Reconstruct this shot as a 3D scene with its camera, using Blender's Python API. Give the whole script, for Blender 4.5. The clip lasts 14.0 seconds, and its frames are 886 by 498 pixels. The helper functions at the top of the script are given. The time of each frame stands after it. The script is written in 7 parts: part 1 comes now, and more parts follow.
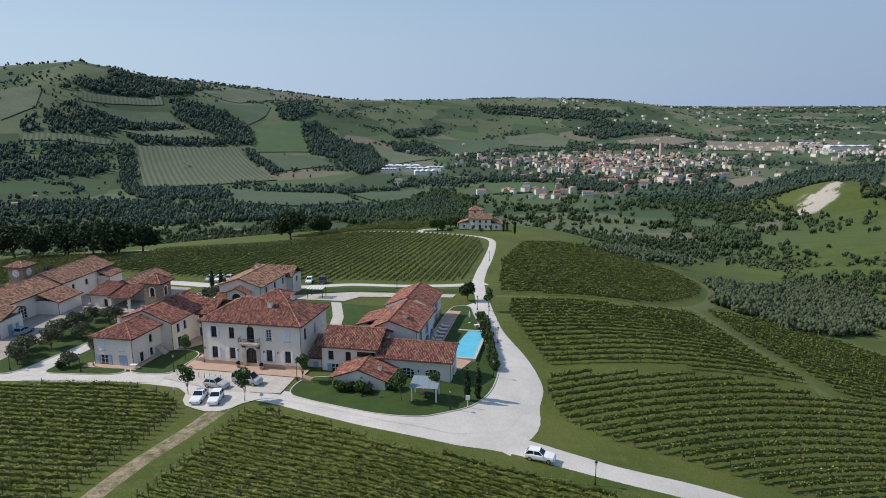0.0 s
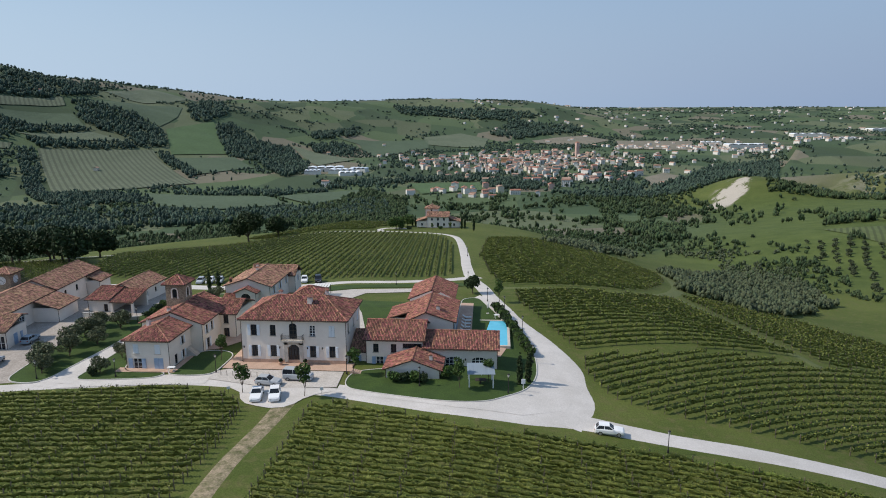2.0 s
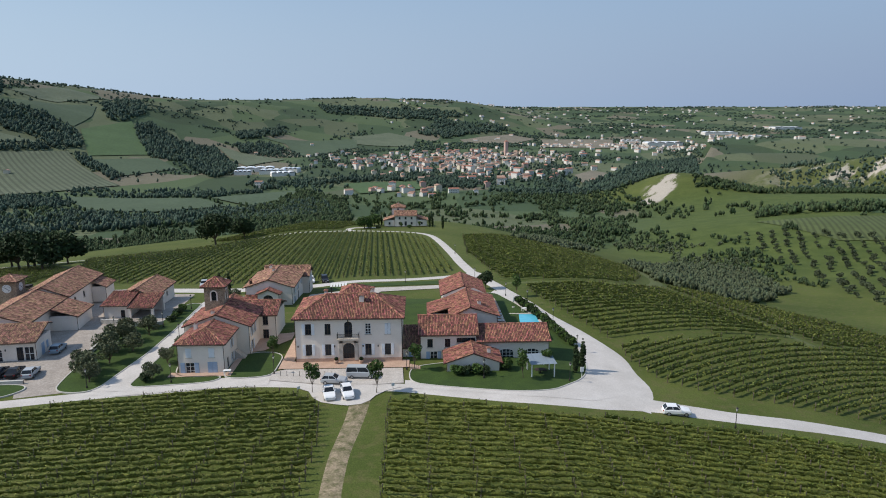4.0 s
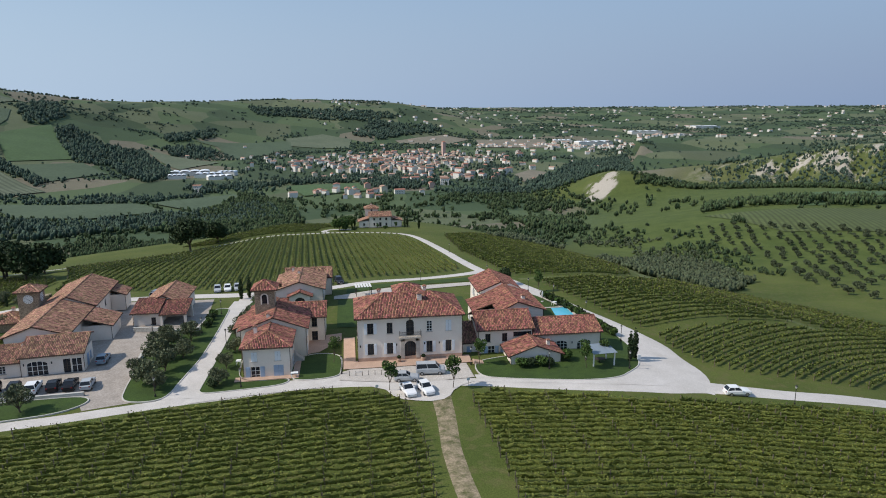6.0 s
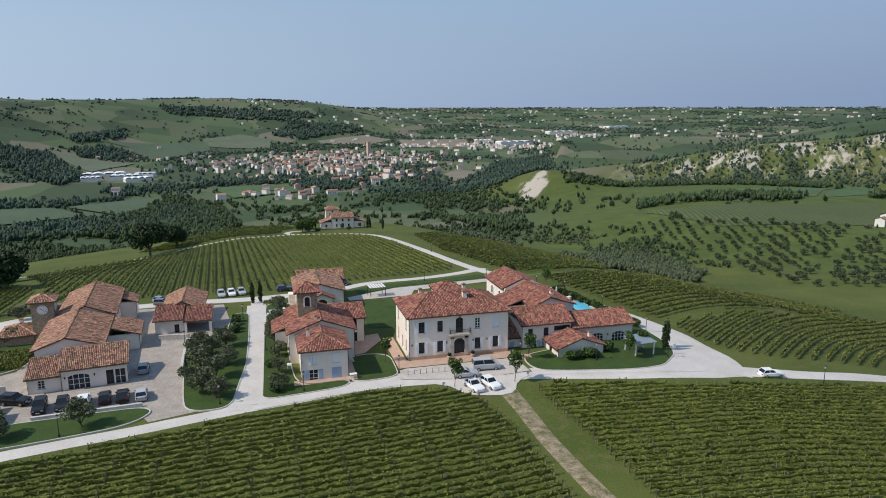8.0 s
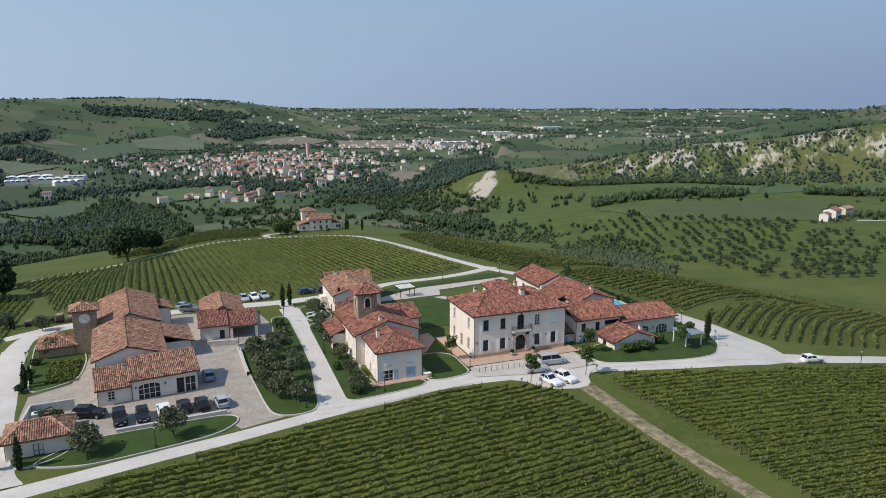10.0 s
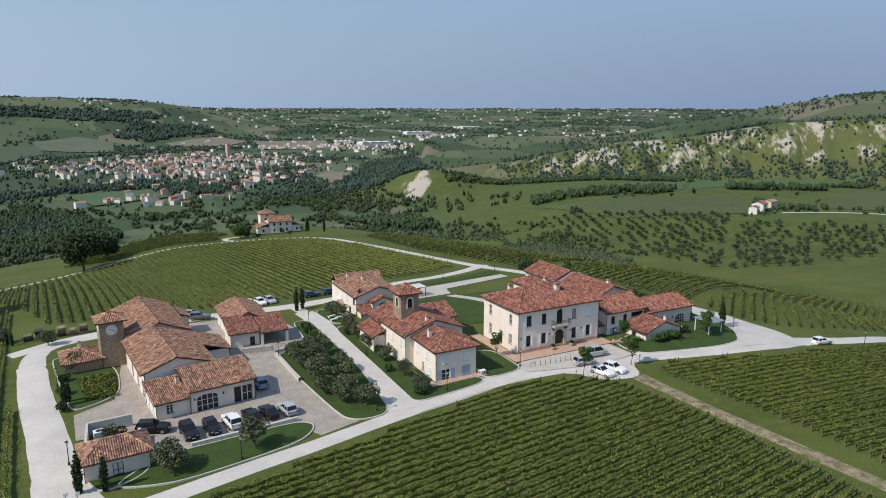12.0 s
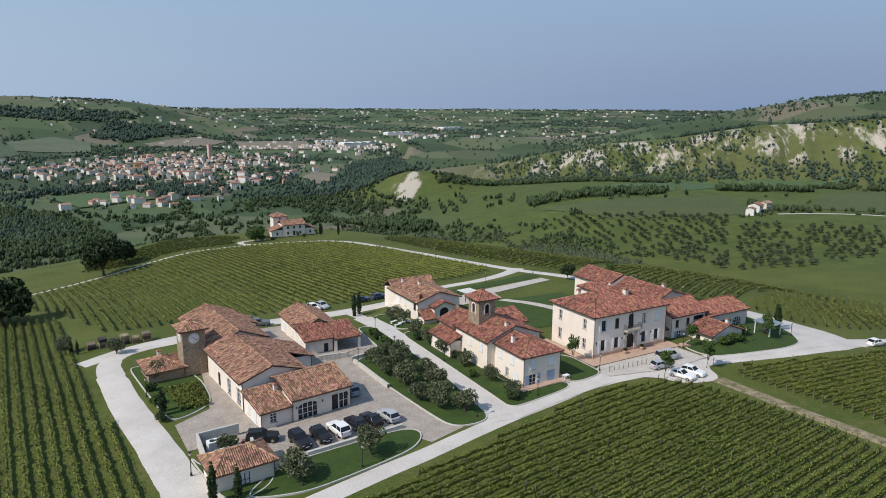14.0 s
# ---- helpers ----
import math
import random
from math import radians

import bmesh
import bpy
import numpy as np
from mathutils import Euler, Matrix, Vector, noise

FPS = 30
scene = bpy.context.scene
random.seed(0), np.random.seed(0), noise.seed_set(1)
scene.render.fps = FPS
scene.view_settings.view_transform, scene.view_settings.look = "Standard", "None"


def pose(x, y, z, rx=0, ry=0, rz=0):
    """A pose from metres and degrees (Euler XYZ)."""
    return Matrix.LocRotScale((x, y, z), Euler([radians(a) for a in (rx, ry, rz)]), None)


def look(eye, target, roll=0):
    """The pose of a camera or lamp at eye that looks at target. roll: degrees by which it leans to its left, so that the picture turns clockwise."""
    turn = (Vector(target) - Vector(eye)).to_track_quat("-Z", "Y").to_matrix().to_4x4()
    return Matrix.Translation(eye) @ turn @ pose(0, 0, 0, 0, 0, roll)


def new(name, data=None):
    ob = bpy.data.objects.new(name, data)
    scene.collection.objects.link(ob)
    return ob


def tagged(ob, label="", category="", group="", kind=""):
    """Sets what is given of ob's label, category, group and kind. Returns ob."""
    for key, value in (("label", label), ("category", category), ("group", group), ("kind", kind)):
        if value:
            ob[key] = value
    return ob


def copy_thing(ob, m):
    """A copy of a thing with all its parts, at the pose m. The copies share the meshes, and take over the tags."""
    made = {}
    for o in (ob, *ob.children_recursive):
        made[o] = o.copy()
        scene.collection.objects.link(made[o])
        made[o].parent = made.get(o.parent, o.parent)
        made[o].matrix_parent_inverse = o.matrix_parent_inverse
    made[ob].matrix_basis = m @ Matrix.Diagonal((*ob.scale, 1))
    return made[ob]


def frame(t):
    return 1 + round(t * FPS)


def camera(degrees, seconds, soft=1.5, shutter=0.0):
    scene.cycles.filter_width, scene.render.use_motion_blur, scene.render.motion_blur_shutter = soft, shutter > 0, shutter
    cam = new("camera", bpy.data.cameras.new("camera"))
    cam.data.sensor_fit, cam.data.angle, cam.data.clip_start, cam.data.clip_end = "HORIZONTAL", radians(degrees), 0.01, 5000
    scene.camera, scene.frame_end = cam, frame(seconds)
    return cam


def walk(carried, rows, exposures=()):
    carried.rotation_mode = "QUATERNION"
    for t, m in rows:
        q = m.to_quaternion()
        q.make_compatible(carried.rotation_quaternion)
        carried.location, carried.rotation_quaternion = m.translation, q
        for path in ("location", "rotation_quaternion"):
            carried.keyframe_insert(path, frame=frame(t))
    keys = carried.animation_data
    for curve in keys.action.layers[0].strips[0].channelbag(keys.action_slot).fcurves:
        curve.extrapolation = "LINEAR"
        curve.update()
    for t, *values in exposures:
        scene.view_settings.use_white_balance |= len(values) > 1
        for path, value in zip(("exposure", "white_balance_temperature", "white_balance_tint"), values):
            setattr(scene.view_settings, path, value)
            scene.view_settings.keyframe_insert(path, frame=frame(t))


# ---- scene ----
cam = camera(66.4, 14.0, soft=1.0)
PATH = [
    (0, (64.699, -102.112, 44.123), (64.296, -100.197, 43.708), -0.3),
    (0.5, (59.792, -104.402, 44.094), (59.462, -102.474, 43.679), -0.2),
    (1, (54.392, -106.291, 43.983), (54.123, -104.353, 43.568), -0.2),
    (1.5, (49.219, -107.678, 43.662), (49.006, -105.732, 43.248), -0.4),
    (2, (43.809, -108.737, 43.363), (43.653, -106.786, 42.95), -0.3),
    (2.5, (38.362, -109.975, 43.348), (38.263, -108.021, 42.934), -0.3),
    (3, (32.799, -110.895, 43.389), (32.758, -108.939, 42.974), -0.3),
    (5.5, (4.862, -112.713, 43.553), (5.083, -110.769, 43.138), -0.3),
    (6, (-0.735, -112.603, 43.461), (-0.464, -110.666, 43.047), -0.4),
    (6.5, (-6.554, -112.367, 43.606), (-6.227, -110.438, 43.19), -0.1),
    (7, (-12.057, -111.675, 43.632), (-11.669, -109.757, 43.217), -0.2),
    (7.5, (-17.721, -110.928, 43.733), (-17.274, -109.023, 43.318), -0.1),
    (8, (-23.536, -110.198, 43.779), (-23.028, -108.309, 43.364), -0.1),
    (10.5, (-50.809, -102.646, 43.809), (-50.053, -100.841, 43.396), 0.1),
    (11, (-55.754, -100.481, 43.649), (-54.928, -98.707, 43.236), 0.1),
    (11.5, (-60.953, -98.266, 43.649), (-60.077, -96.516, 43.237), 0.1),
    (12, (-66.198, -96.145, 43.699), (-65.284, -94.415, 43.286), 0.1),
    (12.5, (-71.32, -93.872, 43.764), (-70.369, -92.161, 43.352), 0.2),
    (13, (-76.31, -91.473, 43.928), (-75.336, -89.776, 43.514), 0.1),
    (13.5, (-80.459, -89.499, 44.129), (-79.486, -87.801, 43.716), 0.1),
    (14, (-82.571, -88.181, 44.954), (-81.596, -86.484, 44.542), 0.3),
]
walk(cam, [(t, look(eye, target, roll)) for t, eye, target, roll in PATH])

# ---- world, sun, exposure ----
SUN_DIR = Vector((-1.0, -0.12, 0.98)).normalized()
world = bpy.data.worlds.new("world")
scene.world = world
world.use_nodes = True
wn = world.node_tree
sky = wn.nodes.new("ShaderNodeTexSky")
sky.sky_type = "NISHITA"
sky.sun_disc = False
sky.sun_elevation = math.asin(SUN_DIR.z)
sky.sun_rotation = math.atan2(SUN_DIR.x, SUN_DIR.y)
sky.altitude = 200
sky.air_density = 1.3
sky.dust_density = 1.0
sky.ozone_density = 3.0
wn.nodes["Background"].inputs["Strength"].default_value = 0.112
haze = wn.nodes.new("ShaderNodeMix")
haze.data_type = "RGBA"
haze.inputs["Factor"].default_value = 0.5
haze.inputs["B"].default_value = (2.6, 4.0, 6.3, 1)
wn.links.new(sky.outputs["Color"], haze.inputs["A"])
# blue-grey summer haze low over the horizon
way_up = wn.nodes.new("ShaderNodeTexCoord")
split = wn.nodes.new("ShaderNodeSeparateXYZ")
wn.links.new(way_up.outputs["Generated"], split.inputs["Vector"])
band = wn.nodes.new("ShaderNodeMapRange")
band.interpolation_type = "SMOOTHSTEP"
band.inputs["From Min"].default_value = 0.32
band.inputs["From Max"].default_value = 0.0
wn.links.new(split.outputs["Z"], band.inputs["Value"])
band.inputs["To Max"].default_value = 0.9
# the haze is brighter on the sun's side of the sky
side = wn.nodes.new("ShaderNodeMapRange")
side.inputs["From Min"].default_value = -0.75
side.inputs["From Max"].default_value = 0.80
wn.links.new(split.outputs["X"], side.inputs["Value"])
low_air = wn.nodes.new("ShaderNodeMix")
low_air.data_type = "RGBA"
low_air.inputs["A"].default_value = (4.5, 5.8, 7.3, 1)
low_air.inputs["B"].default_value = (2.0, 2.75, 4.35, 1)
wn.links.new(side.outputs["Result"], low_air.inputs["Factor"])
veil = wn.nodes.new("ShaderNodeMix")
veil.data_type = "RGBA"
wn.links.new(band.outputs["Result"], veil.inputs["Factor"])
wn.links.new(haze.outputs["Result"], veil.inputs["A"])
wn.links.new(low_air.outputs["Result"], veil.inputs["B"])
wn.links.new(veil.outputs["Result"], wn.nodes["Background"].inputs["Color"])
sun_data = bpy.data.lights.new("sun", "SUN")
sun_data.energy = 3.85
sun_data.angle = radians(0.6)
sun_data.color = (1.0, 0.93, 0.83)
sun = new("sun", sun_data)
sun.matrix_world = look(SUN_DIR * 200, (0, 0, 0))
scene.view_settings.exposure = 0.0


# ---- materials ----
def lk(nt, a, b):
    nt.links.new(a, b)


def material(name, col, rough=0.8, col2=None, scale=1.0, fine=0.0, bump=0.0, bump_scale=20.0, metal=0.0, rand=0.0, coords="Object"):
    """Two-scale noise between col and col2, a fine grain, and a bump."""
    m = bpy.data.materials.new(name)
    m.use_nodes = True
    nt = m.node_tree
    b = nt.nodes["Principled BSDF"]
    b.inputs["Roughness"].default_value = rough
    b.inputs["Metallic"].default_value = metal
    b.inputs["Specular IOR Level"].default_value = 0.35
    tc = nt.nodes.new("ShaderNodeTexCoord")
    col2 = col2 or tuple(c * 0.8 for c in col)
    n1 = nt.nodes.new("ShaderNodeTexNoise")
    n1.inputs["Scale"].default_value = scale
    n1.inputs["Detail"].default_value = 6
    n1.inputs["Roughness"].default_value = 0.65
    lk(nt, tc.outputs[coords], n1.inputs["Vector"])
    ramp = nt.nodes.new("ShaderNodeMapRange")
    ramp.inputs["From Min"].default_value = 0.32
    ramp.inputs["From Max"].default_value = 0.68
    lk(nt, n1.outputs["Fac"], ramp.inputs["Value"])
    mix = nt.nodes.new("ShaderNodeMix")
    mix.data_type = "RGBA"
    mix.inputs["A"].default_value = (*col, 1)
    mix.inputs["B"].default_value = (*col2, 1)
    lk(nt, ramp.outputs["Result"], mix.inputs["Factor"])
    out = mix.outputs["Result"]
    if fine > 0:
        n2 = nt.nodes.new("ShaderNodeTexNoise")
        n2.inputs["Scale"].default_value = bump_scale
        n2.inputs["Detail"].default_value = 4
        lk(nt, tc.outputs[coords], n2.inputs["Vector"])
        hs = nt.nodes.new("ShaderNodeHueSaturation")
        mr = nt.nodes.new("ShaderNodeMapRange")
        mr.inputs["From Min"].default_value = 0.3
        mr.inputs["From Max"].default_value = 0.7
        mr.inputs["To Min"].default_value = 1 - fine
        mr.inputs["To Max"].default_value = 1 + fine
        lk(nt, n2.outputs["Fac"], mr.inputs["Value"])
        lk(nt, mr.outputs["Result"], hs.inputs["Value"])
        lk(nt, out, hs.inputs["Color"])
        out = hs.outputs["Color"]
        if bump > 0:
            bp = nt.nodes.new("ShaderNodeBump")
            bp.inputs["Strength"].default_value = bump
            bp.inputs["Distance"].default_value = 0.05
            lk(nt, n2.outputs["Fac"], bp.inputs["Height"])
            lk(nt, bp.outputs["Normal"], b.inputs["Normal"])
    if rand > 0:
        geo = nt.nodes.new("ShaderNodeNewGeometry")
        hs = nt.nodes.new("ShaderNodeHueSaturation")
        mr = nt.nodes.new("ShaderNodeMapRange")
        mr.inputs["To Min"].default_value = 1 - rand
        mr.inputs["To Max"].default_value = 1 + rand
        lk(nt, geo.outputs["Random Per Island"], mr.inputs["Value"])
        lk(nt, mr.outputs["Result"], hs.inputs["Value"])
        mh = nt.nodes.new("ShaderNodeMapRange")
        mh.inputs["To Min"].default_value = 0.5 - rand * 0.05
        mh.inputs["To Max"].default_value = 0.5 + rand * 0.05
        mu = nt.nodes.new("ShaderNodeMath")
        mu.operation = "FRACT"
        m7 = nt.nodes.new("ShaderNodeMath")
        m7.operation = "MULTIPLY"
        m7.inputs[1].default_value = 7.31
        lk(nt, geo.outputs["Random Per Island"], m7.inputs[0])
        lk(nt, m7.outputs[0], mu.inputs[0])
        lk(nt, mu.outputs[0], mh.inputs["Value"])
        lk(nt, mh.outputs["Result"], hs.inputs["Hue"])
        lk(nt, out, hs.inputs["Color"])
        out = hs.outputs["Color"]
    lk(nt, out, b.inputs["Base Color"])
    return m


PLASTER = material("cream_plaster", (0.83, 0.745, 0.66), 0.9, (0.74, 0.655, 0.57), 0.35, 0.05, 0.15, 9)
PLASTER_B = material("warm_plaster", (0.83, 0.74, 0.635), 0.9, (0.75, 0.66, 0.55), 0.35, 0.05, 0.15, 9)
TILE = material("clay_tile", (0.36, 0.155, 0.108), 0.85, (0.19, 0.080, 0.060), 0.9, 0.3, 0.3, 14, rand=0.55)
TILE_OLD = material("weathered_clay_tile", (0.42, 0.235, 0.155), 0.9, (0.235, 0.13, 0.09), 0.9, 0.3, 0.3, 14, rand=0.55)
UNDER = material("roof_underlay", (0.20, 0.09, 0.06), 0.9, (0.15, 0.07, 0.05), 2.0)
EAVE = material("dark_eave_timber", (0.075, 0.045, 0.032), 0.7, (0.05, 0.03, 0.02), 3.0)
STONE = material("rubble_stone", (0.36, 0.28, 0.20), 0.95, (0.22, 0.165, 0.12), 1.6, 0.35, 0.8, 6)
STONE_PALE = material("pale_stone", (0.56, 0.51, 0.45), 0.85, (0.45, 0.40, 0.34), 1.5, 0.12, 0.2, 12)
GLASS = material("window_glass", (0.020, 0.024, 0.030), 0.08, (0.035, 0.04, 0.048), 0.8)
WOOD_DARK = material("dark_window_wood", (0.055, 0.04, 0.032), 0.6, (0.04, 0.03, 0.025), 4.0)
WHITE_PAINT = material("white_paint", (0.78, 0.78, 0.76), 0.55, (0.70, 0.70, 0.68), 2.0)
SHUTTER_GREY = material("pale_grey_shutter", (0.76, 0.79, 0.82), 0.6, (0.68, 0.71, 0.74), 3.0)
SHUTTER_BLUE = material("pale_blue_shutter", (0.34, 0.44, 0.58), 0.6, (0.28, 0.37, 0.50), 3.0)
IRON = material("dark_iron", (0.03, 0.03, 0.03), 0.5, (0.05, 0.045, 0.04), 8.0, metal=0.4)
GRAVEL = material("white_gravel_road", (0.60, 0.56, 0.52), 0.95, (0.49, 0.455, 0.415), 0.18, 0.10, 0.3, 5, coords="Object")
PAVING = material("stone_paving", (0.40, 0.35, 0.305), 0.9, (0.30, 0.26, 0.222), 0.5, 0.20, 0.3, 3.5)
TERRACOTTA = material("terracotta_paving", (0.52, 0.36, 0.27), 0.9, (0.42, 0.285, 0.21), 0.6, 0.12, 0.2, 5)
FORECOURT = material("pale_forecourt_stone", (0.53, 0.485, 0.44), 0.9, (0.42, 0.38, 0.335), 0.6, 0.18, 0.3, 3.5)
KERB = material("concrete_kerb", (0.56, 0.54, 0.50), 0.9, (0.46, 0.44, 0.40), 1.0, 0.1, 0.1, 8)
LAWN = material("mown_lawn", (0.046, 0.082, 0.013), 0.95, (0.030, 0.056, 0.010), 0.35, 0.25, 0.6, 6)
VINE = material("vine_leaves", (0.138, 0.160, 0.028), 0.7, (0.082, 0.104, 0.018), 0.25, 0.42, 0.4, 5, rand=0.5)
GROVE_LEAF = material("grove_leaves", (0.078, 0.098, 0.048), 0.8, (0.05, 0.066, 0.032), 0.6, 0.2, 0.0, 6, rand=0.35)
OLIVE_LEAF = material("olive_leaves", (0.112, 0.130, 0.064), 0.7, (0.072, 0.086, 0.042), 0.6, 0.2, 0.0, 6, rand=0.4)
LEAF = material("green_leaves", (0.065, 0.115, 0.022), 0.7, (0.04, 0.075, 0.014), 0.6, 0.2, 0.0, 6, rand=0.4)
DARK_LEAF = material("dark_leaves", (0.032, 0.055, 0.016), 0.8, (0.02, 0.037, 0.011), 0.6, 0.2, 0.0, 6, rand=0.4)
BARK = material("bark", (0.12, 0.09, 0.065), 0.9, (0.08, 0.06, 0.045), 3.0, 0.2, 0.5, 12)
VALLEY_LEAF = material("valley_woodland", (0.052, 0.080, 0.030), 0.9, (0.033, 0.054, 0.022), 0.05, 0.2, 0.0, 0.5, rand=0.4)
# far leaves bluer than the near ones: distance haze put into the colour
HAZY_LEAF = material("hazy_far_woodland", (0.055, 0.088, 0.058), 0.9, (0.036, 0.060, 0.044), 0.02, 0.2, 0.0, 0.3, rand=0.35)
POST = material("grey_vine_post", (0.20, 0.16, 0.12), 0.9, (0.14, 0.11, 0.08), 3.0)
WATER = material("pool_water", (0.10, 0.46, 0.62), 0.06, (0.13, 0.52, 0.68), 0.6)
DIRT = material("dry_earth", (0.36, 0.28, 0.19), 0.95, (0.082, 0.090, 0.028), 0.8, 0.3, 0.4, 4)


# ---- building blocks ----
def mesh_from(name, verts, faces, mats=(), smooth=False, fm=None):
    me = bpy.data.meshes.new(name)
    me.from_pydata(verts, [], faces)
    for m in mats:
        me.materials.append(m)
    if fm is not None:
        me.polygons.foreach_set("material_index", fm)
    if smooth:
        me.polygons.foreach_set("use_smooth", [True] * len(me.polygons))
    me.update()
    return me


class Geo:
    """Collects vertices and faces of one mesh."""

    def __init__(self):
        self.v, self.f = [], []

    def poly(self, pts):
        n = len(self.v)
        self.v.extend([tuple(p) for p in pts])
        self.f.append(tuple(range(n, n + len(pts))))

    def box(self, x0, y0, z0, x1, y1, z1, m=None):
        n = len(self.v)
        pts = [(x, y, z) for z in (z0, z1) for x, y in ((x0, y0), (x1, y0), (x1, y1), (x0, y1))]
        if m is not None:
            pts = [tuple(m @ Vector(p)) for p in pts]
        self.v.extend(pts)
        for q in ((3, 2, 1, 0), (4, 5, 6, 7), (0, 1, 5, 4), (1, 2, 6, 5), (2, 3, 7, 6), (3, 0, 4, 7)):
            self.f.append(tuple(n + i for i in q))

    def tube(self, a, b, r0, r1=None, k=8, cap=True):
        a, b = Vector(a), Vector(b)
        r1 = r0 if r1 is None else r1
        ax = (b - a).normalized()
        s = ax.orthogonal().normalized()
        t = ax.cross(s)
        n = len(self.v)
        for c, r in ((a, r0), (b, r1)):
            for i in range(k):
                w = 2 * math.pi * i / k
                self.v.append(tuple(c + (s * math.cos(w) + t * math.sin(w)) * r))
        for i in range(k):
            j = (i + 1) % k
            self.f.append((n + i, n + j, n + k + j, n + k + i))
        if cap:
            self.f.append(tuple(n + i for i in reversed(range(k))))
            self.f.append(tuple(n + k + i for i in range(k)))

    def lathe(self, prof, k=12, c=(0, 0, 0)):
        n = len(self.v)
        for r, z in prof:
            for i in range(k):
                w = 2 * math.pi * i / k
                self.v.append((c[0] + r * math.cos(w), c[1] + r * math.sin(w), c[2] + z))
        for j in range(len(prof) - 1):
            for i in range(k):
                i2 = (i + 1) % k
                self.f.append((n + j * k + i, n + j * k + i2, n + (j + 1) * k + i2, n + (j + 1) * k + i))

    def mesh(self, name, mats, smooth=False):
        return mesh_from(name, self.v, self.f, mats if isinstance(mats, (list, tuple)) else [mats], smooth)


def part(name, geo, mat, parent, label="", kind="", smooth=False):
    ob = new(name, geo.mesh(name, mat, smooth) if isinstance(geo, Geo) else geo)
    ob.parent = parent
    if label or kind:
        tagged(ob, label=label, kind=kind)
    return ob


def thing(name, m, label, category, group="", kind=""):
    e = new(name)
    e.empty_display_size = 0.5
    e.matrix_world = m
    return tagged(e, label, category, group, kind)


# ---- lie of the land ----
def ease(a, b, x):
    t = max(0.0, min(1.0, (x - a) / (b - a)))
    return t * t * (3 - 2 * t)


def near_height(x, y):
    z = -0.4 + 1.2 * ease(-14, -45, y)
    z -= 2.2 * ease(36, 64, x) * ease(60, 10, y)
    z -= 0.085 * max(0.0, y - 35)
    z -= 24 * ease(10, 150, x - (45 - 0.12 * max(y, 0)))
    z -= 0.07 * max(0.0, -75 - x)
    z -= 5.0 * ease(-30, -80, x) * ease(100, 190, y)
    return z


def far_height(x, y):
    d = math.hypot(x, y + 100)
    az = math.degrees(math.atan2(x, y + 100))
    low = -78.0
    if d > 1800:
        low = 44 - d * math.tan(radians(0.2 + 3.68 * (max(0.0, 4900 - d) / 3100) ** 1.6))
    near_l = np.interp(d, (250, 420, 700, 1000), (-30, -48, -72, -78))
    near_r = np.interp(d, (250, 350, 430, 700, 880, 1000), (-26, -30, -27, -36, -52, -62))
    right = ease(14, 40, az) * ease(130, 90, az)
    base = near_l * (1 - right) + near_r * right if d < 1000 else low
    if d >= 1000:
        base = low + (-62 + 78) * right * ease(1500, 1000, d)
    z = base
    # western hills, with the long crest that falls towards the plain
    if -100 < az < 14:
        crest = np.interp(az, (-100, -60, -45, -38, -33, -29, -25, -20, -16, -9, -2.5, 3, 9, 14), (1.5, 2.4, 2.7, 3.3, 2.3, 1.9, 1.3, 0.65, 0.45, 0.45, 0.6, 0.3, -0.4, -1.6))
        dc = np.interp(az, (-40, -22, -10, 10), (2100, 2500, 3100, 3600))
        foot = np.interp(az, (-45, -20, -8, 10), (1000, 1250, 1750, 2100))
        top = 44 + dc * math.tan(radians(float(crest)))
        k = ease(foot, dc, d) * 0.75 + 0.25 * max(0.0, min(1.0, (d - foot) / (dc - foot)))
        fall = 0.7 * ease(dc, dc + 1500, d)
        if k > 0:
            rough = noise.fractal(Vector((x / 420, y / 420, 3.1)), 0.9, 2.0, 4) * 26 * k * (1 - 0.85 * ease(0.75, 1.0, k))
            z = max(z, base + (top - base) * k * (1 - fall) + rough)
    # eroded clay ridge and the higher hill behind it
    if 24 < az < 140:
        crest = np.interp(az, (24, 30, 38, 45, 52, 60, 90, 140), (-5.6, -4.8, -3.3, -2.45, -1.3, -0.6, 0.5, 0.5))
        top = 44 + 1080 * math.tan(radians(float(crest)))
        k = ease(860, 1080, d)
        if k > 0:
            gully = abs(noise.noise(Vector((az * 1.1, d / 400, 0.7)))) * 26 * (k * (1 - k) * 4)
            z = max(z, base + (top - base) * k - gully - 50 * ease(1080, 1500, d))
        crest2 = np.interp(az, (40, 47, 52, 56, 62, 90, 140), (-2.6, -1.0, 0.0, 0.75, 1.35, 2.0, 2.0))
        top2 = 44 + 1950 * math.tan(radians(float(crest2)))
        k2 = ease(1250, 1950, d)
        if k2 > 0 and top2 > base:
            rough = noise.fractal(Vector((x / 350, y / 350, 1.1)), 0.9, 2.0, 4) * 18 * k2 * (1 - 0.8 * ease(0.8, 1.0, k2))
            z = max(z, base + (top2 - base) * k2 + rough - 60 * ease(1950, 3200, d))
    z += 30 * math.exp(-((x - 350) ** 2 + (y - 740) ** 2) / (2 * 50 ** 2))
    return z + noise.noise(Vector((x / 160, y / 160, 0))) * 3.0


def height(x, y):
    rho = math.hypot((x - 10) / 200, (y - 70) / 190)
    w = ease(0.95, 1.9, rho)
    if w <= 0:
        return near_height(x, y)
    f = far_height(x, y)
    return f if w >= 1 else near_height(x, y) * (1 - w) + f * w


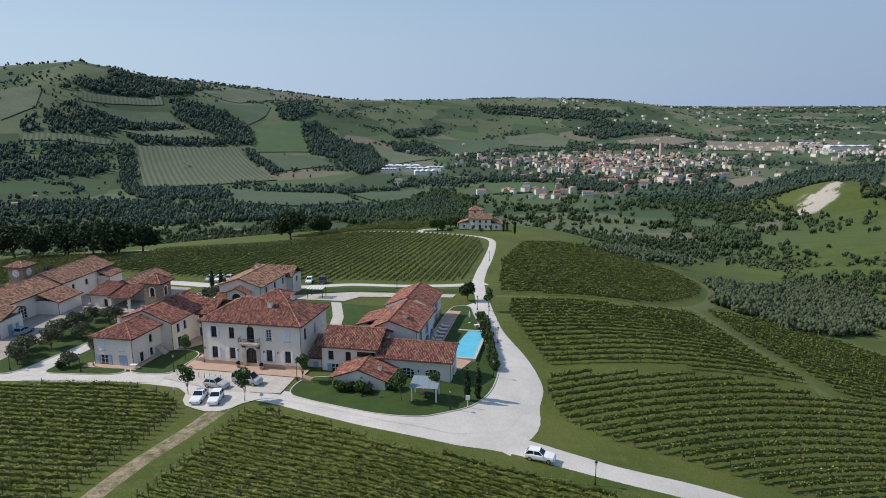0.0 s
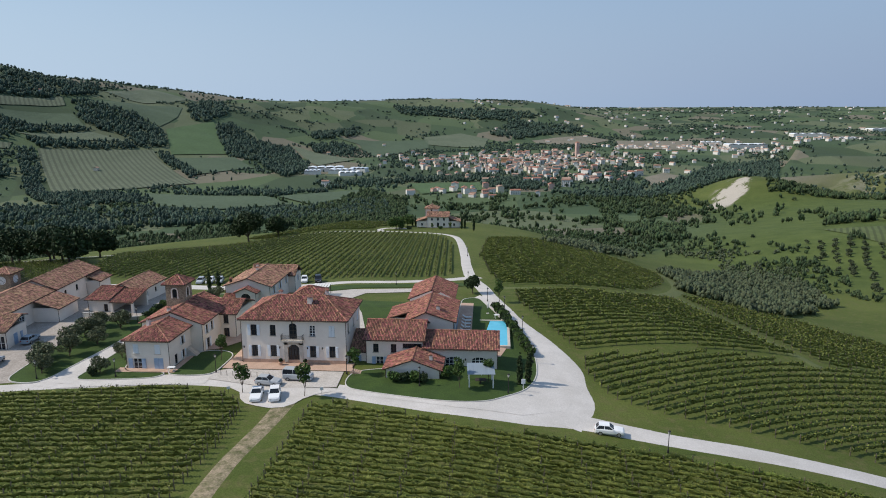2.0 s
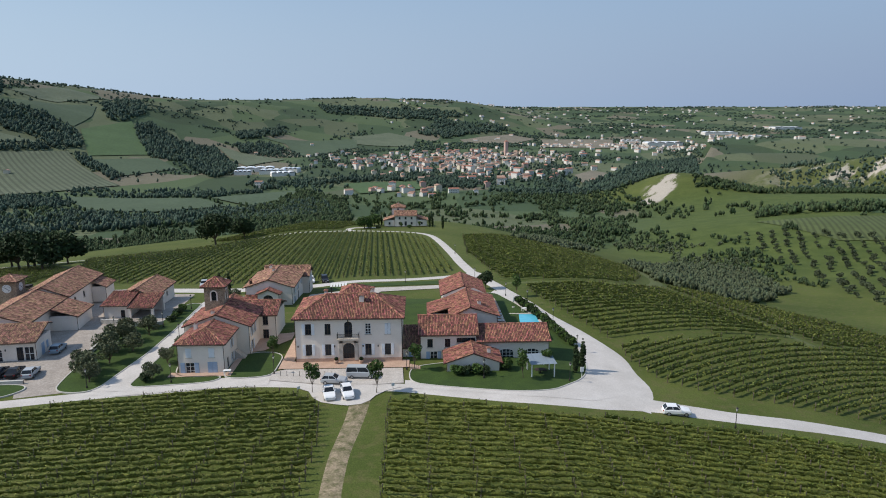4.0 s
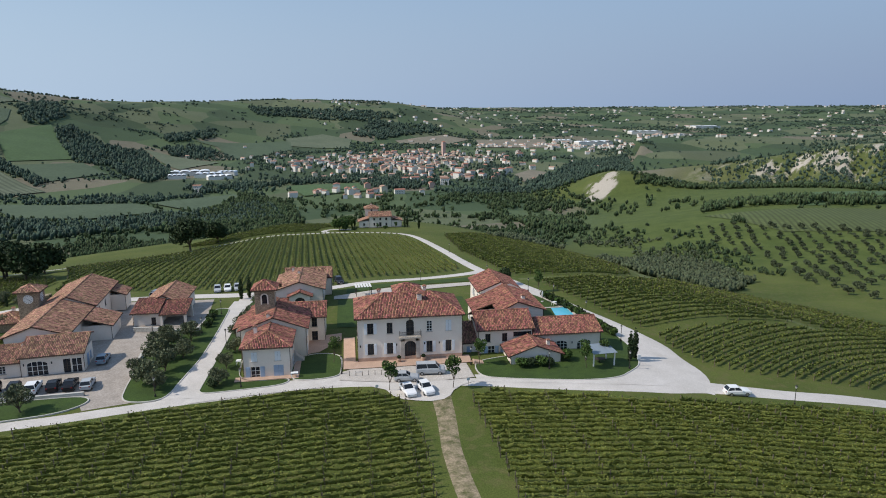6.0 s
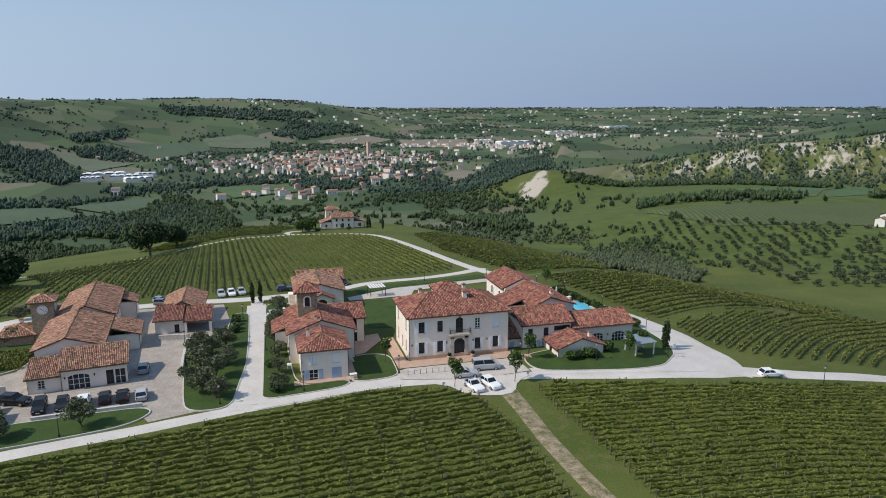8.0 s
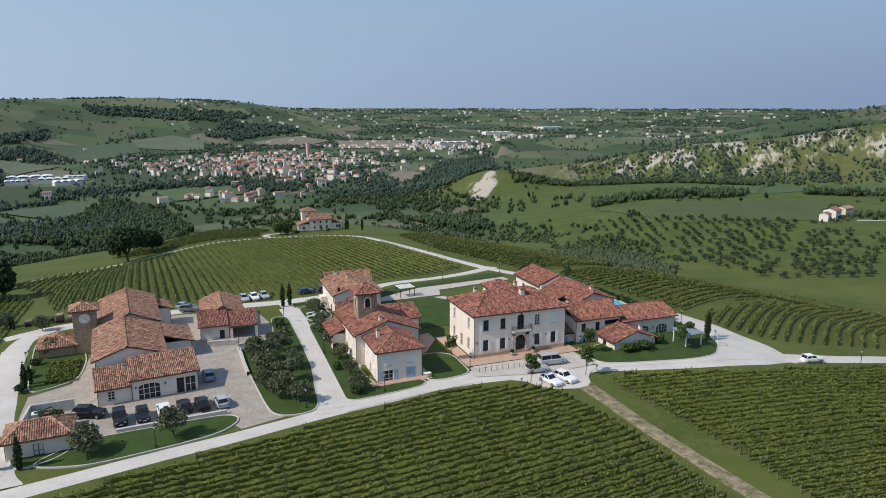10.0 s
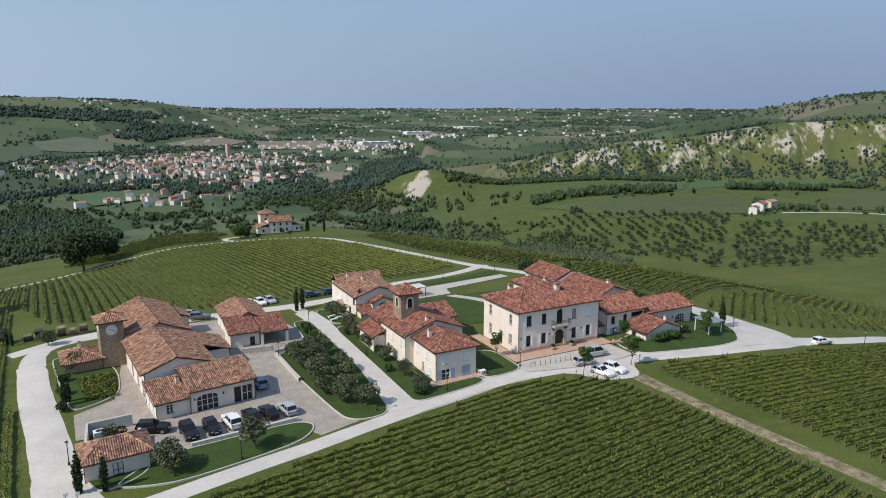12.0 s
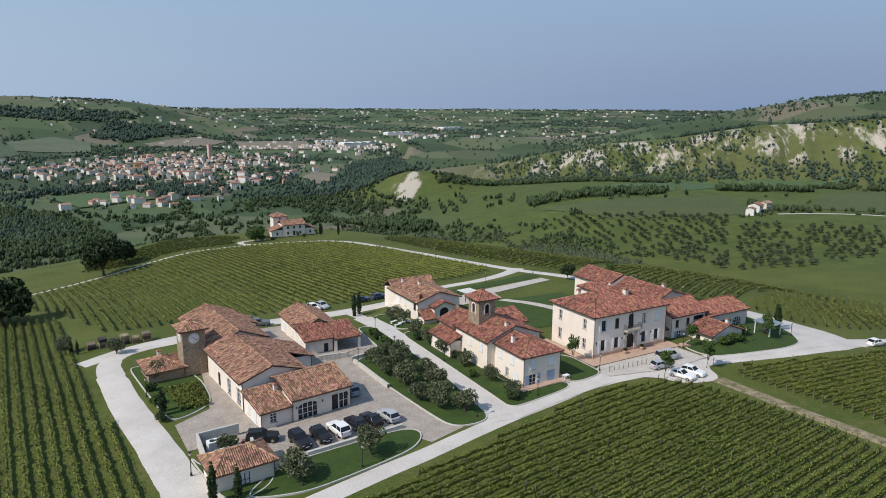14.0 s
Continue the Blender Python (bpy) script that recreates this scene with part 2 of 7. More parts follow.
def ground_material():
    m = bpy.data.materials.new("grass_and_fields")
    m.use_nodes = True
    nt = m.node_tree
    b = nt.nodes["Principled BSDF"]
    b.inputs["Roughness"].default_value = 0.95
    b.inputs["Specular IOR Level"].default_value = 0.2
    tc = nt.nodes.new("ShaderNodeTexCoord")

    def tex(kind, scale, **kw):
        n = nt.nodes.new(kind)
        n.inputs["Scale"].default_value = scale
        lk(nt, tc.outputs["Object"], n.inputs["Vector"])
        return n

    def mix(fac, a, b2, op="MIX"):
        n = nt.nodes.new("ShaderNodeMix")
        n.data_type = "RGBA"
        n.blend_type = op
        for s, v in (("A", a), ("B", b2)):
            if isinstance(v, tuple):
                n.inputs[s].default_value = (*v, 1)
            else:
                lk(nt, v, n.inputs[s])
        if isinstance(fac, float):
            n.inputs["Factor"].default_value = fac
        else:
            lk(nt, fac, n.inputs["Factor"])
        return n.outputs["Result"]

    def rng(v, a, c):
        n = nt.nodes.new("ShaderNodeMapRange")
        n.inputs["From Min"].default_value = a
        n.inputs["From Max"].default_value = c
        lk(nt, v, n.inputs["Value"])
        return n.outputs["Result"]

    big = tex("ShaderNodeTexNoise", 0.05)
    big.inputs["Detail"].default_value = 6
    mid = tex("ShaderNodeTexNoise", 0.6)
    mid.inputs["Detail"].default_value = 6
    fine = tex("ShaderNodeTexNoise", 5.0)
    fine.inputs["Detail"].default_value = 4
    grass = mix(rng(big.outputs["Fac"], 0.35, 0.65), (0.066, 0.090, 0.018), (0.100, 0.120, 0.028))
    grass = mix(rng(mid.outputs["Fac"], 0.5, 0.75), grass, (0.120, 0.116, 0.042))
    # patchwork of far fields, greens muted by distance haze put into the colours
    warp = nt.nodes.new("ShaderNodeTexNoise")
    warp.inputs["Scale"].default_value = 0.004
    lk(nt, tc.outputs["Object"], warp.inputs["Vector"])
    add = nt.nodes.new("ShaderNodeMix")
    add.data_type = "VECTOR"
    vm = nt.nodes.new("ShaderNodeVectorMath")
    vm.operation = "MULTIPLY_ADD"
    vm.inputs[1].default_value = (90, 90, 0)
    lk(nt, warp.outputs["Color"], vm.inputs[0])
    sc = nt.nodes.new("ShaderNodeVectorMath")
    sc.operation = "MULTIPLY"
    sc.inputs[1].default_value = (1, 0.7, 0)
    lk(nt, tc.outputs["Object"], sc.inputs[0])
    lk(nt, sc.outputs["Vector"], vm.inputs[2])
    vor = nt.nodes.new("ShaderNodeTexVoronoi")
    vor.inputs["Scale"].default_value = 0.0072
    lk(nt, vm.outputs["Vector"], vor.inputs["Vector"])
    sep = nt.nodes.new("ShaderNodeSeparateColor")
    lk(nt, vor.outputs["Color"], sep.inputs["Color"])
    ramp = nt.nodes.new("ShaderNodeValToRGB")
    ramp.color_ramp.interpolation = "CONSTANT"
    cols = ((0.0, (0.053, 0.084, 0.041)), (0.22, (0.080, 0.114, 0.053)), (0.42, (0.046, 0.070, 0.036)), (0.58, (0.114, 0.133, 0.073)), (0.76, (0.091, 0.106, 0.060)), (0.91, (0.167, 0.148, 0.107)))
    els = ramp.color_ramp.elements
    els[0].position, els[0].color = 0.0, (*cols[0][1], 1)
    els[1].position, els[1].color = cols[1][0], (*cols[1][1], 1)
    for p, c in cols[2:]:
        e = els.new(p)
        e.color = (*c, 1)
    lk(nt, sep.outputs["Red"], ramp.inputs["Fac"])
    patch = mix(rng(big.outputs["Fac"], 0.3, 0.7), ramp.outputs["Color"], (0.075, 0.10, 0.042))
    fields = mix(0.3, ramp.outputs["Color"], patch)
    zone = nt.nodes.new("ShaderNodeAttribute")
    zone.attribute_name = "zone"
    z3 = nt.nodes.new("ShaderNodeSeparateColor")
    lk(nt, zone.outputs["Color"], z3.inputs["Color"])
    col = mix(z3.outputs["Red"], grass, fields)
    tuft = tex("ShaderNodeTexNoise", 0.07)
    tuft.inputs["Detail"].default_value = 9
    tuft.inputs["Roughness"].default_value = 0.7
    col = mix(z3.outputs["Blue"], col, mix(rng(tuft.outputs["Fac"], 0.35, 0.65), (0.058, 0.084, 0.020), (0.096, 0.124, 0.032)))
    clay_n = tex("ShaderNodeTexNoise", 0.03)
    fall_line = nt.nodes.new("ShaderNodeMapping")
    fall_line.vector_type = "TEXTURE"
    fall_line.inputs["Rotation"].default_value = (0, 0, radians(-46))
    fall_line.inputs["Scale"].default_value = (1.0, 3.2, 3.2)
    lk(nt, tc.outputs["Object"], fall_line.inputs["Vector"])
    lk(nt, fall_line.outputs["Vector"], clay_n.inputs["Vector"])
    clay_n.inputs["Detail"].default_value = 8
    clay_n.inputs["Roughness"].default_value = 0.75
    clay = nt.nodes.new("ShaderNodeMath")
    clay.operation = "MULTIPLY"
    lk(nt, rng(clay_n.outputs["Fac"], 0.50, 0.565), clay.inputs[0])
    lk(nt, z3.outputs["Green"], clay.inputs[1])
    col = mix(clay.outputs[0], col, (0.43, 0.385, 0.32))
    hs = nt.nodes.new("ShaderNodeHueSaturation")
    mr = nt.nodes.new("ShaderNodeMapRange")
    mr.inputs["From Min"].default_value = 0.3
    mr.inputs["From Max"].default_value = 0.7
    mr.inputs["To Min"].default_value = 0.75
    mr.inputs["To Max"].default_value = 1.25
    lk(nt, fine.outputs["Fac"], mr.inputs["Value"])
    lk(nt, mr.outputs["Result"], hs.inputs["Value"])
    lk(nt, col, hs.inputs["Color"])
    lk(nt, hs.outputs["Color"], b.inputs["Base Color"])
    bp = nt.nodes.new("ShaderNodeBump")
    bp.inputs["Strength"].default_value = 0.5
    bp.inputs["Distance"].default_value = 0.1
    lk(nt, fine.outputs["Fac"], bp.inputs["Height"])
    lk(nt, bp.outputs["Normal"], b.inputs["Normal"])
    return m


def build_ground():
    az = list(np.arange(-62, 78, 0.42)) + list(np.arange(78, 298, 3.0))
    rs, r = [0.0], 1.2
    while r < 4920:
        rs.append(r)
        r += max(1.4, 0.0165 * r)
    n = len(az)
    verts, zone = [], []
    for r in rs:
        for a in az:
            x, y = r * math.sin(radians(a)), r * math.cos(radians(a))
            verts.append((x, y, height(x, y)))
            d = math.hypot(x, y + 100)
            rho = math.hypot((x - 10) / 200, (y - 70) / 190)
            a2 = math.degrees(math.atan2(x, y + 100))
            clay = ease(26, 36, a2) * ease(955, 985, d) * ease(1110, 1060, d)
            along, across = (x - 310) * 0.55 + (y - 690) * 0.83, (x - 310) * 0.83 - (y - 690) * 0.55
            scar = ease(34, 16, math.hypot(across * 1.7, along * 0.55))
            bank = ease(150, 90, math.hypot(x - 350, y - 740))
            meadow = ease(1.0, 1.25, rho) * ease(16, 26, a2) * ease(110, 80, a2) * ease(900, 800, d)
            ridge_side = ease(24, 30, a2) * ease(840, 880, d) * ease(1500, 1300, d)
            zone.append((ease(1.15, 1.7, rho) * (1 - 0.92 * ease(18, 30, a2) * ease(880, 780, d)) * (1 - 0.8 * ridge_side) * (1 - 0.9 * bank), max(clay, scar * 4.0), meadow * (1 - scar), 1.0))
    faces = []
    for j in range(len(rs) - 1):
        for i in range(n):
            k = (i + 1) % n
            faces.append((j * n + i, (j + 1) * n + i, (j + 1) * n + k, j * n + k))
    me = mesh_from("ground", verts, faces, [ground_material()], smooth=True)
    me.flip_normals()
    at = me.attributes.new("zone", "FLOAT_COLOR", "POINT")
    at.data.foreach_set("color", np.array(zone, dtype=np.float32).ravel())
    return tagged(new("ground", me), "grassy hilltop falling to a valley of fields", "ground", kind="structure")


build_ground()


# ---- roads and paved areas, draped over the ground ----
def ribbon(name, pts, widths, mat, label, category, lift=0.05, step=1.5, kind="structure"):
    """A strip along a line of plan points, with smooth bends."""
    P = [Vector((p[0], p[1])) for p in pts]
    line = []
    for i in range(len(P) - 1):
        a, b, c, d = P[max(i - 1, 0)], P[i], P[i + 1], P[min(i + 2, len(P) - 1)]
        k = max(2, int((c - b).length / step))
        for s in range(k):
            t = s / k
            q = 0.5 * ((2 * b) + (c - a) * t + (2 * a - 5 * b + 4 * c - d) * t * t + (3 * b - a - 3 * c + d) * t ** 3)
            w = widths[i] * (1 - t) + widths[i + 1] * t
            line.append((q, w))
    line.append((P[-1], widths[-1]))
    verts, faces = [], []
    cols = 5
    for i, (q, w) in enumerate(line):
        a, b = line[max(i - 1, 0)][0], line[min(i + 1, len(line) - 1)][0]
        s = (b - a).normalized()
        s = Vector((s.y, -s.x))
        for c in range(cols):
            e = (c / (cols - 1) - 0.5) * w
            if c in (0, cols - 1):
                e *= 1 + 0.045 * noise.noise(Vector((q.x * 0.25, q.y * 0.25, c)))
            x, y = q.x + s.x * e, q.y + s.y * e
            verts.append((x, y, height(x, y) + lift - (0.12 if c in (0, cols - 1) else 0)))
    for i in range(len(line) - 1):
        for c in range(cols - 1):
            a = i * cols + c
            faces.append((a, a + cols, a + cols + 1, a + 1))
    me = mesh_from(name, verts, faces, [mat], smooth=True)
    me.flip_normals() if me.polygons[0].normal.z < 0 else None
    return tagged(new(name, me), label, category, kind=kind)


def inside(x, y, poly):
    r = False
    n = len(poly)
    for i in range(n):
        x0, y0 = poly[i][0], poly[i][1]
        x1, y1 = poly[i - 1][0], poly[i - 1][1]
        if (y0 > y) != (y1 > y) and x < (x1 - x0) * (y - y0) / (y1 - y0) + x0:
            r = not r
    return r


def rounded(pts, times=3):
    """A closed plan outline with its corners cut round."""
    P = [Vector((p[0], p[1])) for p in pts]
    for _ in range(times):
        out = []
        for i in range(len(P)):
            a, b = P[i], P[(i + 1) % len(P)]
            c = min(0.25, 1.6 / max(0.1, (b - a).length))
            out += [a.lerp(b, c), b.lerp(a, c)]
        P = out
    return P


def patch(name, pts, mat, label, category, lift=0.06, kerb=None, cell=2.5, group=""):
    """A paved or planted area of that outline, draped over the ground, with a raised kerb round it where asked."""
    loop = rounded(pts, 3) if kerb else [Vector((p[0], p[1])) for p in pts]
    bm = bmesh.new()
    vs = [bm.verts.new((p.x, p.y, 0)) for p in loop]
    f = bm.faces.new(vs)
    f.normal_update()
    if f.normal.z < 0:
        f.normal_flip()
    bmesh.ops.triangulate(bm, faces=bm.faces[:])
    xs = [p.x for p in loop]
    ys = [p.y for p in loop]
    for ax, lo, hi in ((0, min(xs), max(xs)), (1, min(ys), max(ys))):
        c = lo + cell
        while c < hi:
            no = (1, 0, 0) if ax == 0 else (0, 1, 0)
            co = (c, 0, 0) if ax == 0 else (0, c, 0)
            bmesh.ops.bisect_plane(bm, geom=bm.verts[:] + bm.edges[:] + bm.faces[:], plane_co=co, plane_no=no)
            c += cell
    for v in bm.verts:
        v.co.z = height(v.co.x, v.co.y) + lift
    bm.normal_update()
    for f in bm.faces:
        if f.normal.z < 0:
            f.normal_flip()
    me = bpy.data.meshes.new(name)
    bm.to_mesh(me)
    bm.free()
    me.materials.append(mat)
    ob = tagged(new(name, me), label, category, group, "structure")
    if kerb:
        edge(loop + [loop[0]], 0.17, lift + 0.06, ob, KERB, "kerb")
    return ob


def edge(line, w, top, parent, mat, name):
    """A low solid band along a plan line."""
    verts, faces = [], []
    pts = []
    for i in range(len(line) - 1):
        a, b = Vector((line[i][0], line[i][1])), Vector((line[i + 1][0], line[i + 1][1]))
        k = max(1, int((b - a).length / 2))
        for s in range(k):
            pts.append(a.lerp(b, s / k))
    pts.append(Vector((line[-1][0], line[-1][1])))
    for i, q in enumerate(pts):
        s = (pts[min(i + 1, len(pts) - 1)] - pts[max(i - 1, 0)])
        s = s.normalized() if s.length > 0 else Vector((1, 0))
        s = Vector((s.y, -s.x)) * w / 2
        z = height(q.x, q.y)
        for sx, zz in ((-1, -0.25), (-1, top), (1, top), (1, -0.25)):
            verts.append((q.x + s.x * sx, q.y + s.y * sx, z + zz))
    for i in range(len(pts) - 1):
        for c in range(3):
            a = i * 4 + c
            faces.append((a, a + 1, a + 5, a + 4))
    faces.append((0, 1, 2, 3))
    me = mesh_from(name, verts, faces, [mat])
    ob = new(name, me)
    ob.parent = parent
    return ob


ROAD_LABEL = "pale gravel road with worn wheel tracks"
ribbon("road_front", [(-95, -28), (-70, -21.5), (-52, -17.2), (-43, -15.4), (-30, -12.4), (-18, -10.4), (-9, -8.8), (0, -8.6), (9, -9.9), (18, -11.2), (28, -13.9), (38, -16.2), (48, -16.5), (57, -15.6), (70, -18.4), (83, -19), (110, -20), (150, -24)],
       [5, 5, 4.4, 4.2, 4, 3.8, 4, 5, 6, 4.4, 4.4, 5, 6, 7, 6, 6, 6, 6], GRAVEL, ROAD_LABEL, "road")
ribbon("road_hill", [(52, -16.5), (55.5, -9), (56.3, -2), (57, 6), (53.8, 16.5), (47.5, 30), (42.8, 48), (40.5, 60), (37, 76), (34.5, 100), (33, 122), (29, 165), (25, 186), (17, 197), (4, 203), (-10, 206), (-32, 203), (-62, 192), (-100, 165), (-140, 135)],
       [12, 10, 7, 5, 4.6, 4.2, 4.2, 4.6, 4.2, 4, 4, 3.6, 3.4, 3.2, 3, 3, 2.6, 2.4, 2.4, 2.4], GRAVEL, ROAD_LABEL, "road", lift=0.07)
ribbon("road_side", [(-28.5, -12.5), (-27.2, -4), (-26.4, 6), (-26.1, 18), (-26, 34), (-26, 46), (-26, 54)], [7, 3.2, 2.8, 2.7, 2.8, 3.2, 4], GRAVEL, "pale concrete lane between olive beds", "road", lift=0.08)
ribbon("road_back", [(-82, 46), (-66, 53), (-45, 55.5), (-26, 54.5), (-8, 58.5), (4, 65.5), (18, 67.5), (30, 71.5), (39, 77)], [5, 6, 6, 6, 5, 4, 4, 4.4, 5], GRAVEL, ROAD_LABEL, "road", lift=0.09)
ribbon("road_west", [(-70.5, -19.5), (-72.5, -10), (-74.2, 4), (-76.3, 20), (-77.6, 36), (-76.5, 45), (-71, 50), (-60, 52)], [9, 6, 5.4, 5.2, 4.4, 4.4, 4.5, 5], GRAVEL, ROAD_LABEL, "road", lift=0.10)
ribbon("path_house", [(-10, 206), (-13, 214), (-10, 222), (0, 222)], [3, 3, 3, 3], GRAVEL, "pale drive to the hilltop house", "road", lift=0.10)
MOWN = material("mown_grass_track", (0.125, 0.140, 0.045), 0.95, (0.085, 0.105, 0.030), 0.5, 0.2, 0.4, 5)
ribbon("grass_track", [(44, 60), (59, 63), (77, 70), (92, 86), (103, 111), (110, 139), (113, 165), (108, 190), (98, 206)], [3, 3, 3, 4.5, 5, 5, 5, 4, 3], MOWN, "light mown grass track between vine blocks", "track", lift=0.08)
ribbon("grass_track_east", [(96, 94), (100, 72), (105, 52), (111, 36), (114, 30)], [3.4, 3.2, 3.2, 3.2, 4], MOWN, "light mown grass track down the slope", "track", lift=0.10)
ribbon("dirt_track", [(12.4, -15), (12.0, -24), (11.2, -35), (11.4, -46), (12.5, -60), (14, -80)], [4.2, 3.6, 3.4, 3.4, 3.4, 3.4], DIRT, "worn earth track between vineyard blocks", "track", lift=0.06)

# ---- paved yards and lawns ----
patch("yard_winery", [(-66, -9), (-55, -9.5), (-43, -9), (-41, -13), (-34, -11), (-35.5, -7), (-36.5, 4), (-37.5, 18), (-37, 21), (-31, 23), (-31, 29), (-33.5, 50), (-62, 52), (-64, 26), (-66, 8)], PAVING, "weathered stone-paved yard with parked cars", "pavement", 0.04)
patch("junction", [(19, -8.5), (19, -11.5), (28, -13.2), (38, -15.4), (48, -15.8), (55, -12), (57, -4), (57.4, 5), (54, 16), (48, 29), (43.5, 44), (40, 50), (38.5, 46), (44, 28), (48, 14), (49.5, 2), (46, -7), (38, -11), (28, -9.5)], GRAVEL, "pale gravel apron round the lawn", "pavement", 0.085)
patch("front_apron", [(-26, -13), (-26, -7.5), (-18, -7.5), (-12, -6.4), (-3, -5.6), (-3, -9.6), (-12, -10.6), (-20, -11.8)], GRAVEL, "pale gravel apron along the front road", "pavement", 0.085)
patch("lane_apron", [(-30.2, -11), (-24.4, -11), (-24.2, 10), (-24, 46), (-28.2, 46), (-28.2, 20), (-29.4, 0)], GRAVEL, "pale gravel lane between planted beds", "pavement", 0.10)
patch("forecourt", [(-3.2, -7.6), (-3.4, -4.4), (-1.5, -3.2), (18.5, -3.2), (18.8, -9.6), (9, -10.5)], FORECOURT, "grey stone forecourt before the villa", "pavement", 0.13)
patch("parking_bay", [(1.5, -10.6), (4.0, -12.4), (5.0, -14.8), (6.4, -16.4), (8.4, -17.2), (10.6, -17.8), (12.6, -17.3), (13.8, -16), (14.6, -14.2), (16.2, -12.4), (18.5, -11.2), (9, -9)], GRAVEL, "pale gravel parking bay beside the road", "pavement", 0.11)
patch("terrace_villa", [(-2.6, -3.1), (19.6, -3.1), (19.6, 0.5), (-0.5, 0.5), (-0.5, 13), (-2.6, 13)], TERRACOTTA, "pink terracotta terrace along the villa", "pavement", 0.20)
patch("lawn_villa", [(-11.3, -6.9), (-3.2, -6.2), (-2.9, -2), (-2.9, 4.6), (-8.6, 5.6), (-11.3, 2)], LAWN, "dark green lawn with concrete kerb", "lawn", 0.16, kerb=True)
patch("lawn_wing", [(19.8, -2.6), (19.6, -9.4), (24, -11.0), (30, -12.4), (37, -13.8), (42.5, -12.8), (45.5, -10), (48.5, -7), (50.3, -3), (51.2, 2), (51.2, 10), (48.6, 18), (45.2, 28), (42, 38), (39.8, 47), (36, 45), (36, 8), (31, 0)], LAWN, "lawn round the pool house with kerb", "lawn", 0.12, kerb=True)
patch("lawn_middle", [(-4, 20), (22, 17), (25, 30), (25, 40), (7, 42), (-4, 42)], LAWN, "clipped lawn behind the villa", "lawn", 0.10)
patch("lawn_verge", [(-2, 50), (10, 57.5), (30, 60), (36, 62), (35, 67), (20, 63.5), (5, 61), (-2, 57)], LAWN, "grass verge along the back road", "lawn", 0.10)
patch("path_garden", [(-5, 43), (10, 44), (12, 50), (34, 55), (34, 59), (8, 55), (-5, 47)], FORECOURT, "pale garden path across the lawn", "path", 0.12)
patch("path_lawn", [(7.5, 42), (10, 42), (15, 30), (18, 18.5), (15.5, 18.5), (12.5, 30)], FORECOURT, "pale straight garden path", "path", 0.14)
patch("olive_bed", [(-37.0, -6), (-36.2, -10.6), (-32.5, -11.6), (-29.6, -10.4), (-28.9, -3), (-27.8, 6), (-27.5, 20), (-27.6, 38), (-31, 38), (-32, 22), (-39, 20.5), (-38.2, 8)], LAWN, "olive bed of rough grass with kerb", "lawn", 0.14, kerb=True)
patch("garden_bed", [(-25.1, -6), (-25.2, -9.6), (-21, -9.3), (-12, -8.0), (-11, -5.2), (-18, -6), (-20, -3), (-20.5, 12), (-20.5, 30), (-24.5, 30), (-24.8, 10)], LAWN, "narrow grass bed with shrubs and kerb", "lawn", 0.14, kerb=True)
patch("garden_bed_north", [(-24.2, 32), (-18.5, 32), (-18.5, 46), (-24, 46)], LAWN, "grass bed with white benches", "lawn", 0.14, kerb=True)
patch("parking_bed", [(-67.5, -14.5), (-60, -16.8), (-50, -15.0), (-43.5, -13.4), (-40.6, -9.8), (-42.6, -7.6), (-56, -8.6), (-61, -9)], LAWN, "grass bed with olive trees and kerb", "lawn", 0.16, kerb=True)
patch("clock_garden", [(-71.3, 10.2), (-64.6, 14.2), (-64.4, 24), (-66, 31), (-72.4, 36.5), (-74.6, 36.5), (-73.2, 24)], LAWN, "planted garden beside the clock tower", "lawn", 0.14, kerb=True)
patch("hut_bed", [(-70.9, -0.5), (-69.3, -12.5), (-67.6, -15.2), (-62, -12), (-62.5, -5.5), (-69.6, -5.2)], LAWN, "narrow grass bed round the plant hut", "lawn", 0.11, kerb=True)
patch("yard_clock", [(-71.0, 9.4), (-70.7, 0.6), (-69.4, 0.6), (-69.2, 2.4), (-62, 2.4), (-60.3, 9), (-62.2, 26), (-63.8, 26), (-63.9, 13.6)], PAVING, "stone paving beside the winery hall", "pavement", 0.09)
patch("terrace_guest", [(-20.2, -5.9), (-9.9, -5.6), (-9.9, 5), (-7, 6), (-3, 12), (-3, 16), (-11, 14), (-11, -4), (-20.2, -4)], TERRACOTTA, "terracotta paving round the guest house", "pavement", 0.20)
patch("pool_terrace", [(36, 6.6), (44.8, 6.6), (46.0, 11.5), (39.3, 11.5), (38.9, 40), (36, 40)], TERRACOTTA, "terracotta pool terrace", "pavement", 0.18)


# ---- houses ----
ARC = 8


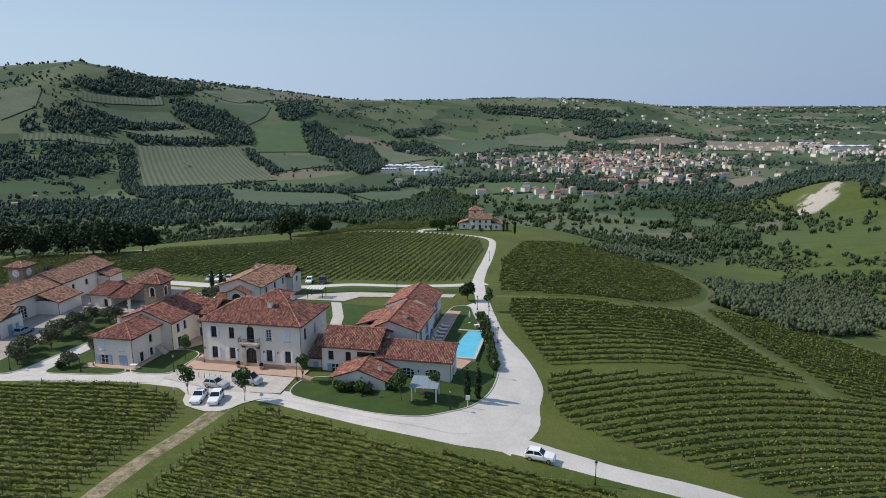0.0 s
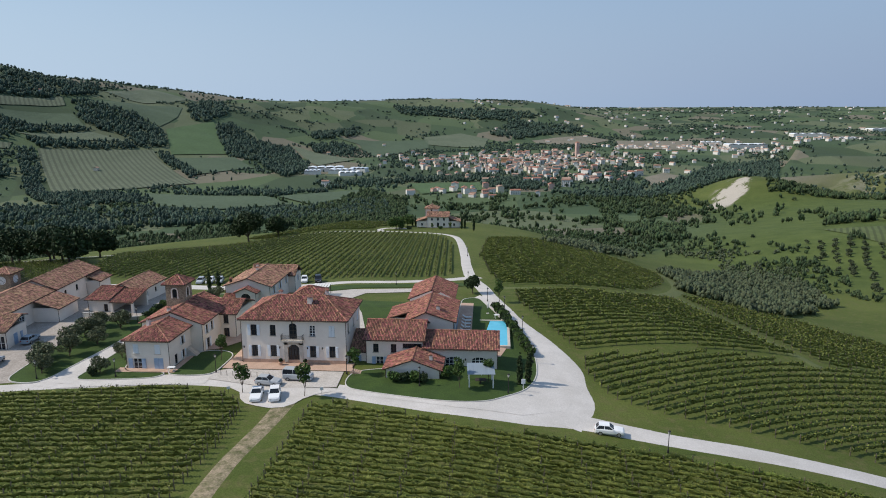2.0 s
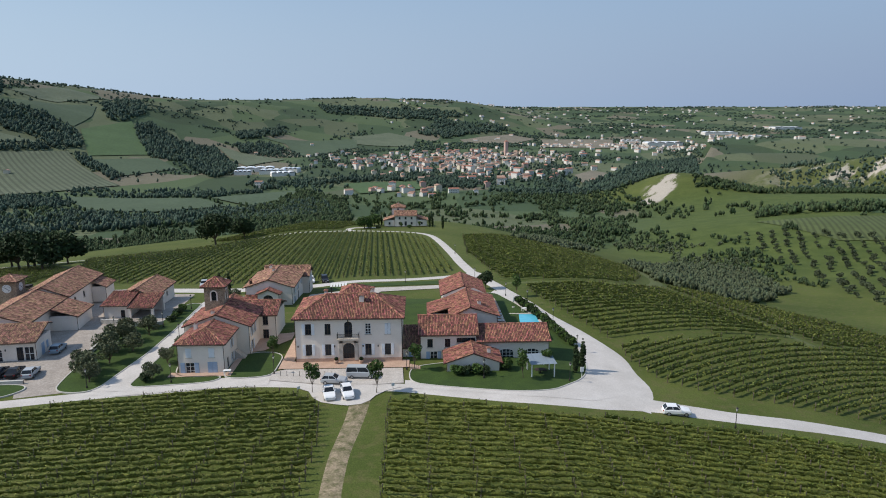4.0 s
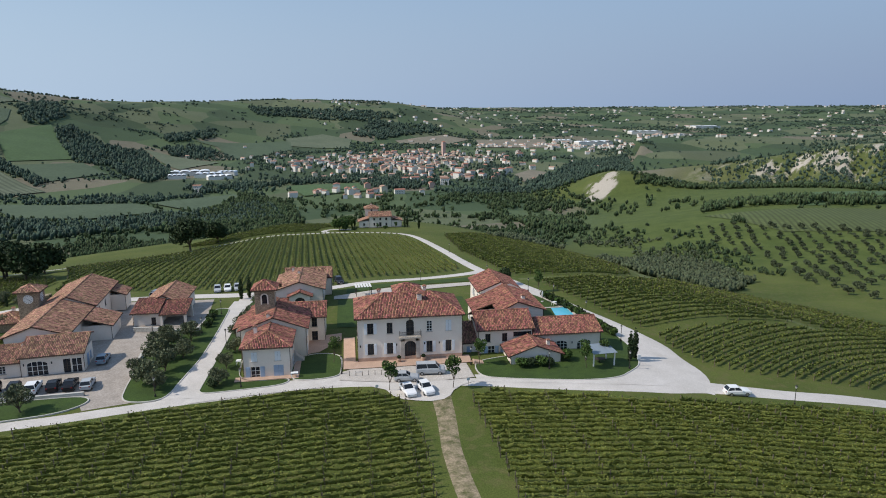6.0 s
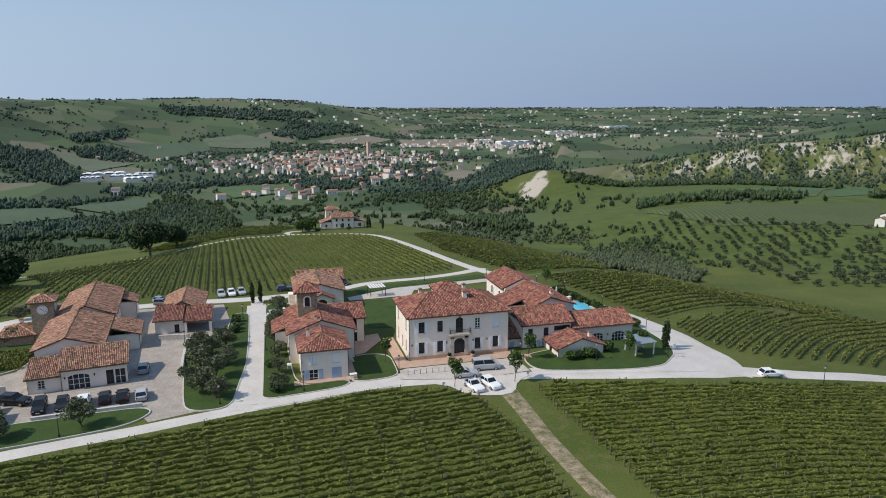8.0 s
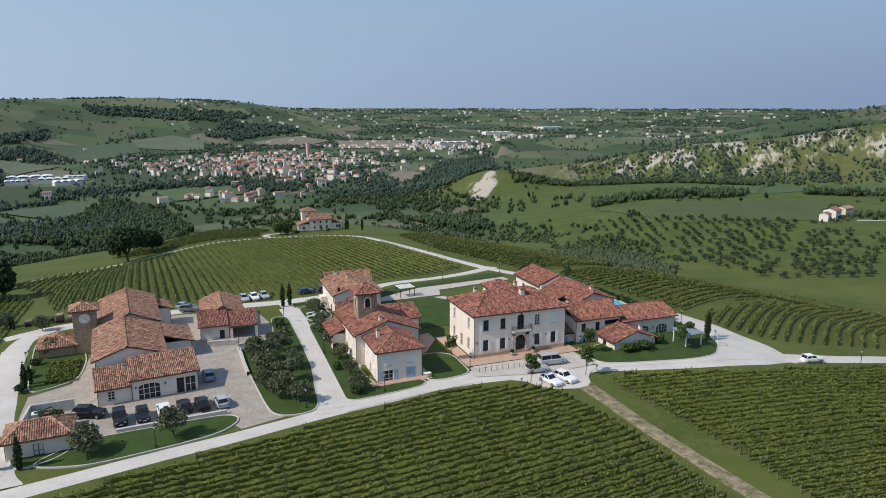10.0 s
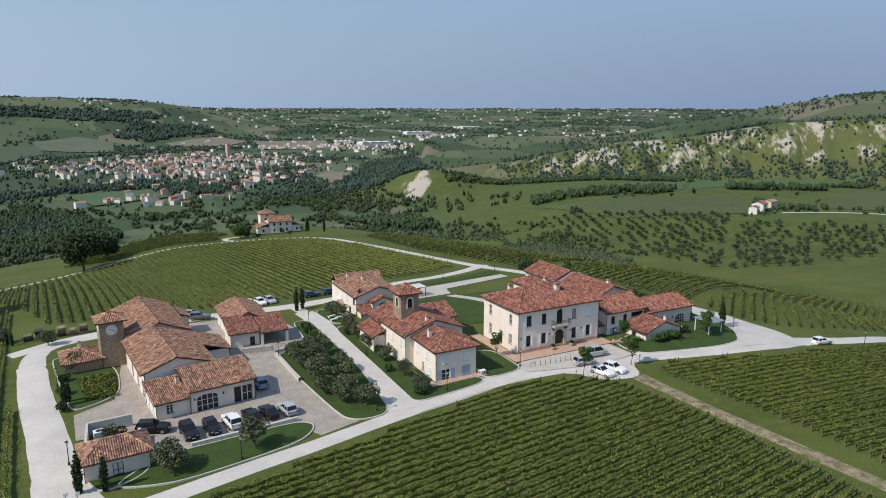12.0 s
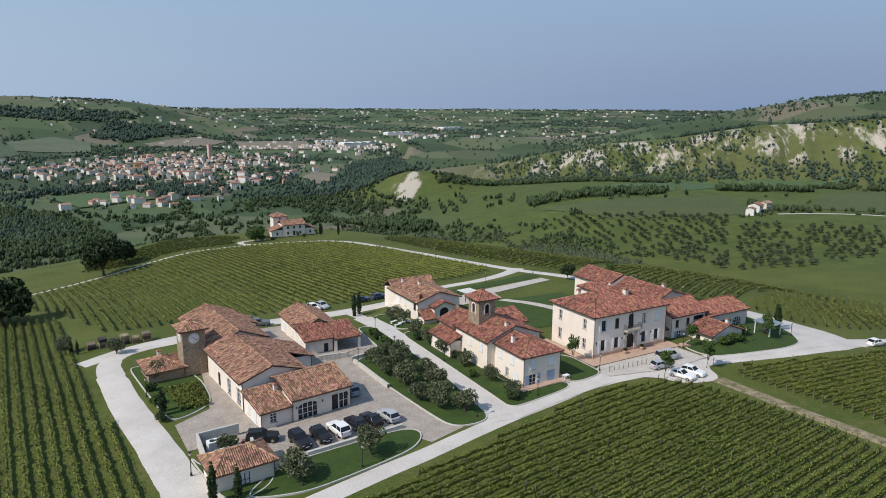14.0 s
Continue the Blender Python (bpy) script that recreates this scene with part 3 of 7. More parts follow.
def wall(w, h, openings, thick=0.35, gable=None):
    """A wall in the plane y=0 from x=0 to w, facing -y, with real openings. gable: (x, z) of a peak above it."""
    g = Geo()
    us = sorted({0.0, w, *[o[0] for o in openings], *[o[1] for o in openings]})
    vs = sorted({0.0, h, *[o[2] for o in openings], *[o[3] for o in openings]})
    for i in range(len(us) - 1):
        for j in range(len(vs) - 1):
            cu, cv = (us[i] + us[i + 1]) / 2, (vs[j] + vs[j + 1]) / 2
            if any(o[0] < cu < o[1] and o[2] < cv < o[3] for o in openings):
                continue
            a, b, c, d = us[i], us[i + 1], vs[j], vs[j + 1]
            g.poly([(a, 0, c), (b, 0, c), (b, 0, d), (a, 0, d)])
            g.poly([(a, thick, d), (b, thick, d), (b, thick, c), (a, thick, c)])
    for o in openings:
        a, b, c, d = o[:4]
        g.poly([(a, 0, c), (a, 0, d), (a, thick, d), (a, thick, c)])
        g.poly([(b, 0, d), (b, 0, c), (b, thick, c), (b, thick, d)])
        g.poly([(b, 0, c), (a, 0, c), (a, thick, c), (b, thick, c)])
        g.poly([(a, 0, d), (b, 0, d), (b, thick, d), (a, thick, d)])
        if len(o) > 4 and o[4]:
            rise = o[4]
            r = (b - a) / 2
            arc = [(a + r - r * math.cos(math.pi * s / ARC), d - rise + rise * math.sin(math.pi * s / ARC)) for s in range(ARC + 1)]
            for s in range(ARC):
                (x0, z0), (x1, z1) = arc[s], arc[s + 1]
                g.poly([(x0, 0, z0), (x1, 0, z1), (x1, 0, d), (x0, 0, d)])
                g.poly([(x0, 0, z0), (x0, thick * 0.6, z0), (x1, thick * 0.6, z1), (x1, 0, z1)])
    if gable:
        g.poly([(0, 0, h), (w, 0, h), (gable[0], 0, gable[1])])
        g.poly([(gable[0], thick, gable[1]), (w, thick, h), (0, thick, h)])
    return g


def xf(g, m):
    g.v = [tuple(m @ Vector(p)) for p in g.v]
    return g


SIDES = {"S": lambda w, d: (pose(0, 0, 0), w), "N": lambda w, d: (pose(w, d, 0, 0, 0, 180), w), "W": lambda w, d: (pose(0, d, 0, 0, 0, -90), d), "E": lambda w, d: (pose(w, 0, 0, 0, 0, 90), d)}


def add_opening(house, m, o):
    """The window or door that fills an opening: frame, panes, bars, sill and shutters."""
    a, b, c, d = o["box"][:4]
    w, h = b - a, d - c
    kind = o.get("kind", "window")
    win = part("window" if kind == "window" else "door", xf(frame_geo(a, b, c, d, o.get("mid", 1), o.get("rows", 1)), m), WHITE_PAINT if o.get("white") else WOOD_DARK, house)
    g = Geo()
    g.poly([(a, 0.20, c), (b, 0.20, c), (b, 0.20, d), (a, 0.20, d)])
    gm = {"window": GLASS, "door": GLASS, "solid": o.get("mat", WOOD_DARK)}[kind]
    part("pane" if kind != "solid" else "leaf", xf(g, m), gm, win)
    if kind == "window":
        g = Geo()
        g.box(a - 0.12, -0.10, c - 0.10, b + 0.12, 0.2, c + 0.0)
        part("sill", xf(g, m), STONE_PALE, win)
    sh = o.get("shutters")
    if sh:
        for s in (-1, 1):
            g = Geo()
            x0 = a - w / 2 - 0.03 if s < 0 else b + 0.03
            x1 = x0 + w / 2
            g.box(x0, -0.09, c, x1, -0.04, d)
            g.box(x0 + 0.06, -0.11, c + 0.1, x1 - 0.06, -0.085, c + h * 0.46)
            g.box(x0 + 0.06, -0.11, c + h * 0.54, x1 - 0.06, -0.085, d - 0.1)
            part("shutter", xf(g, m), sh, win)
    if o.get("closed"):
        for s in (0, 1):
            g = Geo()
            x0 = a + s * w / 2
            g.box(x0 + 0.01, -0.05, c, x0 + w / 2 - 0.01, 0.02, d)
            g.box(x0 + 0.07, -0.075, c + 0.1, x0 + w / 2 - 0.07, -0.045, c + h * 0.46)
            g.box(x0 + 0.07, -0.075, c + h * 0.54, x0 + w / 2 - 0.07, -0.045, d - 0.1)
            part("shutter", xf(g, m), o["closed"], win)


def frame_geo(a, b, c, d, mid=1, rows=1):
    g = Geo()
    t, y0, y1 = 0.08, 0.12, 0.19
    g.box(a, y0, c, a + t, y1, d)
    g.box(b - t, y0, c, b, y1, d)
    g.box(a + t, y0, d - t, b - t, y1, d)
    g.box(a + t, y0, c, b - t, y1, c + t)
    for i in range(mid):
        x = a + (b - a) * (i + 1) / (mid + 1)
        g.box(x - 0.045, y0 - 0.01, c + t, x + 0.045, y1, d - t)
    for i in range(rows):
        z = c + (d - c) * (i + 1) / (rows + 1)
        g.box(a + t, y0 + 0.02, z - 0.03, b - t, y1, z + 0.03)
    return g


def win(x, z, w=1.0, h=1.6, **k):
    """An opening by its middle, sill height and size."""
    r = k.pop("arch", 0)
    return dict(box=(x - w / 2, x + w / 2, z, z + h, r), **k)


def slope(outline, mat, parent, eave=True):
    """One roof slope. outline: its corners in 3D, the first two along the eave. A slab, and rows of half-round tiles laid up it."""
    P = [Vector(p) for p in outline]
    u = (P[1] - P[0]).normalized()
    nrm = u.cross(P[-1] - P[0]).normalized()
    if nrm.z < 0:
        nrm = -nrm
    v = nrm.cross(u)
    if v.z < 0:
        v = -v
    poly = [((p - P[0]).dot(u), (p - P[0]).dot(v)) for p in P]
    us = [p[0] for p in poly]
    vs = [p[1] for p in poly]
    g = Geo()
    n = len(P)
    top = [p + nrm * 0.06 for p in P]
    bot = [p - nrm * 0.12 for p in P]
    g.poly(top)
    g.poly(list(reversed(bot)))
    for i in range(n):
        j = (i + 1) % n
        g.poly([bot[i], bot[j], top[j], top[i]])
    slab = part("roof_slab", g, EAVE, parent)
    tv, tf = [], []
    pu, pv = 0.27, 0.48
    rnd = random.Random(int(P[0].x * 7 + P[0].y * 13) & 1023)
    nu = max(1, round((max(us) - min(us)) / pu))
    pu = (max(us) - min(us)) / nu
    for i in range(nu):
        for j in range(int((max(vs)) / pv) + 1):
            cu, cv = min(us) + (i + 0.5) * pu, (j + 0.5) * pv
            if not inside(cu, min(cv, max(vs) - 0.1), poly):
                continue
            o = P[0] + u * cu + v * (j * pv)
            jx = rnd.uniform(-0.018, 0.018)
            jz = rnd.uniform(-0.012, 0.02)
            L = min(pv * 1.12, max(vs) - j * pv + 0.05)
            b = len(tv)
            for (dv, lift, wd) in ((-0.05, 0.095, 1.04), (L, 0.055, 0.90)):
                for s in range(5):
                    w = math.pi * s / 4
                    tv.append(tuple(o + u * (jx - math.cos(w) * pu * 0.42 * wd) + v * dv + nrm * (lift - 0.03 + jz + math.sin(w) * 0.095)))
            for s in range(4):
                tf.append((b + s, b + s + 1, b + 6 + s, b + 5 + s))
    me = mesh_from("tiles", tv, tf, [mat])
    part("tiles", me, mat, slab, kind="stuff")
    if eave:
        g = Geo()
        g.tube(P[0] - nrm * 0.03 - v * 0.09, P[1] - nrm * 0.03 - v * 0.09, 0.085, k=6)
        part("gutter", g, EAVE, slab)
    return slab


def ridge(a, b, mat, parent):
    """A line of overlapping half-round cap tiles."""
    a, b = Vector(a), Vector(b)
    L = (b - a).length
    k = max(2, int(L / 0.45))
    d = (b - a) / k
    s = d.cross(Vector((0, 0, 1))).normalized()
    up = s.cross(d).normalized()
    g = Geo()
    for i in range(k):
        n = len(g.v)
        for t, r in ((-0.05, 0.17), (1.05, 0.14)):
            for q in range(6):
                w = math.pi * q / 5
                g.v.append(tuple(a + d * (i + t) + s * math.cos(w) * r + up * (math.sin(w) * r + 0.07)))
        for q in range(5):
            g.f.append((n + q, n + q + 1, n + 7 + q, n + 6 + q))
    return part("ridge_tiles", g, mat, parent, kind="stuff")


def gable_roof(parent, x0, y0, x1, y1, ze, zr, axis, mat, over=0.5, off=0.5, verge=0.35):
    """A saddle roof over a plan rectangle; off: where the ridge lies across it."""
    if axis == "y":
        xr = x0 + (x1 - x0) * off
        k0 = (zr - ze) / (xr - x0)
        k1 = (zr - ze) / (x1 - xr)
        a, b = y0 - verge, y1 + verge
        slope([(x0 - over, b, ze - k0 * over), (x0 - over, a, ze - k0 * over), (xr, a, zr), (xr, b, zr)], mat, parent)
        slope([(x1 + over, a, ze - k1 * over), (x1 + over, b, ze - k1 * over), (xr, b, zr), (xr, a, zr)], mat, parent)
        ridge((xr, a, zr), (xr, b, zr), mat, parent)
    else:
        yr = y0 + (y1 - y0) * off
        k0 = (zr - ze) / (yr - y0)
        k1 = (zr - ze) / (y1 - yr)
        a, b = x0 - verge, x1 + verge
        slope([(a, y0 - over, ze - k0 * over), (b, y0 - over, ze - k0 * over), (b, yr, zr), (a, yr, zr)], mat, parent)
        slope([(b, y1 + over, ze - k1 * over), (a, y1 + over, ze - k1 * over), (a, yr, zr), (b, yr, zr)], mat, parent)
        ridge((a, yr, zr), (b, yr, zr), mat, parent)


def hip_roof(parent, x0, y0, x1, y1, ze, zr, mat, over=0.45, inset=None):
    x0, y0, x1, y1 = x0 - over, y0 - over, x1 + over, y1 + over
    w, d = x1 - x0, y1 - y0
    if w >= d:
        i = d / 2 if inset is None else inset
        a, b = Vector((x0 + i, (y0 + y1) / 2, zr)), Vector((x1 - i, (y0 + y1) / 2, zr))
    else:
        i = w / 2 if inset is None else inset
        a, b = Vector(((x0 + x1) / 2, y0 + i, zr)), Vector(((x0 + x1) / 2, y1 - i, zr))
    c = [Vector((x0, y0, ze)), Vector((x1, y0, ze)), Vector((x1, y1, ze)), Vector((x0, y1, ze))]
    if (a - b).length < 0.3:
        m = (a + b) / 2
        for i in range(4):
            slope([c[i], c[(i + 1) % 4], m], mat, parent)
            ridge(c[i], m, mat, parent)
        return
    if w >= d:
        slope([c[0], c[1], b, a], mat, parent)
        slope([c[2], c[3], a, b], mat, parent)
        slope([c[3], c[0], a], mat, parent)
        slope([c[1], c[2], b], mat, parent)
        for p, q in ((c[0], a), (c[3], a), (c[1], b), (c[2], b), (a, b)):
            ridge(p, q, mat, parent)
    else:
        slope([c[3], c[0], a, b], mat, parent)
        slope([c[1], c[2], b, a], mat, parent)
        slope([c[0], c[1], a], mat, parent)
        slope([c[2], c[3], b], mat, parent)
        for p, q in ((c[0], a), (c[1], a), (c[2], b), (c[3], b), (a, b)):
            ridge(p, q, mat, parent)


def block(house, x0, y0, x1, y1, z0, ze, sides=None, mat=PLASTER, gables=None):
    """Four walls of a wing in the house's own frame. sides: openings by side. gables: {side: (position along it, peak height)}"""
    sides = sides or {}
    gables = gables or {}
    w, d = x1 - x0, y1 - y0
    for s in "SNWE":
        m, length = SIDES[s](w, d)
        m = Matrix.Translation((x0, y0, z0)) @ m
        ops = sides.get(s, [])
        gb = gables.get(s)
        gw = wall(length, ze - z0, [o["box"] for o in ops], gable=(gb[0], gb[1] - z0) if gb else None)
        part("wall", xf(gw, m), mat, house)
        for o in ops:
            add_opening(house, m, o)
    g = Geo()
    g.box(x0 + 0.6, y0 + 0.6, z0, x1 - 0.6, y1 - 0.6, z0 + 0.1)
    part("floor_slab", g, KERB, house)
    for cx, cy in ((x0 - 0.06, y0 - 0.06), (x1 + 0.06, y0 - 0.06)):
        g = Geo()
        g.tube((cx, cy, z0), (cx, cy, ze - 0.1), 0.05, k=6)
        part("downpipe", g, EAVE, house)


def chimney(house, x, y, z, h=1.0, w=0.55, mat=PLASTER):
    g = Geo()
    g.box(x - w / 2, y - w / 2, z - 0.8, x + w / 2, y + w / 2, z + h * 0.7)
    c = part("chimney", g, mat, house)
    g = Geo()
    for sx in (-1, 1):
        for sy in (-1, 1):
            g.box(x + sx * w * 0.42 - 0.06, y + sy * w * 0.42 - 0.06, z + h * 0.7, x + sx * w * 0.42 + 0.06, y + sy * w * 0.42 + 0.06, z + h * 0.9)
    k = w * 0.72
    g.poly([(x - k, y - k, z + h * 0.9), (x + k, y - k, z + h * 0.9), (x, y, z + h * 1.15)])
    g.poly([(x + k, y - k, z + h * 0.9), (x + k, y + k, z + h * 0.9), (x, y, z + h * 1.15)])
    g.poly([(x + k, y + k, z + h * 0.9), (x - k, y + k, z + h * 0.9), (x, y, z + h * 1.15)])
    g.poly([(x - k, y + k, z + h * 0.9), (x - k, y - k, z + h * 0.9), (x, y, z + h * 1.15)])
    part("cap", g, TILE, c)


def wall_lamp(house, x, y, z):
    g = Geo()
    g.tube((x, y, z), (x, y - 0.25, z + 0.1), 0.02, k=5)
    g.lathe([(0.02, 0.28), (0.12, 0.2), (0.09, -0.12), (0.02, -0.15)], 6, (x, y - 0.27, z - 0.1))
    part("wall_lamp", g, IRON, house)


# villa
villa = thing("villa", pose(0, 0, -0.6), "large cream two-storey villa with hipped red tile roof", "house")
EV = 8.12
up, lo = 5.3, 1.55
cols = (2.2, 5.55, 9.1, 12.5, 15.9)
S = [win(cols[0], up, 1.05, 1.95, shutters=SHUTTER_GREY), win(cols[1], up, 1.0, 1.95), win(cols[2], 4.85, 1.35, 2.75, arch=0.5, mid=1, rows=3), win(cols[3], up, 1.0, 1.95, white=True, rows=3), win(cols[4], up, 1.0, 1.95, closed=SHUTTER_GREY),
     win(cols[0], lo, 1.05, 2.0, shutters=SHUTTER_GREY), win(cols[1], lo, 1.05, 2.0, shutters=SHUTTER_GREY), win(cols[3], lo, 1.05, 2.0, shutters=SHUTTER_GREY), win(cols[4], lo, 1.05, 2.0, shutters=SHUTTER_GREY),
     win(cols[2], 0.75, 2.0, 3.0, arch=0.9, kind="door", mid=3, rows=2)]
W_ = [win(2.4, up, 1.0, 1.9, shutters=None, white=True), win(9.3, up, 1.0, 1.9, white=True), win(2.4, lo, 1.0, 2.0, white=True), win(6.0, 0.75, 1.1, 2.5, kind="door", white=True), win(9.3, lo, 1.0, 1.9, white=True)]
E_ = [win(2.2, up, 0.9, 1.9), win(6.4, up, 0.9, 1.6, white=True), win(9.8, up, 0.9, 1.6, closed=SHUTTER_GREY)]
block(villa, 0, 0, 18.3, 12.0, 0, EV, {"S": S, "W": W_, "E": E_})
hip_roof(villa, 0, 0, 18.3, 12.0, EV + 0.10, 10.9, TILE, 0.45, 5.4)
g = Geo()
g.box(-0.04, -0.05, 0, 18.34, -0.003, 1.0)
part("plinth", g, TERRACOTTA, villa, "pinkish plaster plinth")
g = Geo()
g.box(7.2, -1.15, 4.55, 11.0, 0.0, 4.75)
for x in (7.6, 8.6, 9.6, 10.6):
    g.box(x - 0.1, -0.8, 4.2, x + 0.1, 0, 4.55)
balcony = part("balcony", g, STONE_PALE, villa)
g = Geo()
for i in range(24):
    x = 7.25 + 3.7 * i / 23
    g.tube((x, -1.1, 4.75), (x, -1.1, 5.7), 0.02, k=5)
for sx in (7.25, 10.95):
    for i in range(6):
        y = -1.1 + i * 0.19
        g.tube((sx, y, 4.75), (sx, y, 5.7), 0.02, k=5)
    g.tube((sx, -1.1, 5.7), (sx, 0, 5.7), 0.035, k=6)
g.tube((7.25, -1.1, 5.7), (10.95, -1.1, 5.7), 0.035, k=6)
part("railing", g, IRON, balcony, "dark iron railing", "stuff")
g = Geo()
for x0, x1 in ((7.45, 8.1), (10.1, 10.75)):
    g.box(x0, -0.16, 0.6, x1, -0.06, 4.2)
g.box(7.45, -0.16, 3.76, 10.75, -0.06, 4.2)
part("portal_surround", g, STONE_PALE, villa, "pale stone door surround")
for x in (0.4, 6.7, 11.6, 14.2):
    wall_lamp(villa, x, 0, 3.3)
wall_lamp(villa, 9.1, 0, 7.9)
chimney(villa, 11.2, 4.0, 10.2, 1.2, 0.8)
chimney(villa, 4.2, 9.5, 9.6, 1.2, 0.6)
chimney(villa, 12.8, 9.8, 9.9, 1.2, 0.6)
# rooftop lantern behind the ridge
block(villa, 7.2, 8.6, 11.8, 12.6, 8.5, 10.2)
hip_roof(villa, 7.2, 8.6, 11.8, 12.6, 10.25, 11.4, TILE, 0.4)

# guest house: hipped front wing, cross wing, back wing and bell tower
guest = thing("guest_house", pose(0, 0, -0.9), "cream guest house with blue doors and red tile roofs", "house")
gB = [win(1.75, 3.35, 0.95, 1.6, closed=SHUTTER_GREY), win(5.55, 3.35, 0.95, 1.6, closed=SHUTTER_GREY), win(1.85, 0.25, 1.5, 2.2, kind="door", mid=1, rows=2, white=True, shutters=SHUTTER_BLUE), win(5.6, 0.25, 1.6, 2.3, closed=SHUTTER_BLUE, kind="door")]
gBw = [win(2.0, 3.4, 0.9, 1.5, closed=SHUTTER_GREY), win(5.4, 3.4, 0.9, 1.5, closed=SHUTTER_GREY), win(3.9, 0.9, 0.9, 1.5, white=True), win(6.4, 0.25, 1.0, 2.2, closed=SHUTTER_GREY, kind="door")]
gBe = [win(5.2, 3.4, 0.9, 1.4, shutters=SHUTTER_GREY), win(2.5, 0.25, 1.0, 2.2, kind="door"), win(5.2, 0.9, 0.9, 1.4, shutters=SHUTTER_GREY)]
block(guest, -18.8, -4.1, -11.3, 4.6, 0, 5.6, {"S": gB, "W": gBw, "E": gBe}, PLASTER)
x0, x1, y0, y1 = -19.25, -10.85, -4.55, 4.6
ap, bk = Vector((-15.05, -0.3, 7.25)), Vector((-15.05, 5.2, 7.25))
slope([(x0, y0, 5.7), (x1, y0, 5.7), ap], TILE, guest)
slope([(x0, y1, 5.7), (x0, y0, 5.7), ap, bk], TILE, guest)
slope([(x1, y0, 5.7), (x1, y1, 5.7), bk, ap], TILE, guest)
for q in ((x0, y0, 5.7), (x1, y0, 5.7)):
    ridge(q, ap, TILE, guest)
ridge(ap, bk, TILE, guest)
chimney(guest, -17.3, 1.2, 6.9, 1.0)
gx = [win(2.0, 3.6, 0.9, 1.5, closed=SHUTTER_GREY), win(5.5, 3.6, 0.9, 1.5, closed=SHUTTER_GREY), win(9.0, 3.6, 0.9, 1.5, closed=SHUTTER_GREY), win(3.6, 0.3, 1.0, 2.2, kind="door"), win(7.0, 0.9, 0.9, 1.5, closed=SHUTTER_GREY)]
ge = [win(2.0, 3.6, 0.9, 1.6, shutters=SHUTTER_GREY), win(4.2, 3.6, 0.9, 1.6, shutters=SHUTTER_GREY), win(2.2, 0.3, 1.2, 2.3, kind="door", shutters=SHUTTER_GREY)]
block(guest, -20.3, 4.4, -9.1, 15.5, 0, 6.05, {"W": gx, "E": ge}, PLASTER_B, {"S": (5.6, 8.1), "N": (5.6, 8.1)})
gable_roof(guest, -20.3, 4.4, -9.1, 15.5, 6.1, 8.15, "y", TILE, 0.45, 0.5, 0.35)
chimney(guest, -15.6, 5.6, 7.9, 0.8)
gb = [win(1.6, 3.9, 0.9, 1.5, shutters=SHUTTER_GREY), win(4.6, 3.4, 1.0, 2.0), win(1.8, 0.3, 1.3, 2.3, kind="door", shutters=SHUTTER_BLUE), win(4.6, 0.3, 1.1, 2.2, kind="door")]
block(guest, -12.6, 12.6, -6.1, 21.5, 0, 5.35, {"S": gb}, PLASTER_B)
slope([(-13, 12.2, 5.35), (-5.6, 12.2, 5.35), (-5.6, 17.2, 7.0), (-13, 17.2, 7.0)], TILE, guest)
slope([(-5.6, 22, 5.35), (-13, 22, 5.35), (-13, 17.2, 7.0), (-5.6, 17.2, 7.0)], TILE, guest)
ridge((-13, 17.2, 7.0), (-5.6, 17.2, 7.0), TILE, guest)
block(guest, -22.6, 13.2, -17.5, 20.5, 0, 3.6, {"W": [win(2.5, 0.9, 0.9, 1.4, closed=SHUTTER_GREY), win(5, 0.9, 0.9, 1.4, closed=SHUTTER_GREY)]})
slope([(-23.1, 20.9, 3.5), (-23.1, 12.8, 3.5), (-19, 12.8, 5.1), (-19, 20.9, 5.1)], TILE, guest)
block(guest, -20.2, 15.4, -12, 21.5, 0, 5.4)
gable_roof(guest, -20.2, 15.4, -12, 21.5, 5.45, 7.1, "y", TILE, 0.4)
# outside stair on the east side
for i in range(11):
    g = Geo()
    g.box(-9.0 - i * 0.22, 2.2, 0, -8.78 - i * 0.22, 3.7, 0.19 * (i + 1))
    part("step", g, STONE_PALE, guest)
bell = thing("bell_tower", pose(-16.65, 12.1, -0.9), "square stone bell tower with arched openings and tile cap", "tower")
for k in range(4):
    m = pose(0, 0, 0, 0, 0, 90 * k) @ Matrix.Translation((-1.75, -1.75, 0))
    ow = win(1.75, 9.0, 0.95, 1.75, arch=0.47)
    part("wall", xf(wall(3.5, 11.6, [ow["box"]]), m), STONE, bell)
    g = Geo()
    for s in (-1, 1):
        g.box(1.75 + s * 0.58 - 0.12, -0.05, 8.9, 1.75 + s * 0.58 + 0.12, 0.02, 10.3)
    for q in range(8):
        w0, w1 = math.pi * q / 8, math.pi * (q + 1) / 8
        f = lambda w, r: (1.75 - r * math.cos(w), -0.04, 10.28 + r * math.sin(w))
        g.poly([f(w0, 0.47), f(w1, 0.47), f(w1, 0.72), f(w0, 0.72)])
    part("arch_surround", xf(g, m), PLASTER, bell, "pale plaster arch surround")
    g = Geo()
    g.poly([(1.2, 0.3, 9), (2.3, 0.3, 9), (2.3, 0.3, 10.8), (1.2, 0.3, 10.8)])
    part("louvre", xf(g, m), GLASS, bell)
hip_roof(bell, -1.75, -1.75, 1.75, 1.75, 11.65, 13.1, TILE, 0.5)

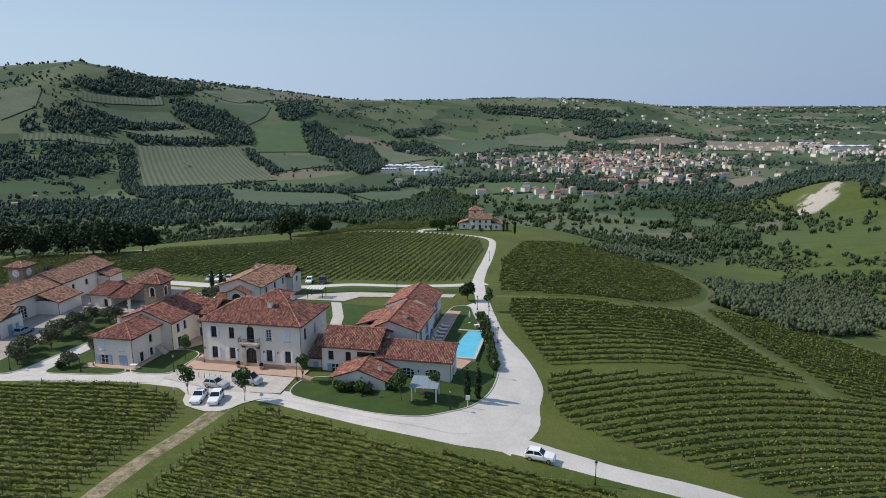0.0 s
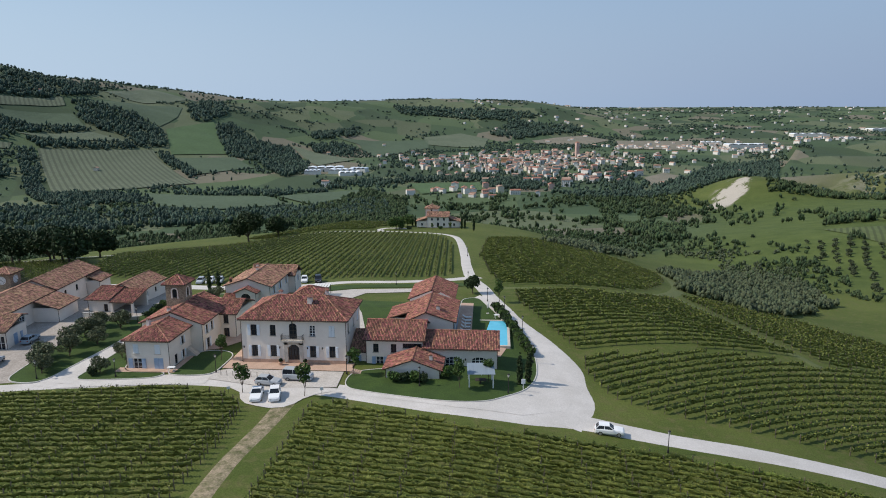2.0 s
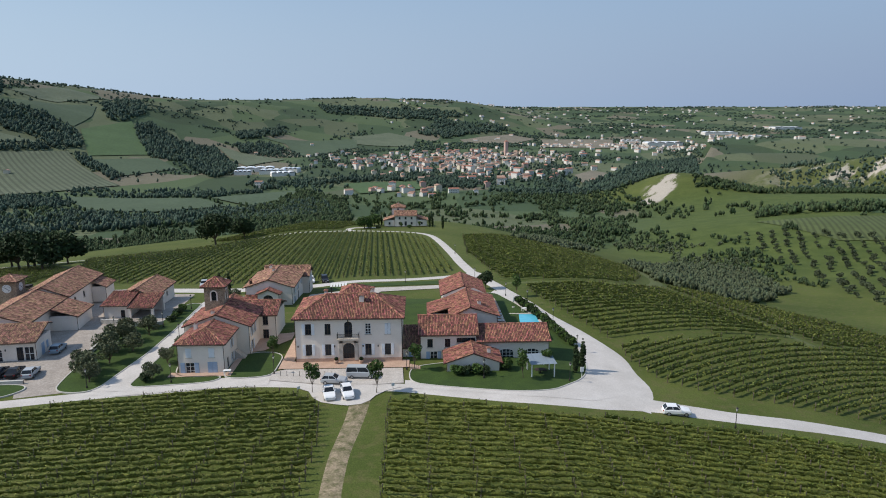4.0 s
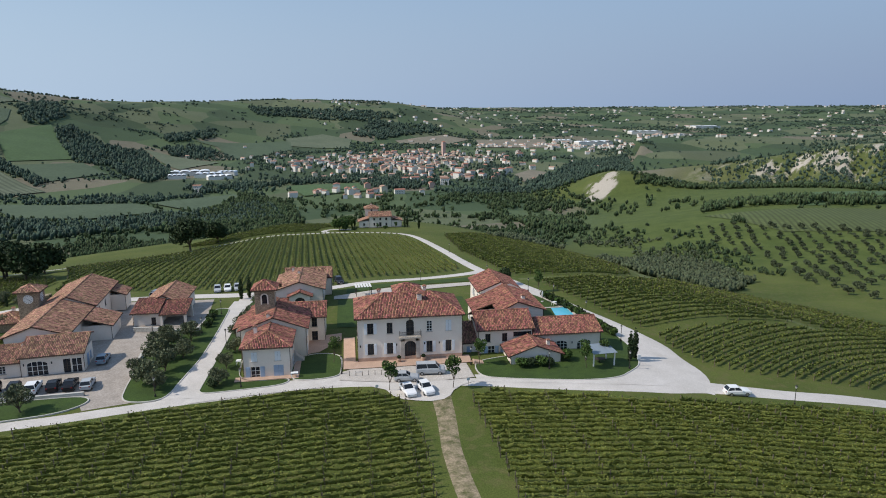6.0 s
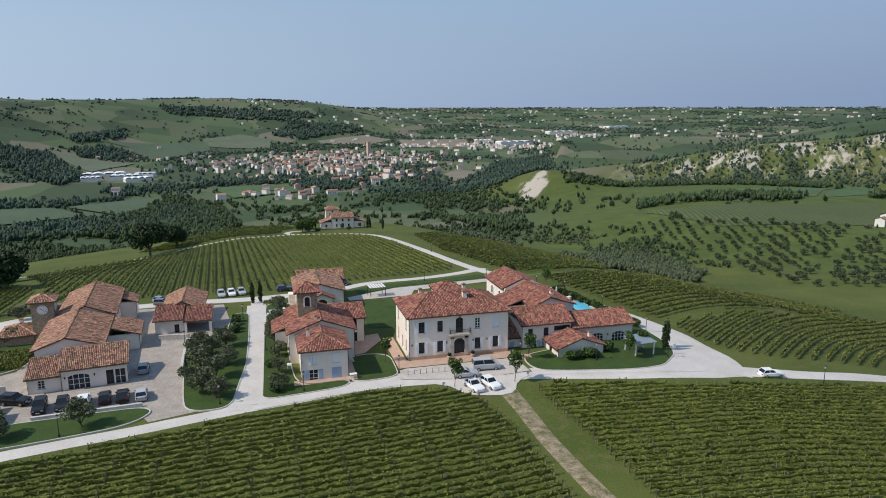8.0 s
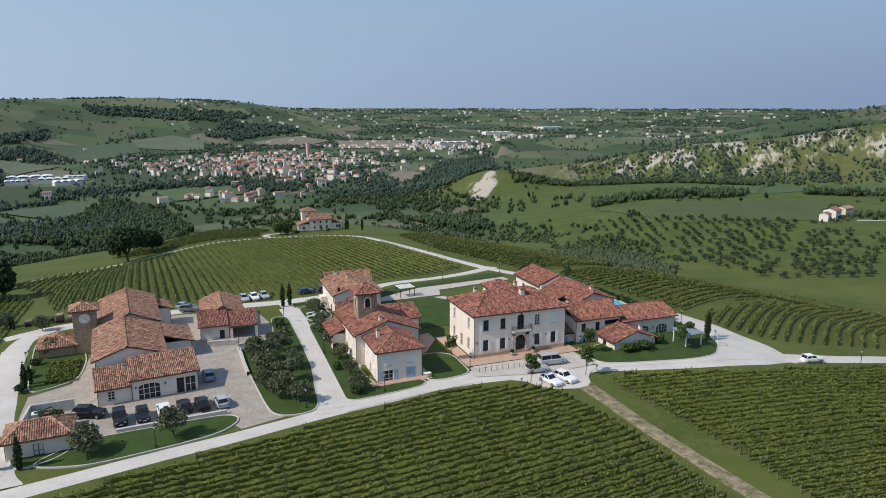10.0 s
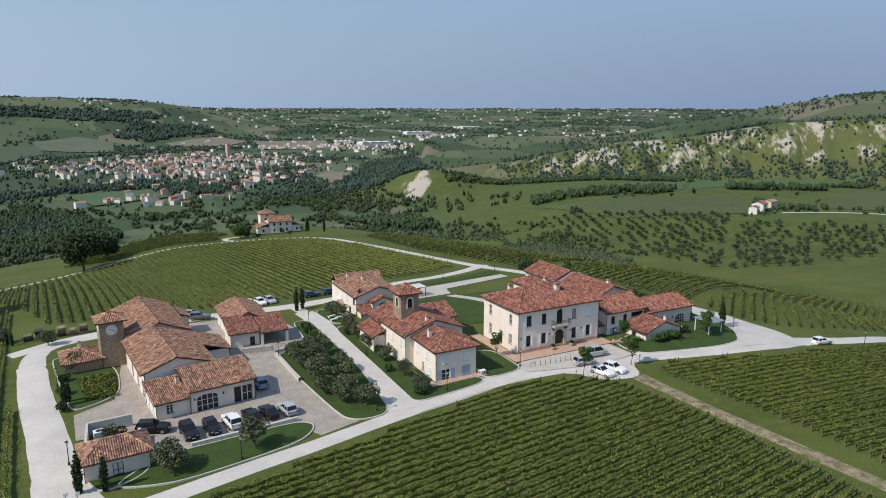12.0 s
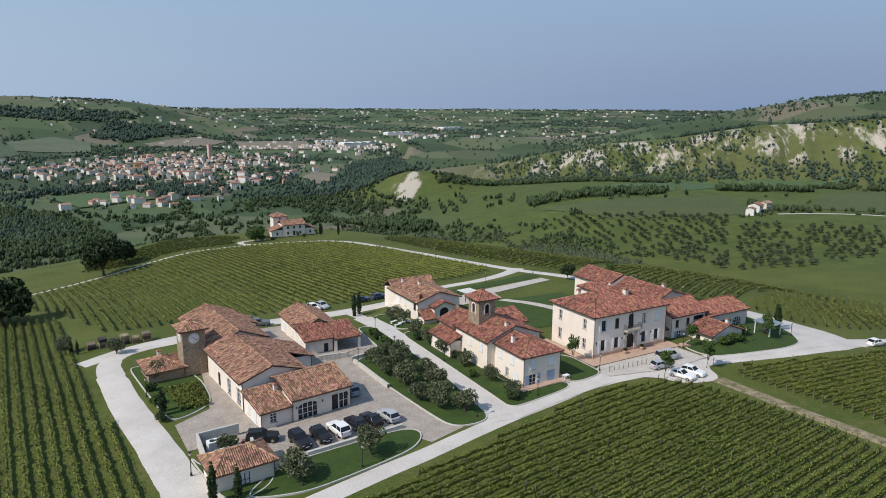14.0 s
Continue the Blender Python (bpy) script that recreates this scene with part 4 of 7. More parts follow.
# restaurant wing: two-storey part, long low hall, gabled annex, link
wing = thing("restaurant_wing", pose(0, 0, -1.6), "cream pool wing with tiled shed roofs and arched windows", "house")
rs = [win(1.65, 3.25, 0.95, 1.55, shutters=None), win(4.75, 3.25, 0.95, 1.55), win(8.0, 4.1, 3.3, 0.85, kind="window", mid=3, rows=0), win(2.3, 0.3, 1.3, 2.2, kind="door", white=True, rows=2, shutters=SHUTTER_BLUE), win(4.9, 0.9, 0.9, 1.3, shutters=SHUTTER_BLUE)]
block(wing, 21.6, 1.2, 31.4, 9.5, 0, 5.55, {"S": rs})
slope([(21.1, 0.7, 5.6), (31.9, 0.7, 5.6), (31.9, 5.7, 7.75), (21.1, 5.7, 7.75)], TILE, wing)
slope([(31.9, 10, 5.9), (21.1, 10, 5.9), (21.1, 5.7, 7.75), (31.9, 5.7, 7.75)], TILE, wing)
ridge((21.1, 5.7, 7.75), (31.9, 5.7, 7.75), TILE, wing)
hs = [win(5.3, 1.0, 2.7, 1.9, arch=0.7, mid=3, rows=2, white=True), win(9.8, 1.0, 2.7, 1.9, arch=0.7, mid=3, rows=2, white=True)]
block(wing, 31.4, 0.8, 44.2, 6.0, 0, 4.35, {"S": hs, "E": [win(2.6, 0.3, 1.6, 2.4, kind="door", white=True)]})
slope([(31.4, 0.3, 4.4), (44.65, 0.3, 4.4), (44.65, 5.4, 6.05), (31.4, 5.4, 6.05)], TILE, wing)
slope([(44.65, 6.5, 5.6), (31.4, 6.5, 5.6), (31.4, 5.4, 6.05), (44.65, 5.4, 6.05)], TILE, wing)
ridge((31.4, 5.4, 6.05), (44.65, 5.4, 6.05), TILE, wing)
wall_lamp(wing, 38.8, 0.8, 2.6)
block(wing, 18.4, 2.2, 21.6, 8.0, 0, 3.0, {"S": [win(1.6, 1.0, 0.9, 1.3, closed=SHUTTER_BLUE)]})
slope([(18.4, 1.8, 3.0), (21.6, 1.8, 3.0), (21.6, 8, 5.2), (18.4, 8, 5.2)], TILE_OLD, wing)
block(wing, 26.0, -5.2, 34.8, 1.2, -0.1, 2.95, {"S": [win(4.4, 0.9, 1.0, 1.0, mid=1, white=True)], "W": [win(3, 0.2, 1.1, 2.1, kind="door")]}, PLASTER, {"S": (4.4, 4.5)})
gable_roof(wing, 26.0, -5.2, 34.8, 0.4, 3.0, 4.55, "y", TILE, 0.5, 0.5, 0.4)
chimney(wing, 33.2, -2.8, 3.9, 0.8)
wall_lamp(wing, 32.2, -5.2, 2.6)

# pool house behind
pool_house = thing("pool_house", pose(0, 0, -1.6), "cream two-storey house with broad tile roof beside the pool", "house")
pe = [win(3, 3.2, 1.0, 1.7, shutters=SHUTTER_BLUE), win(8, 3.2, 1.0, 1.7, shutters=SHUTTER_BLUE), win(3, 0.2, 1.4, 2.3, kind="door", shutters=SHUTTER_BLUE), win(8, 0.2, 1.4, 2.3, kind="door", shutters=SHUTTER_BLUE), win(12, 0.2, 1.4, 2.3, kind="door", shutters=SHUTTER_BLUE)]
block(pool_house, 27.6, 10.3, 36.1, 24.0, 0, 6.15, {"E": pe, "W": pe[:2]}, PLASTER, {"S": (3.4, 7.8), "N": (3.4, 7.8)})
gable_roof(pool_house, 27.6, 10.3, 36.1, 24.0, 6.2, 7.85, "y", TILE, 0.5, 0.40, 0.4)
block(pool_house, 26.4, 23.5, 35.0, 36.0, 0, 6.3, {"E": pe, "W": [win(4, 3.3, 1.0, 1.6, shutters=SHUTTER_GREY), win(9, 3.3, 1.0, 1.6, shutters=SHUTTER_GREY)]}, PLASTER, {"S": (4.3, 8.1), "N": (4.3, 8.1)})
gable_roof(pool_house, 26.4, 24.6, 35.0, 36.0, 6.35, 8.15, "y", TILE, 0.5, 0.5, 0.4)
block(pool_house, 23.4, 15.5, 27.8, 22.5, 0, 4.9, {"S": [win(2.2, 0.3, 1.4, 2.3, kind="door")], "W": [win(2, 0.9, 0.9, 1.4, shutters=SHUTTER_GREY)]})
slope([(23.0, 23, 4.9), (23.0, 15.0, 4.9), (27.8, 15.0, 6.4), (27.8, 23, 6.4)], TILE, pool_house)
chimney(pool_house, 33.0, 14.0, 7.2, 1.0, 0.7)

# stair house
stair_house = thing("stair_house", pose(0, 0, -2.0), "cream house with arched porch and outside stair", "house")
de = [win(3, 3.4, 0.95, 1.5, shutters=SHUTTER_GREY), win(7.5, 3.4, 0.95, 1.5, shutters=SHUTTER_GREY), win(12, 3.4, 0.95, 1.5, shutters=SHUTTER_GREY), win(3, 0.4, 1.2, 2.3, kind="door", shutters=SHUTTER_GREY), win(8, 0.4, 1.2, 2.3, kind="door")]
dw = [win(5, 3.4, 1.0, 1.9, closed=SHUTTER_GREY), win(8, 3.4, 1.0, 1.9, closed=SHUTTER_GREY), win(12.5, 3.4, 1.1, 2.2, kind="door"), win(10, 0.4, 1.2, 2.2, kind="door"), win(5, 0.9, 0.9, 1.4)]
ds = [win(5.5, 2.9, 2.3, 2.0, arch=0.9, kind="solid", mat=GLASS)]
block(stair_house, -17.4, 35.8, -7.2, 50.0, 0, 5.75, {"E": de, "W": dw, "S": ds}, PLASTER, {"S": (5.1, 7.4), "N": (5.1, 7.4)})
gable_roof(stair_house, -17.4, 35.8, -7.2, 50.0, 5.8, 7.45, "y", TILE_OLD, 0.55)
block(stair_house, -14.4, 33.8, -9.8, 36.0, 0, 4.75, {"S": [win(2.3, 2.4, 2.2, 2.0, arch=0.9, kind="solid", mat=GLASS)]}, PLASTER, {"S": (2.3, 5.7)})
gable_roof(stair_house, -14.4, 33.8, -9.8, 36.0, 4.75, 5.7, "y", TILE, 0.4)
slope([(-17.6, 32.6, 2.6), (-14.4, 32.6, 2.6), (-14.4, 36, 4.0), (-17.6, 36, 4.0)], TILE, stair_house)
block(stair_house, -17.4, 33.0, -14.4, 35.8, 0, 2.6)
block(stair_house, -16.4, 49.8, -5.6, 55.0, 0, 5.0, {"E": [win(2.6, 3.0, 0.9, 1.3, shutters=SHUTTER_GREY)]})
gable_roof(stair_house, -16.4, 49.8, -5.6, 55.0, 5.05, 6.7, "x", TILE_OLD, 0.45)
chimney(stair_house, -16.4, 36.6, 6.2, 1.2, 0.5, EAVE)
chimney(stair_house, -12.8, 44, 7.2, 1.0)
chimney(stair_house, -14.5, 49, 6.9, 1.0)
for i in range(15):
    g = Geo()
    g.box(-18.7, 40.0 + i * 0.33, 0, -17.45, 40.33 + i * 0.33, 0.2 * (i + 1))
    part("step", g, STONE_PALE, stair_house)
g = Geo()
g.box(-18.85, 44.9, 0, -17.45, 47.2, 3.0)
part("landing", g, PLASTER, stair_house)

# winery: clock tower, long hall in two lengths, low front building, side shed
RW = 5.5
winery = thing("winery_hall", pose(-61.2, 9.2, -0.7, 0, 0, RW), "long cream winery hall with weathered tile roof", "house")
vw = [win(14, 0.8, 1.6, 3.2, mid=1, rows=2, white=True), win(20, 0.8, 1.6, 3.2, mid=1, rows=2, white=True), win(25, 1.2, 1.0, 2.2, closed=SHUTTER_GREY), win(17, 2.6, 0.6, 0.6)]
block(winery, 0, 0, 10.0, 17.5, 0, 5.05, {"W": [win(15.5, 0.8, 1.7, 2.6, white=True, rows=2), win(11, 0.8, 1.7, 2.6, white=True, rows=2), win(6, 0.4, 1.2, 2.4, kind="door")], "E": [win(5, 0.6, 2.6, 2.8, arch=0.8, mid=2, rows=3, white=True), win(10, 0.6, 1.4, 2.2)]}, PLASTER, {"S": (4.7, 6.7), "N": (4.7, 6.7)})
gable_roof(winery, 0, 0, 10.0, 17.5, 5.1, 6.75, "y", TILE_OLD, 0.55, 0.47)
block(winery, 0.8, 17.5, 10.4, 37.0, 0, 5.3, {"E": [win(4, 2.6, 1.0, 1.4, arch=0.4), win(9, 2.6, 1.0, 1.4, arch=0.4), win(14, 0.5, 1.6, 2.6, white=True, rows=3), win(17, 0.5, 1.2, 2.3)], "W": [win(6, 1.0, 1.0, 2.0, closed=SHUTTER_GREY)]}, PLASTER, {"S": (4.8, 7.2), "N": (4.8, 7.2)})
gable_roof(winery, 0.8, 17.5, 10.4, 37.0, 5.35, 7.25, "y", TILE_OLD, 0.55, 0.5)
block(winery, 9.9, 9.2, 15.2, 17.0, 0, 3.3, {})
slope([(15.6, 8.8, 3.2), (15.6, 17.4, 3.2), (9.9, 17.4, 5.0), (9.9, 8.8, 5.0)], TILE_OLD, winery)
block(winery, 10.3, 31.0, 13.4, 36.5, 0, 3.6, {})
slope([(13.8, 30.6, 3.5), (13.8, 36.9, 3.5), (10.3, 36.9, 4.9), (10.3, 30.6, 4.9)], TILE_OLD, winery)
low = thing("cellar_shop", pose(-60.4, 2.0, -0.6, 0, 0, 7.5), "low cream building with glazed doors and tile roof", "house")
ls = [win(1.8, 0.9, 1.0, 1.35, white=True, rows=2)]
block(low, 0, 0, 4.7, 6.5, 0, 2.75, {"S": ls, "W": [win(4.2, 0.2, 1.1, 2.2, kind="door", closed=SHUTTER_GREY), win(1.8, 0.9, 0.9, 1.3, closed=SHUTTER_GREY)]}, PLASTER)
slope([(-0.45, -0.45, 2.75), (4.7, -0.45, 2.75), (4.7, 6.5, 4.0), (-0.45, 6.5, 4.0)], TILE_OLD, low)
ls2 = [win(2.4, 0.15, 3.2, 2.55, arch=0.6, mid=3, rows=2, white=True), win(6.9, 0.1, 1.1, 2.6, kind="solid", mat=GLASS), win(8.4, 0.1, 1.6, 2.6, kind="door", white=True, mid=1, rows=1)]
block(low, 4.7, -0.3, 14.2, 6.5, 0, 3.55, {"S": ls2, "E": [win(3, 0.2, 1.2, 2.2, kind="door", closed=SHUTTER_BLUE), win(5, 0.9, 0.8, 1.3, closed=SHUTTER_BLUE)]}, PLASTER)
slope([(4.35, -0.8, 3.6), (14.6, -0.8, 3.6), (14.6, 5.2, 5.35), (4.35, 5.2, 5.35)], TILE_OLD, low)
slope([(14.6, 7, 4.8), (4.35, 7, 4.8), (4.35, 5.2, 5.35), (14.6, 5.2, 5.35)], TILE_OLD, low)
ridge((4.35, 5.2, 5.35), (14.6, 5.2, 5.35), TILE_OLD, low)
for x in (5.2, 9.4, 13.6):
    wall_lamp(low, x, -0.3, 2.4)
chimney(low, 4.1, 4.4, 3.8, 1.0)
clock_tower = thing("clock_tower", pose(-64.9, 29.6, -0.9, 0, 0, RW), "square stone clock tower with white dials", "tower")
for k in range(4):
    m = pose(0, 0, 0, 0, 0, 90 * k) @ Matrix.Translation((-1.9, -1.9, 0))
    part("wall", xf(wall(3.8, 8.55, []), m), STONE, clock_tower)
    g = Geo()
    g.lathe([(0.0, 0.06), (0.86, 0.06), (0.92, 0.0)], 28)
    mm = pose(0, 0, 0, 0, 0, 90 * k) @ Matrix.Translation((0, -1.92, 7.1)) @ pose(0, 0, 0, 90)
    dial = part("clock_dial", xf(g, mm), WHITE_PAINT, clock_tower, "round white clock dial")
    g = Geo()
    for q in range(12):
        w = math.pi * q / 6
        g.box(-0.03, 0.62, 0.062, 0.03, 0.8, 0.075, pose(0, 0, 0, 0, 0, 30 * q))
    part("hour_mark", xf(g, mm), IRON, dial)
    for ln, an in ((0.45, 52), (0.66, -128)):
        g = Geo()
        g.box(-0.035, -0.1, 0.075, 0.035, ln, 0.09, pose(0, 0, 0, 0, 0, an))
        part("clock_hand", xf(g, mm), IRON, dial)
hip_roof(clock_tower, -1.9, -1.9, 1.9, 1.9, 8.6, 9.75, TILE_OLD, 0.5)
shed = thing("garden_store", pose(-72.2, 27.0, -0.8, 0, 0, RW), "low stone store with weathered tile roof", "house")
block(shed, 0, 0, 5.6, 6.5, 0, 2.3, {}, STONE)
hip_roof(shed, 0, 0, 5.6, 6.5, 2.35, 3.7, TILE_OLD, 0.5)
chimney(shed, 2.8, 5.2, 3.5, 0.8)

# carport house
carport = thing("carport_house", pose(0, 0, -1.0), "low cream house with open carport and tile roofs", "house")
block(carport, -45.2, 27.6, -40.0, 34, 0, 3.35, {"S": [win(3.9, 0.1, 0.9, 2.2, kind="door")], "W": [win(3, 0.4, 1.2, 2.2, closed=SHUTTER_GREY)]})
slope([(-45.7, 26.9, 3.35), (-40, 26.9, 3.35), (-40, 34, 4.8), (-45.7, 34, 4.8)], TILE, carport)
block(carport, -44.5, 33.5, -37.0, 46, 0, 3.7, {"E": [win(4, 1.6, 0.8, 1.0), win(8, 1.6, 0.8, 1.0)], "W": [win(3, 0.3, 1.2, 2.2, closed=SHUTTER_GREY), win(8, 0.9, 1.0, 1.3, closed=SHUTTER_GREY)]}, PLASTER, {"S": (3.75, 5.3), "N": (3.75, 5.3)})
gable_roof(carport, -44.5, 33.5, -37.0, 46, 3.75, 5.3, "y", TILE_OLD, 0.5)
slope([(-40.0, 26.7, 2.95), (-34.5, 26.7, 2.95), (-34.5, 33.5, 4.4), (-40.0, 33.5, 4.4)], TILE, carport)
for x, y in ((-34.9, 27.1), (-39.6, 27.1), (-34.9, 33.0)):
    g = Geo()
    g.box(x - 0.25, y - 0.25, 0, x + 0.25, y + 0.25, 2.95)
    part("pillar", g, PLASTER, carport)
g = Geo()
g.box(-39.9, 33.1, 0, -34.7, 33.4, 4.3)
part("wall", g, PLASTER, carport)

# plant hut with open service yard
hut = thing("plant_hut", pose(-69.6, -11.6, -0.8, 0, 0, 4), "small cream plant hut with hipped tile roof", "house")
block(hut, 0, 0, 7.2, 5.2, 0, 2.8, {"S": [win(3.6, 0.1, 1.2, 2.0, kind="solid", mat=SHUTTER_GREY)], "W": [win(2.5, 0.9, 0.7, 0.9, closed=SHUTTER_GREY)]})
hip_roof(hut, 0, 0, 7.2, 5.2, 2.85, 4.3, TILE_OLD, 0.5, 2.6)
chimney(hut, 4.6, 3.4, 4.0, 0.7, 0.35, EAVE)

# hilltop house
hill_house = thing("hilltop_house", pose(4.0, 224.5, -16.2), "cream farmhouse on the hilltop with stepped tile roofs", "house")
hf = [win(2.5, 3.6, 0.9, 1.2), win(5.5, 3.6, 0.9, 1.2), win(8.5, 3.6, 0.9, 1.2), win(2.5, 0.9, 0.9, 1.3), win(5.5, 0.3, 1.1, 2.2, kind="door"), win(8.5, 0.9, 0.9, 1.3)]
block(hill_house, 5.2, 0, 16.2, 8, 0, 5.6, {"S": hf})
gable_roof(hill_house, 5.2, 0, 16.2, 8, 5.65, 7.4, "x", TILE_OLD, 0.5)
block(hill_house, 0, 0.5, 5.2, 7.5, 0, 3.2, {"S": [win(2.6, 0.9, 0.9, 1.2)]})
slope([(-0.5, 8, 3.0), (-0.5, 0, 3.0), (5.2, 0, 4.8), (5.2, 8, 4.8)], TILE_OLD, hill_house)
block(hill_house, 16.2, 0.5, 21.5, 7.5, 0, 3.2, {"S": [win(2.6, 0.9, 0.9, 1.2)]})
slope([(22, 0, 3.0), (22, 8, 3.0), (16.2, 8, 4.8), (16.2, 0, 4.8)], TILE_OLD, hill_house)
block(hill_house, 3.5, 9, 10, 15, 0, 8.2, {"S": [win(3.2, 6.9, 0.8, 0.9)]})
hip_roof(hill_house, 3.5, 9, 10, 15, 8.25, 9.9, TILE_OLD, 0.5)
chimney(hill_house, 6.7, 12, 9.6, 1.0)


# ---- greenery ----
def fast_mesh(name, V, F, mats, smooth=False):
    """A mesh from arrays; F holds triangles or quads, all of one size."""
    V, F = np.asarray(V, dtype=np.float32), np.asarray(F, dtype=np.int32)
    me = bpy.data.meshes.new(name)
    me.vertices.add(len(V))
    me.vertices.foreach_set("co", V.ravel())
    k = F.shape[1]
    me.loops.add(F.size)
    me.loops.foreach_set("vertex_index", F.ravel())
    me.polygons.add(len(F))
    me.polygons.foreach_set("loop_start", np.arange(0, F.size, k, dtype=np.int32))
    if smooth:
        me.polygons.foreach_set("use_smooth", np.ones(len(F), dtype=bool))
    me.update(calc_edges=True)
    for m in mats:
        me.materials.append(m)
    return me


def quads_at(C, size, rng, flat=0.0):
    """Leaf quads round the centres C, each turned its own way."""
    n = len(C)
    a = rng.normal(size=(n, 3))
    a[:, 2] *= 1 - flat
    a /= np.linalg.norm(a, axis=1)[:, None]
    b = np.cross(a, rng.normal(size=(n, 3)))
    b /= np.linalg.norm(b, axis=1)[:, None]
    s = (size * rng.uniform(0.6, 1.3, n))[:, None]
    V = np.stack([C - a * s - b * s * 0.6, C + a * s * 0.2 - b * s, C + a * s + b * s * 0.5, C - a * s * 0.3 + b * s], axis=1).reshape(-1, 3)
    return V, np.arange(4 * n).reshape(-1, 4)


def vineyard(name, poly, az, spacing, step, leaves, leaf, label, seed, wave=0.0, tall=1.3):
    """Rows of vines across a field: every row one thing of leaves with its own posts."""
    rng = np.random.default_rng(seed)
    u = np.array([math.sin(radians(az)), math.cos(radians(az))])
    p = np.array([u[1], -u[0]])
    P = np.array(poly)
    s, t = P @ u, P @ p
    rows = np.arange(t.min() + spacing / 2, t.max(), spacing)
    for tr in rows:
        ss = np.arange(s.min(), s.max(), step)
        run, runs = [], []
        for q in ss:
            off = tr + wave * math.sin(q / 23 + tr * 0.012) + 0.05 * math.sin(q * 1.7 + tr)
            x, y = u * q + p * off
            if inside(x, y, poly):
                run.append((x, y))
            elif run:
                runs.append(run)
                run = []
        if run:
            runs.append(run)
        runs = [r for r in runs if len(r) > 4]
        if not runs:
            continue
        V, F, LC, G = [], [], [], Geo()
        for r in runs:
            b0 = len(V)
            for i, (x, y) in enumerate(r):
                z = height(x, y)
                k = 0.55 + 0.55 * rng.random()
                if rng.random() < 0.05:
                    k *= 0.45
                h = tall * (0.78 + 0.3 * rng.random())
                for e, zz in ((-0.05, h * 0.42), (-0.17, h * 0.62), (-0.06, h * 0.84), (0.07, h * 0.82), (0.17, h * 0.64), (0.05, h * 0.44)):
                    j = e * k * 0.62 + rng.normal() * 0.05
                    V.append((x + p[0] * j + u[0] * rng.normal() * 0.1, y + p[1] * j + u[1] * rng.normal() * 0.1, z + zz + rng.normal() * 0.07))
                for q in range(leaves):
                    LC.append((x + p[0] * rng.normal() * 0.21 + u[0] * (rng.random() - 0.5) * step, y + p[1] * rng.normal() * 0.21 + u[1] * (rng.random() - 0.5) * step, z + h * (0.40 + 0.72 * rng.random())))
                if i % max(1, int(5.5 / step)) == 0 or i == len(r) - 1:
                    G.box(x - 0.05, y - 0.05, z - 0.2, x + 0.05, y + 0.05, z + tall + 0.15)
            for i in range(len(r) - 1):
                a = b0 + i * 6
                for c in range(6):
                    d = (c + 1) % 6
                    F.append((a + c, a + d, a + 6 + d, a + 6 + c))
        V, F = np.array(V), np.array(F)
        if LC:
            V2, F2 = quads_at(np.array(LC), leaf, rng)
            F = np.concatenate([F, F2 + len(V)])
            V = np.concatenate([V, V2])
        ob = thing("vine_row", pose(0, 0, 0), label, "vine row", name)
        part("foliage", fast_mesh("foliage", V, F, [VINE]), VINE, ob, kind="stuff")
        part("post", G, POST, ob, "weathered wooden post", kind="stuff")


FIELD_A = [(-125, -36), (-70, -27), (-52, -22), (-43, -19.5), (-30, -16.6), (-19, -14), (-9.6, -12.6), (-2.5, -12.6), (3, -14.8), (7, -18.5), (8.2, -32), (7.5, -76), (-125, -76)]
FIELD_B = [(16.6, -16.5), (21, -16.5), (29.5, -18.8), (38, -22), (47, -23), (57, -23), (71, -25.5), (83, -26), (122, -28), (122, -76), (16.8, -76)]
FIELD_C = [(-77, 69), (-48, 64.5), (-26, 63), (-9, 66), (3, 73), (17, 74), (29, 78), (32, 84), (30, 115), (25.5, 160), (20, 184), (13, 192), (2, 198), (-10, 201), (-32, 198), (-60, 187), (-90, 165), (-102, 140), (-90, 112), (-82, 90)]
FIELD_D = [(-78.5, -30), (-76.6, -9), (-77.8, 3), (-80, 21), (-81.4, 38), (-82, 50), (-84, 72), (-85, 91), (-96, 106), (-140, 112), (-140, -40)]
FIELD_E = [(44, 65), (58, 66), (75, 73), (88, 88), (98, 112), (106, 139), (109, 165), (103, 188), (90, 200), (58, 200), (40, 178), (38, 120)]
FIELD_F = [(48, 54), (60, 60), (77, 67), (94, 82), (98, 66), (103, 50), (110, 35), (92, 30), (72, 21), (60, 14.5), (57, 20), (50, 38)]
FIELD_G = [(60, 12), (74, 18), (92, 27), (112, 31), (130, 42), (150, 58), (172, 40), (170, -8), (120, -14), (85, -12), (71, -10), (63, -6), (59.8, 2)]
FIELD_H = [(100, 96), (103, 72), (108, 52), (116, 34), (140, 50), (165, 68), (158, 96), (140, 108), (118, 108)]
vineyard("vine rows of the front slope", FIELD_A, 83, 1.5, 0.55, 13, 0.09, "leafy green vine row on wooden posts", 1, 0.4)
vineyard("vine rows below the road", FIELD_B, 97, 1.5, 0.55, 13, 0.09, "leafy green vine row on wooden posts", 2, 0.4)
vineyard("vine rows of the hilltop field", FIELD_C, -3.5, 2.2, 0.9, 6, 0.15, "long straight vine row on the hilltop field", 3)
vineyard("vine rows of the western slope", FIELD_D, -3.5, 1.8, 0.6, 11, 0.11, "long straight vine row beside the west road", 4)
FIELD_I = [(-14, 211), (-35, 209), (-64, 199), (-78, 206), (-66, 236), (-34, 258), (-12, 250), (-8, 236), (-16, 222)]
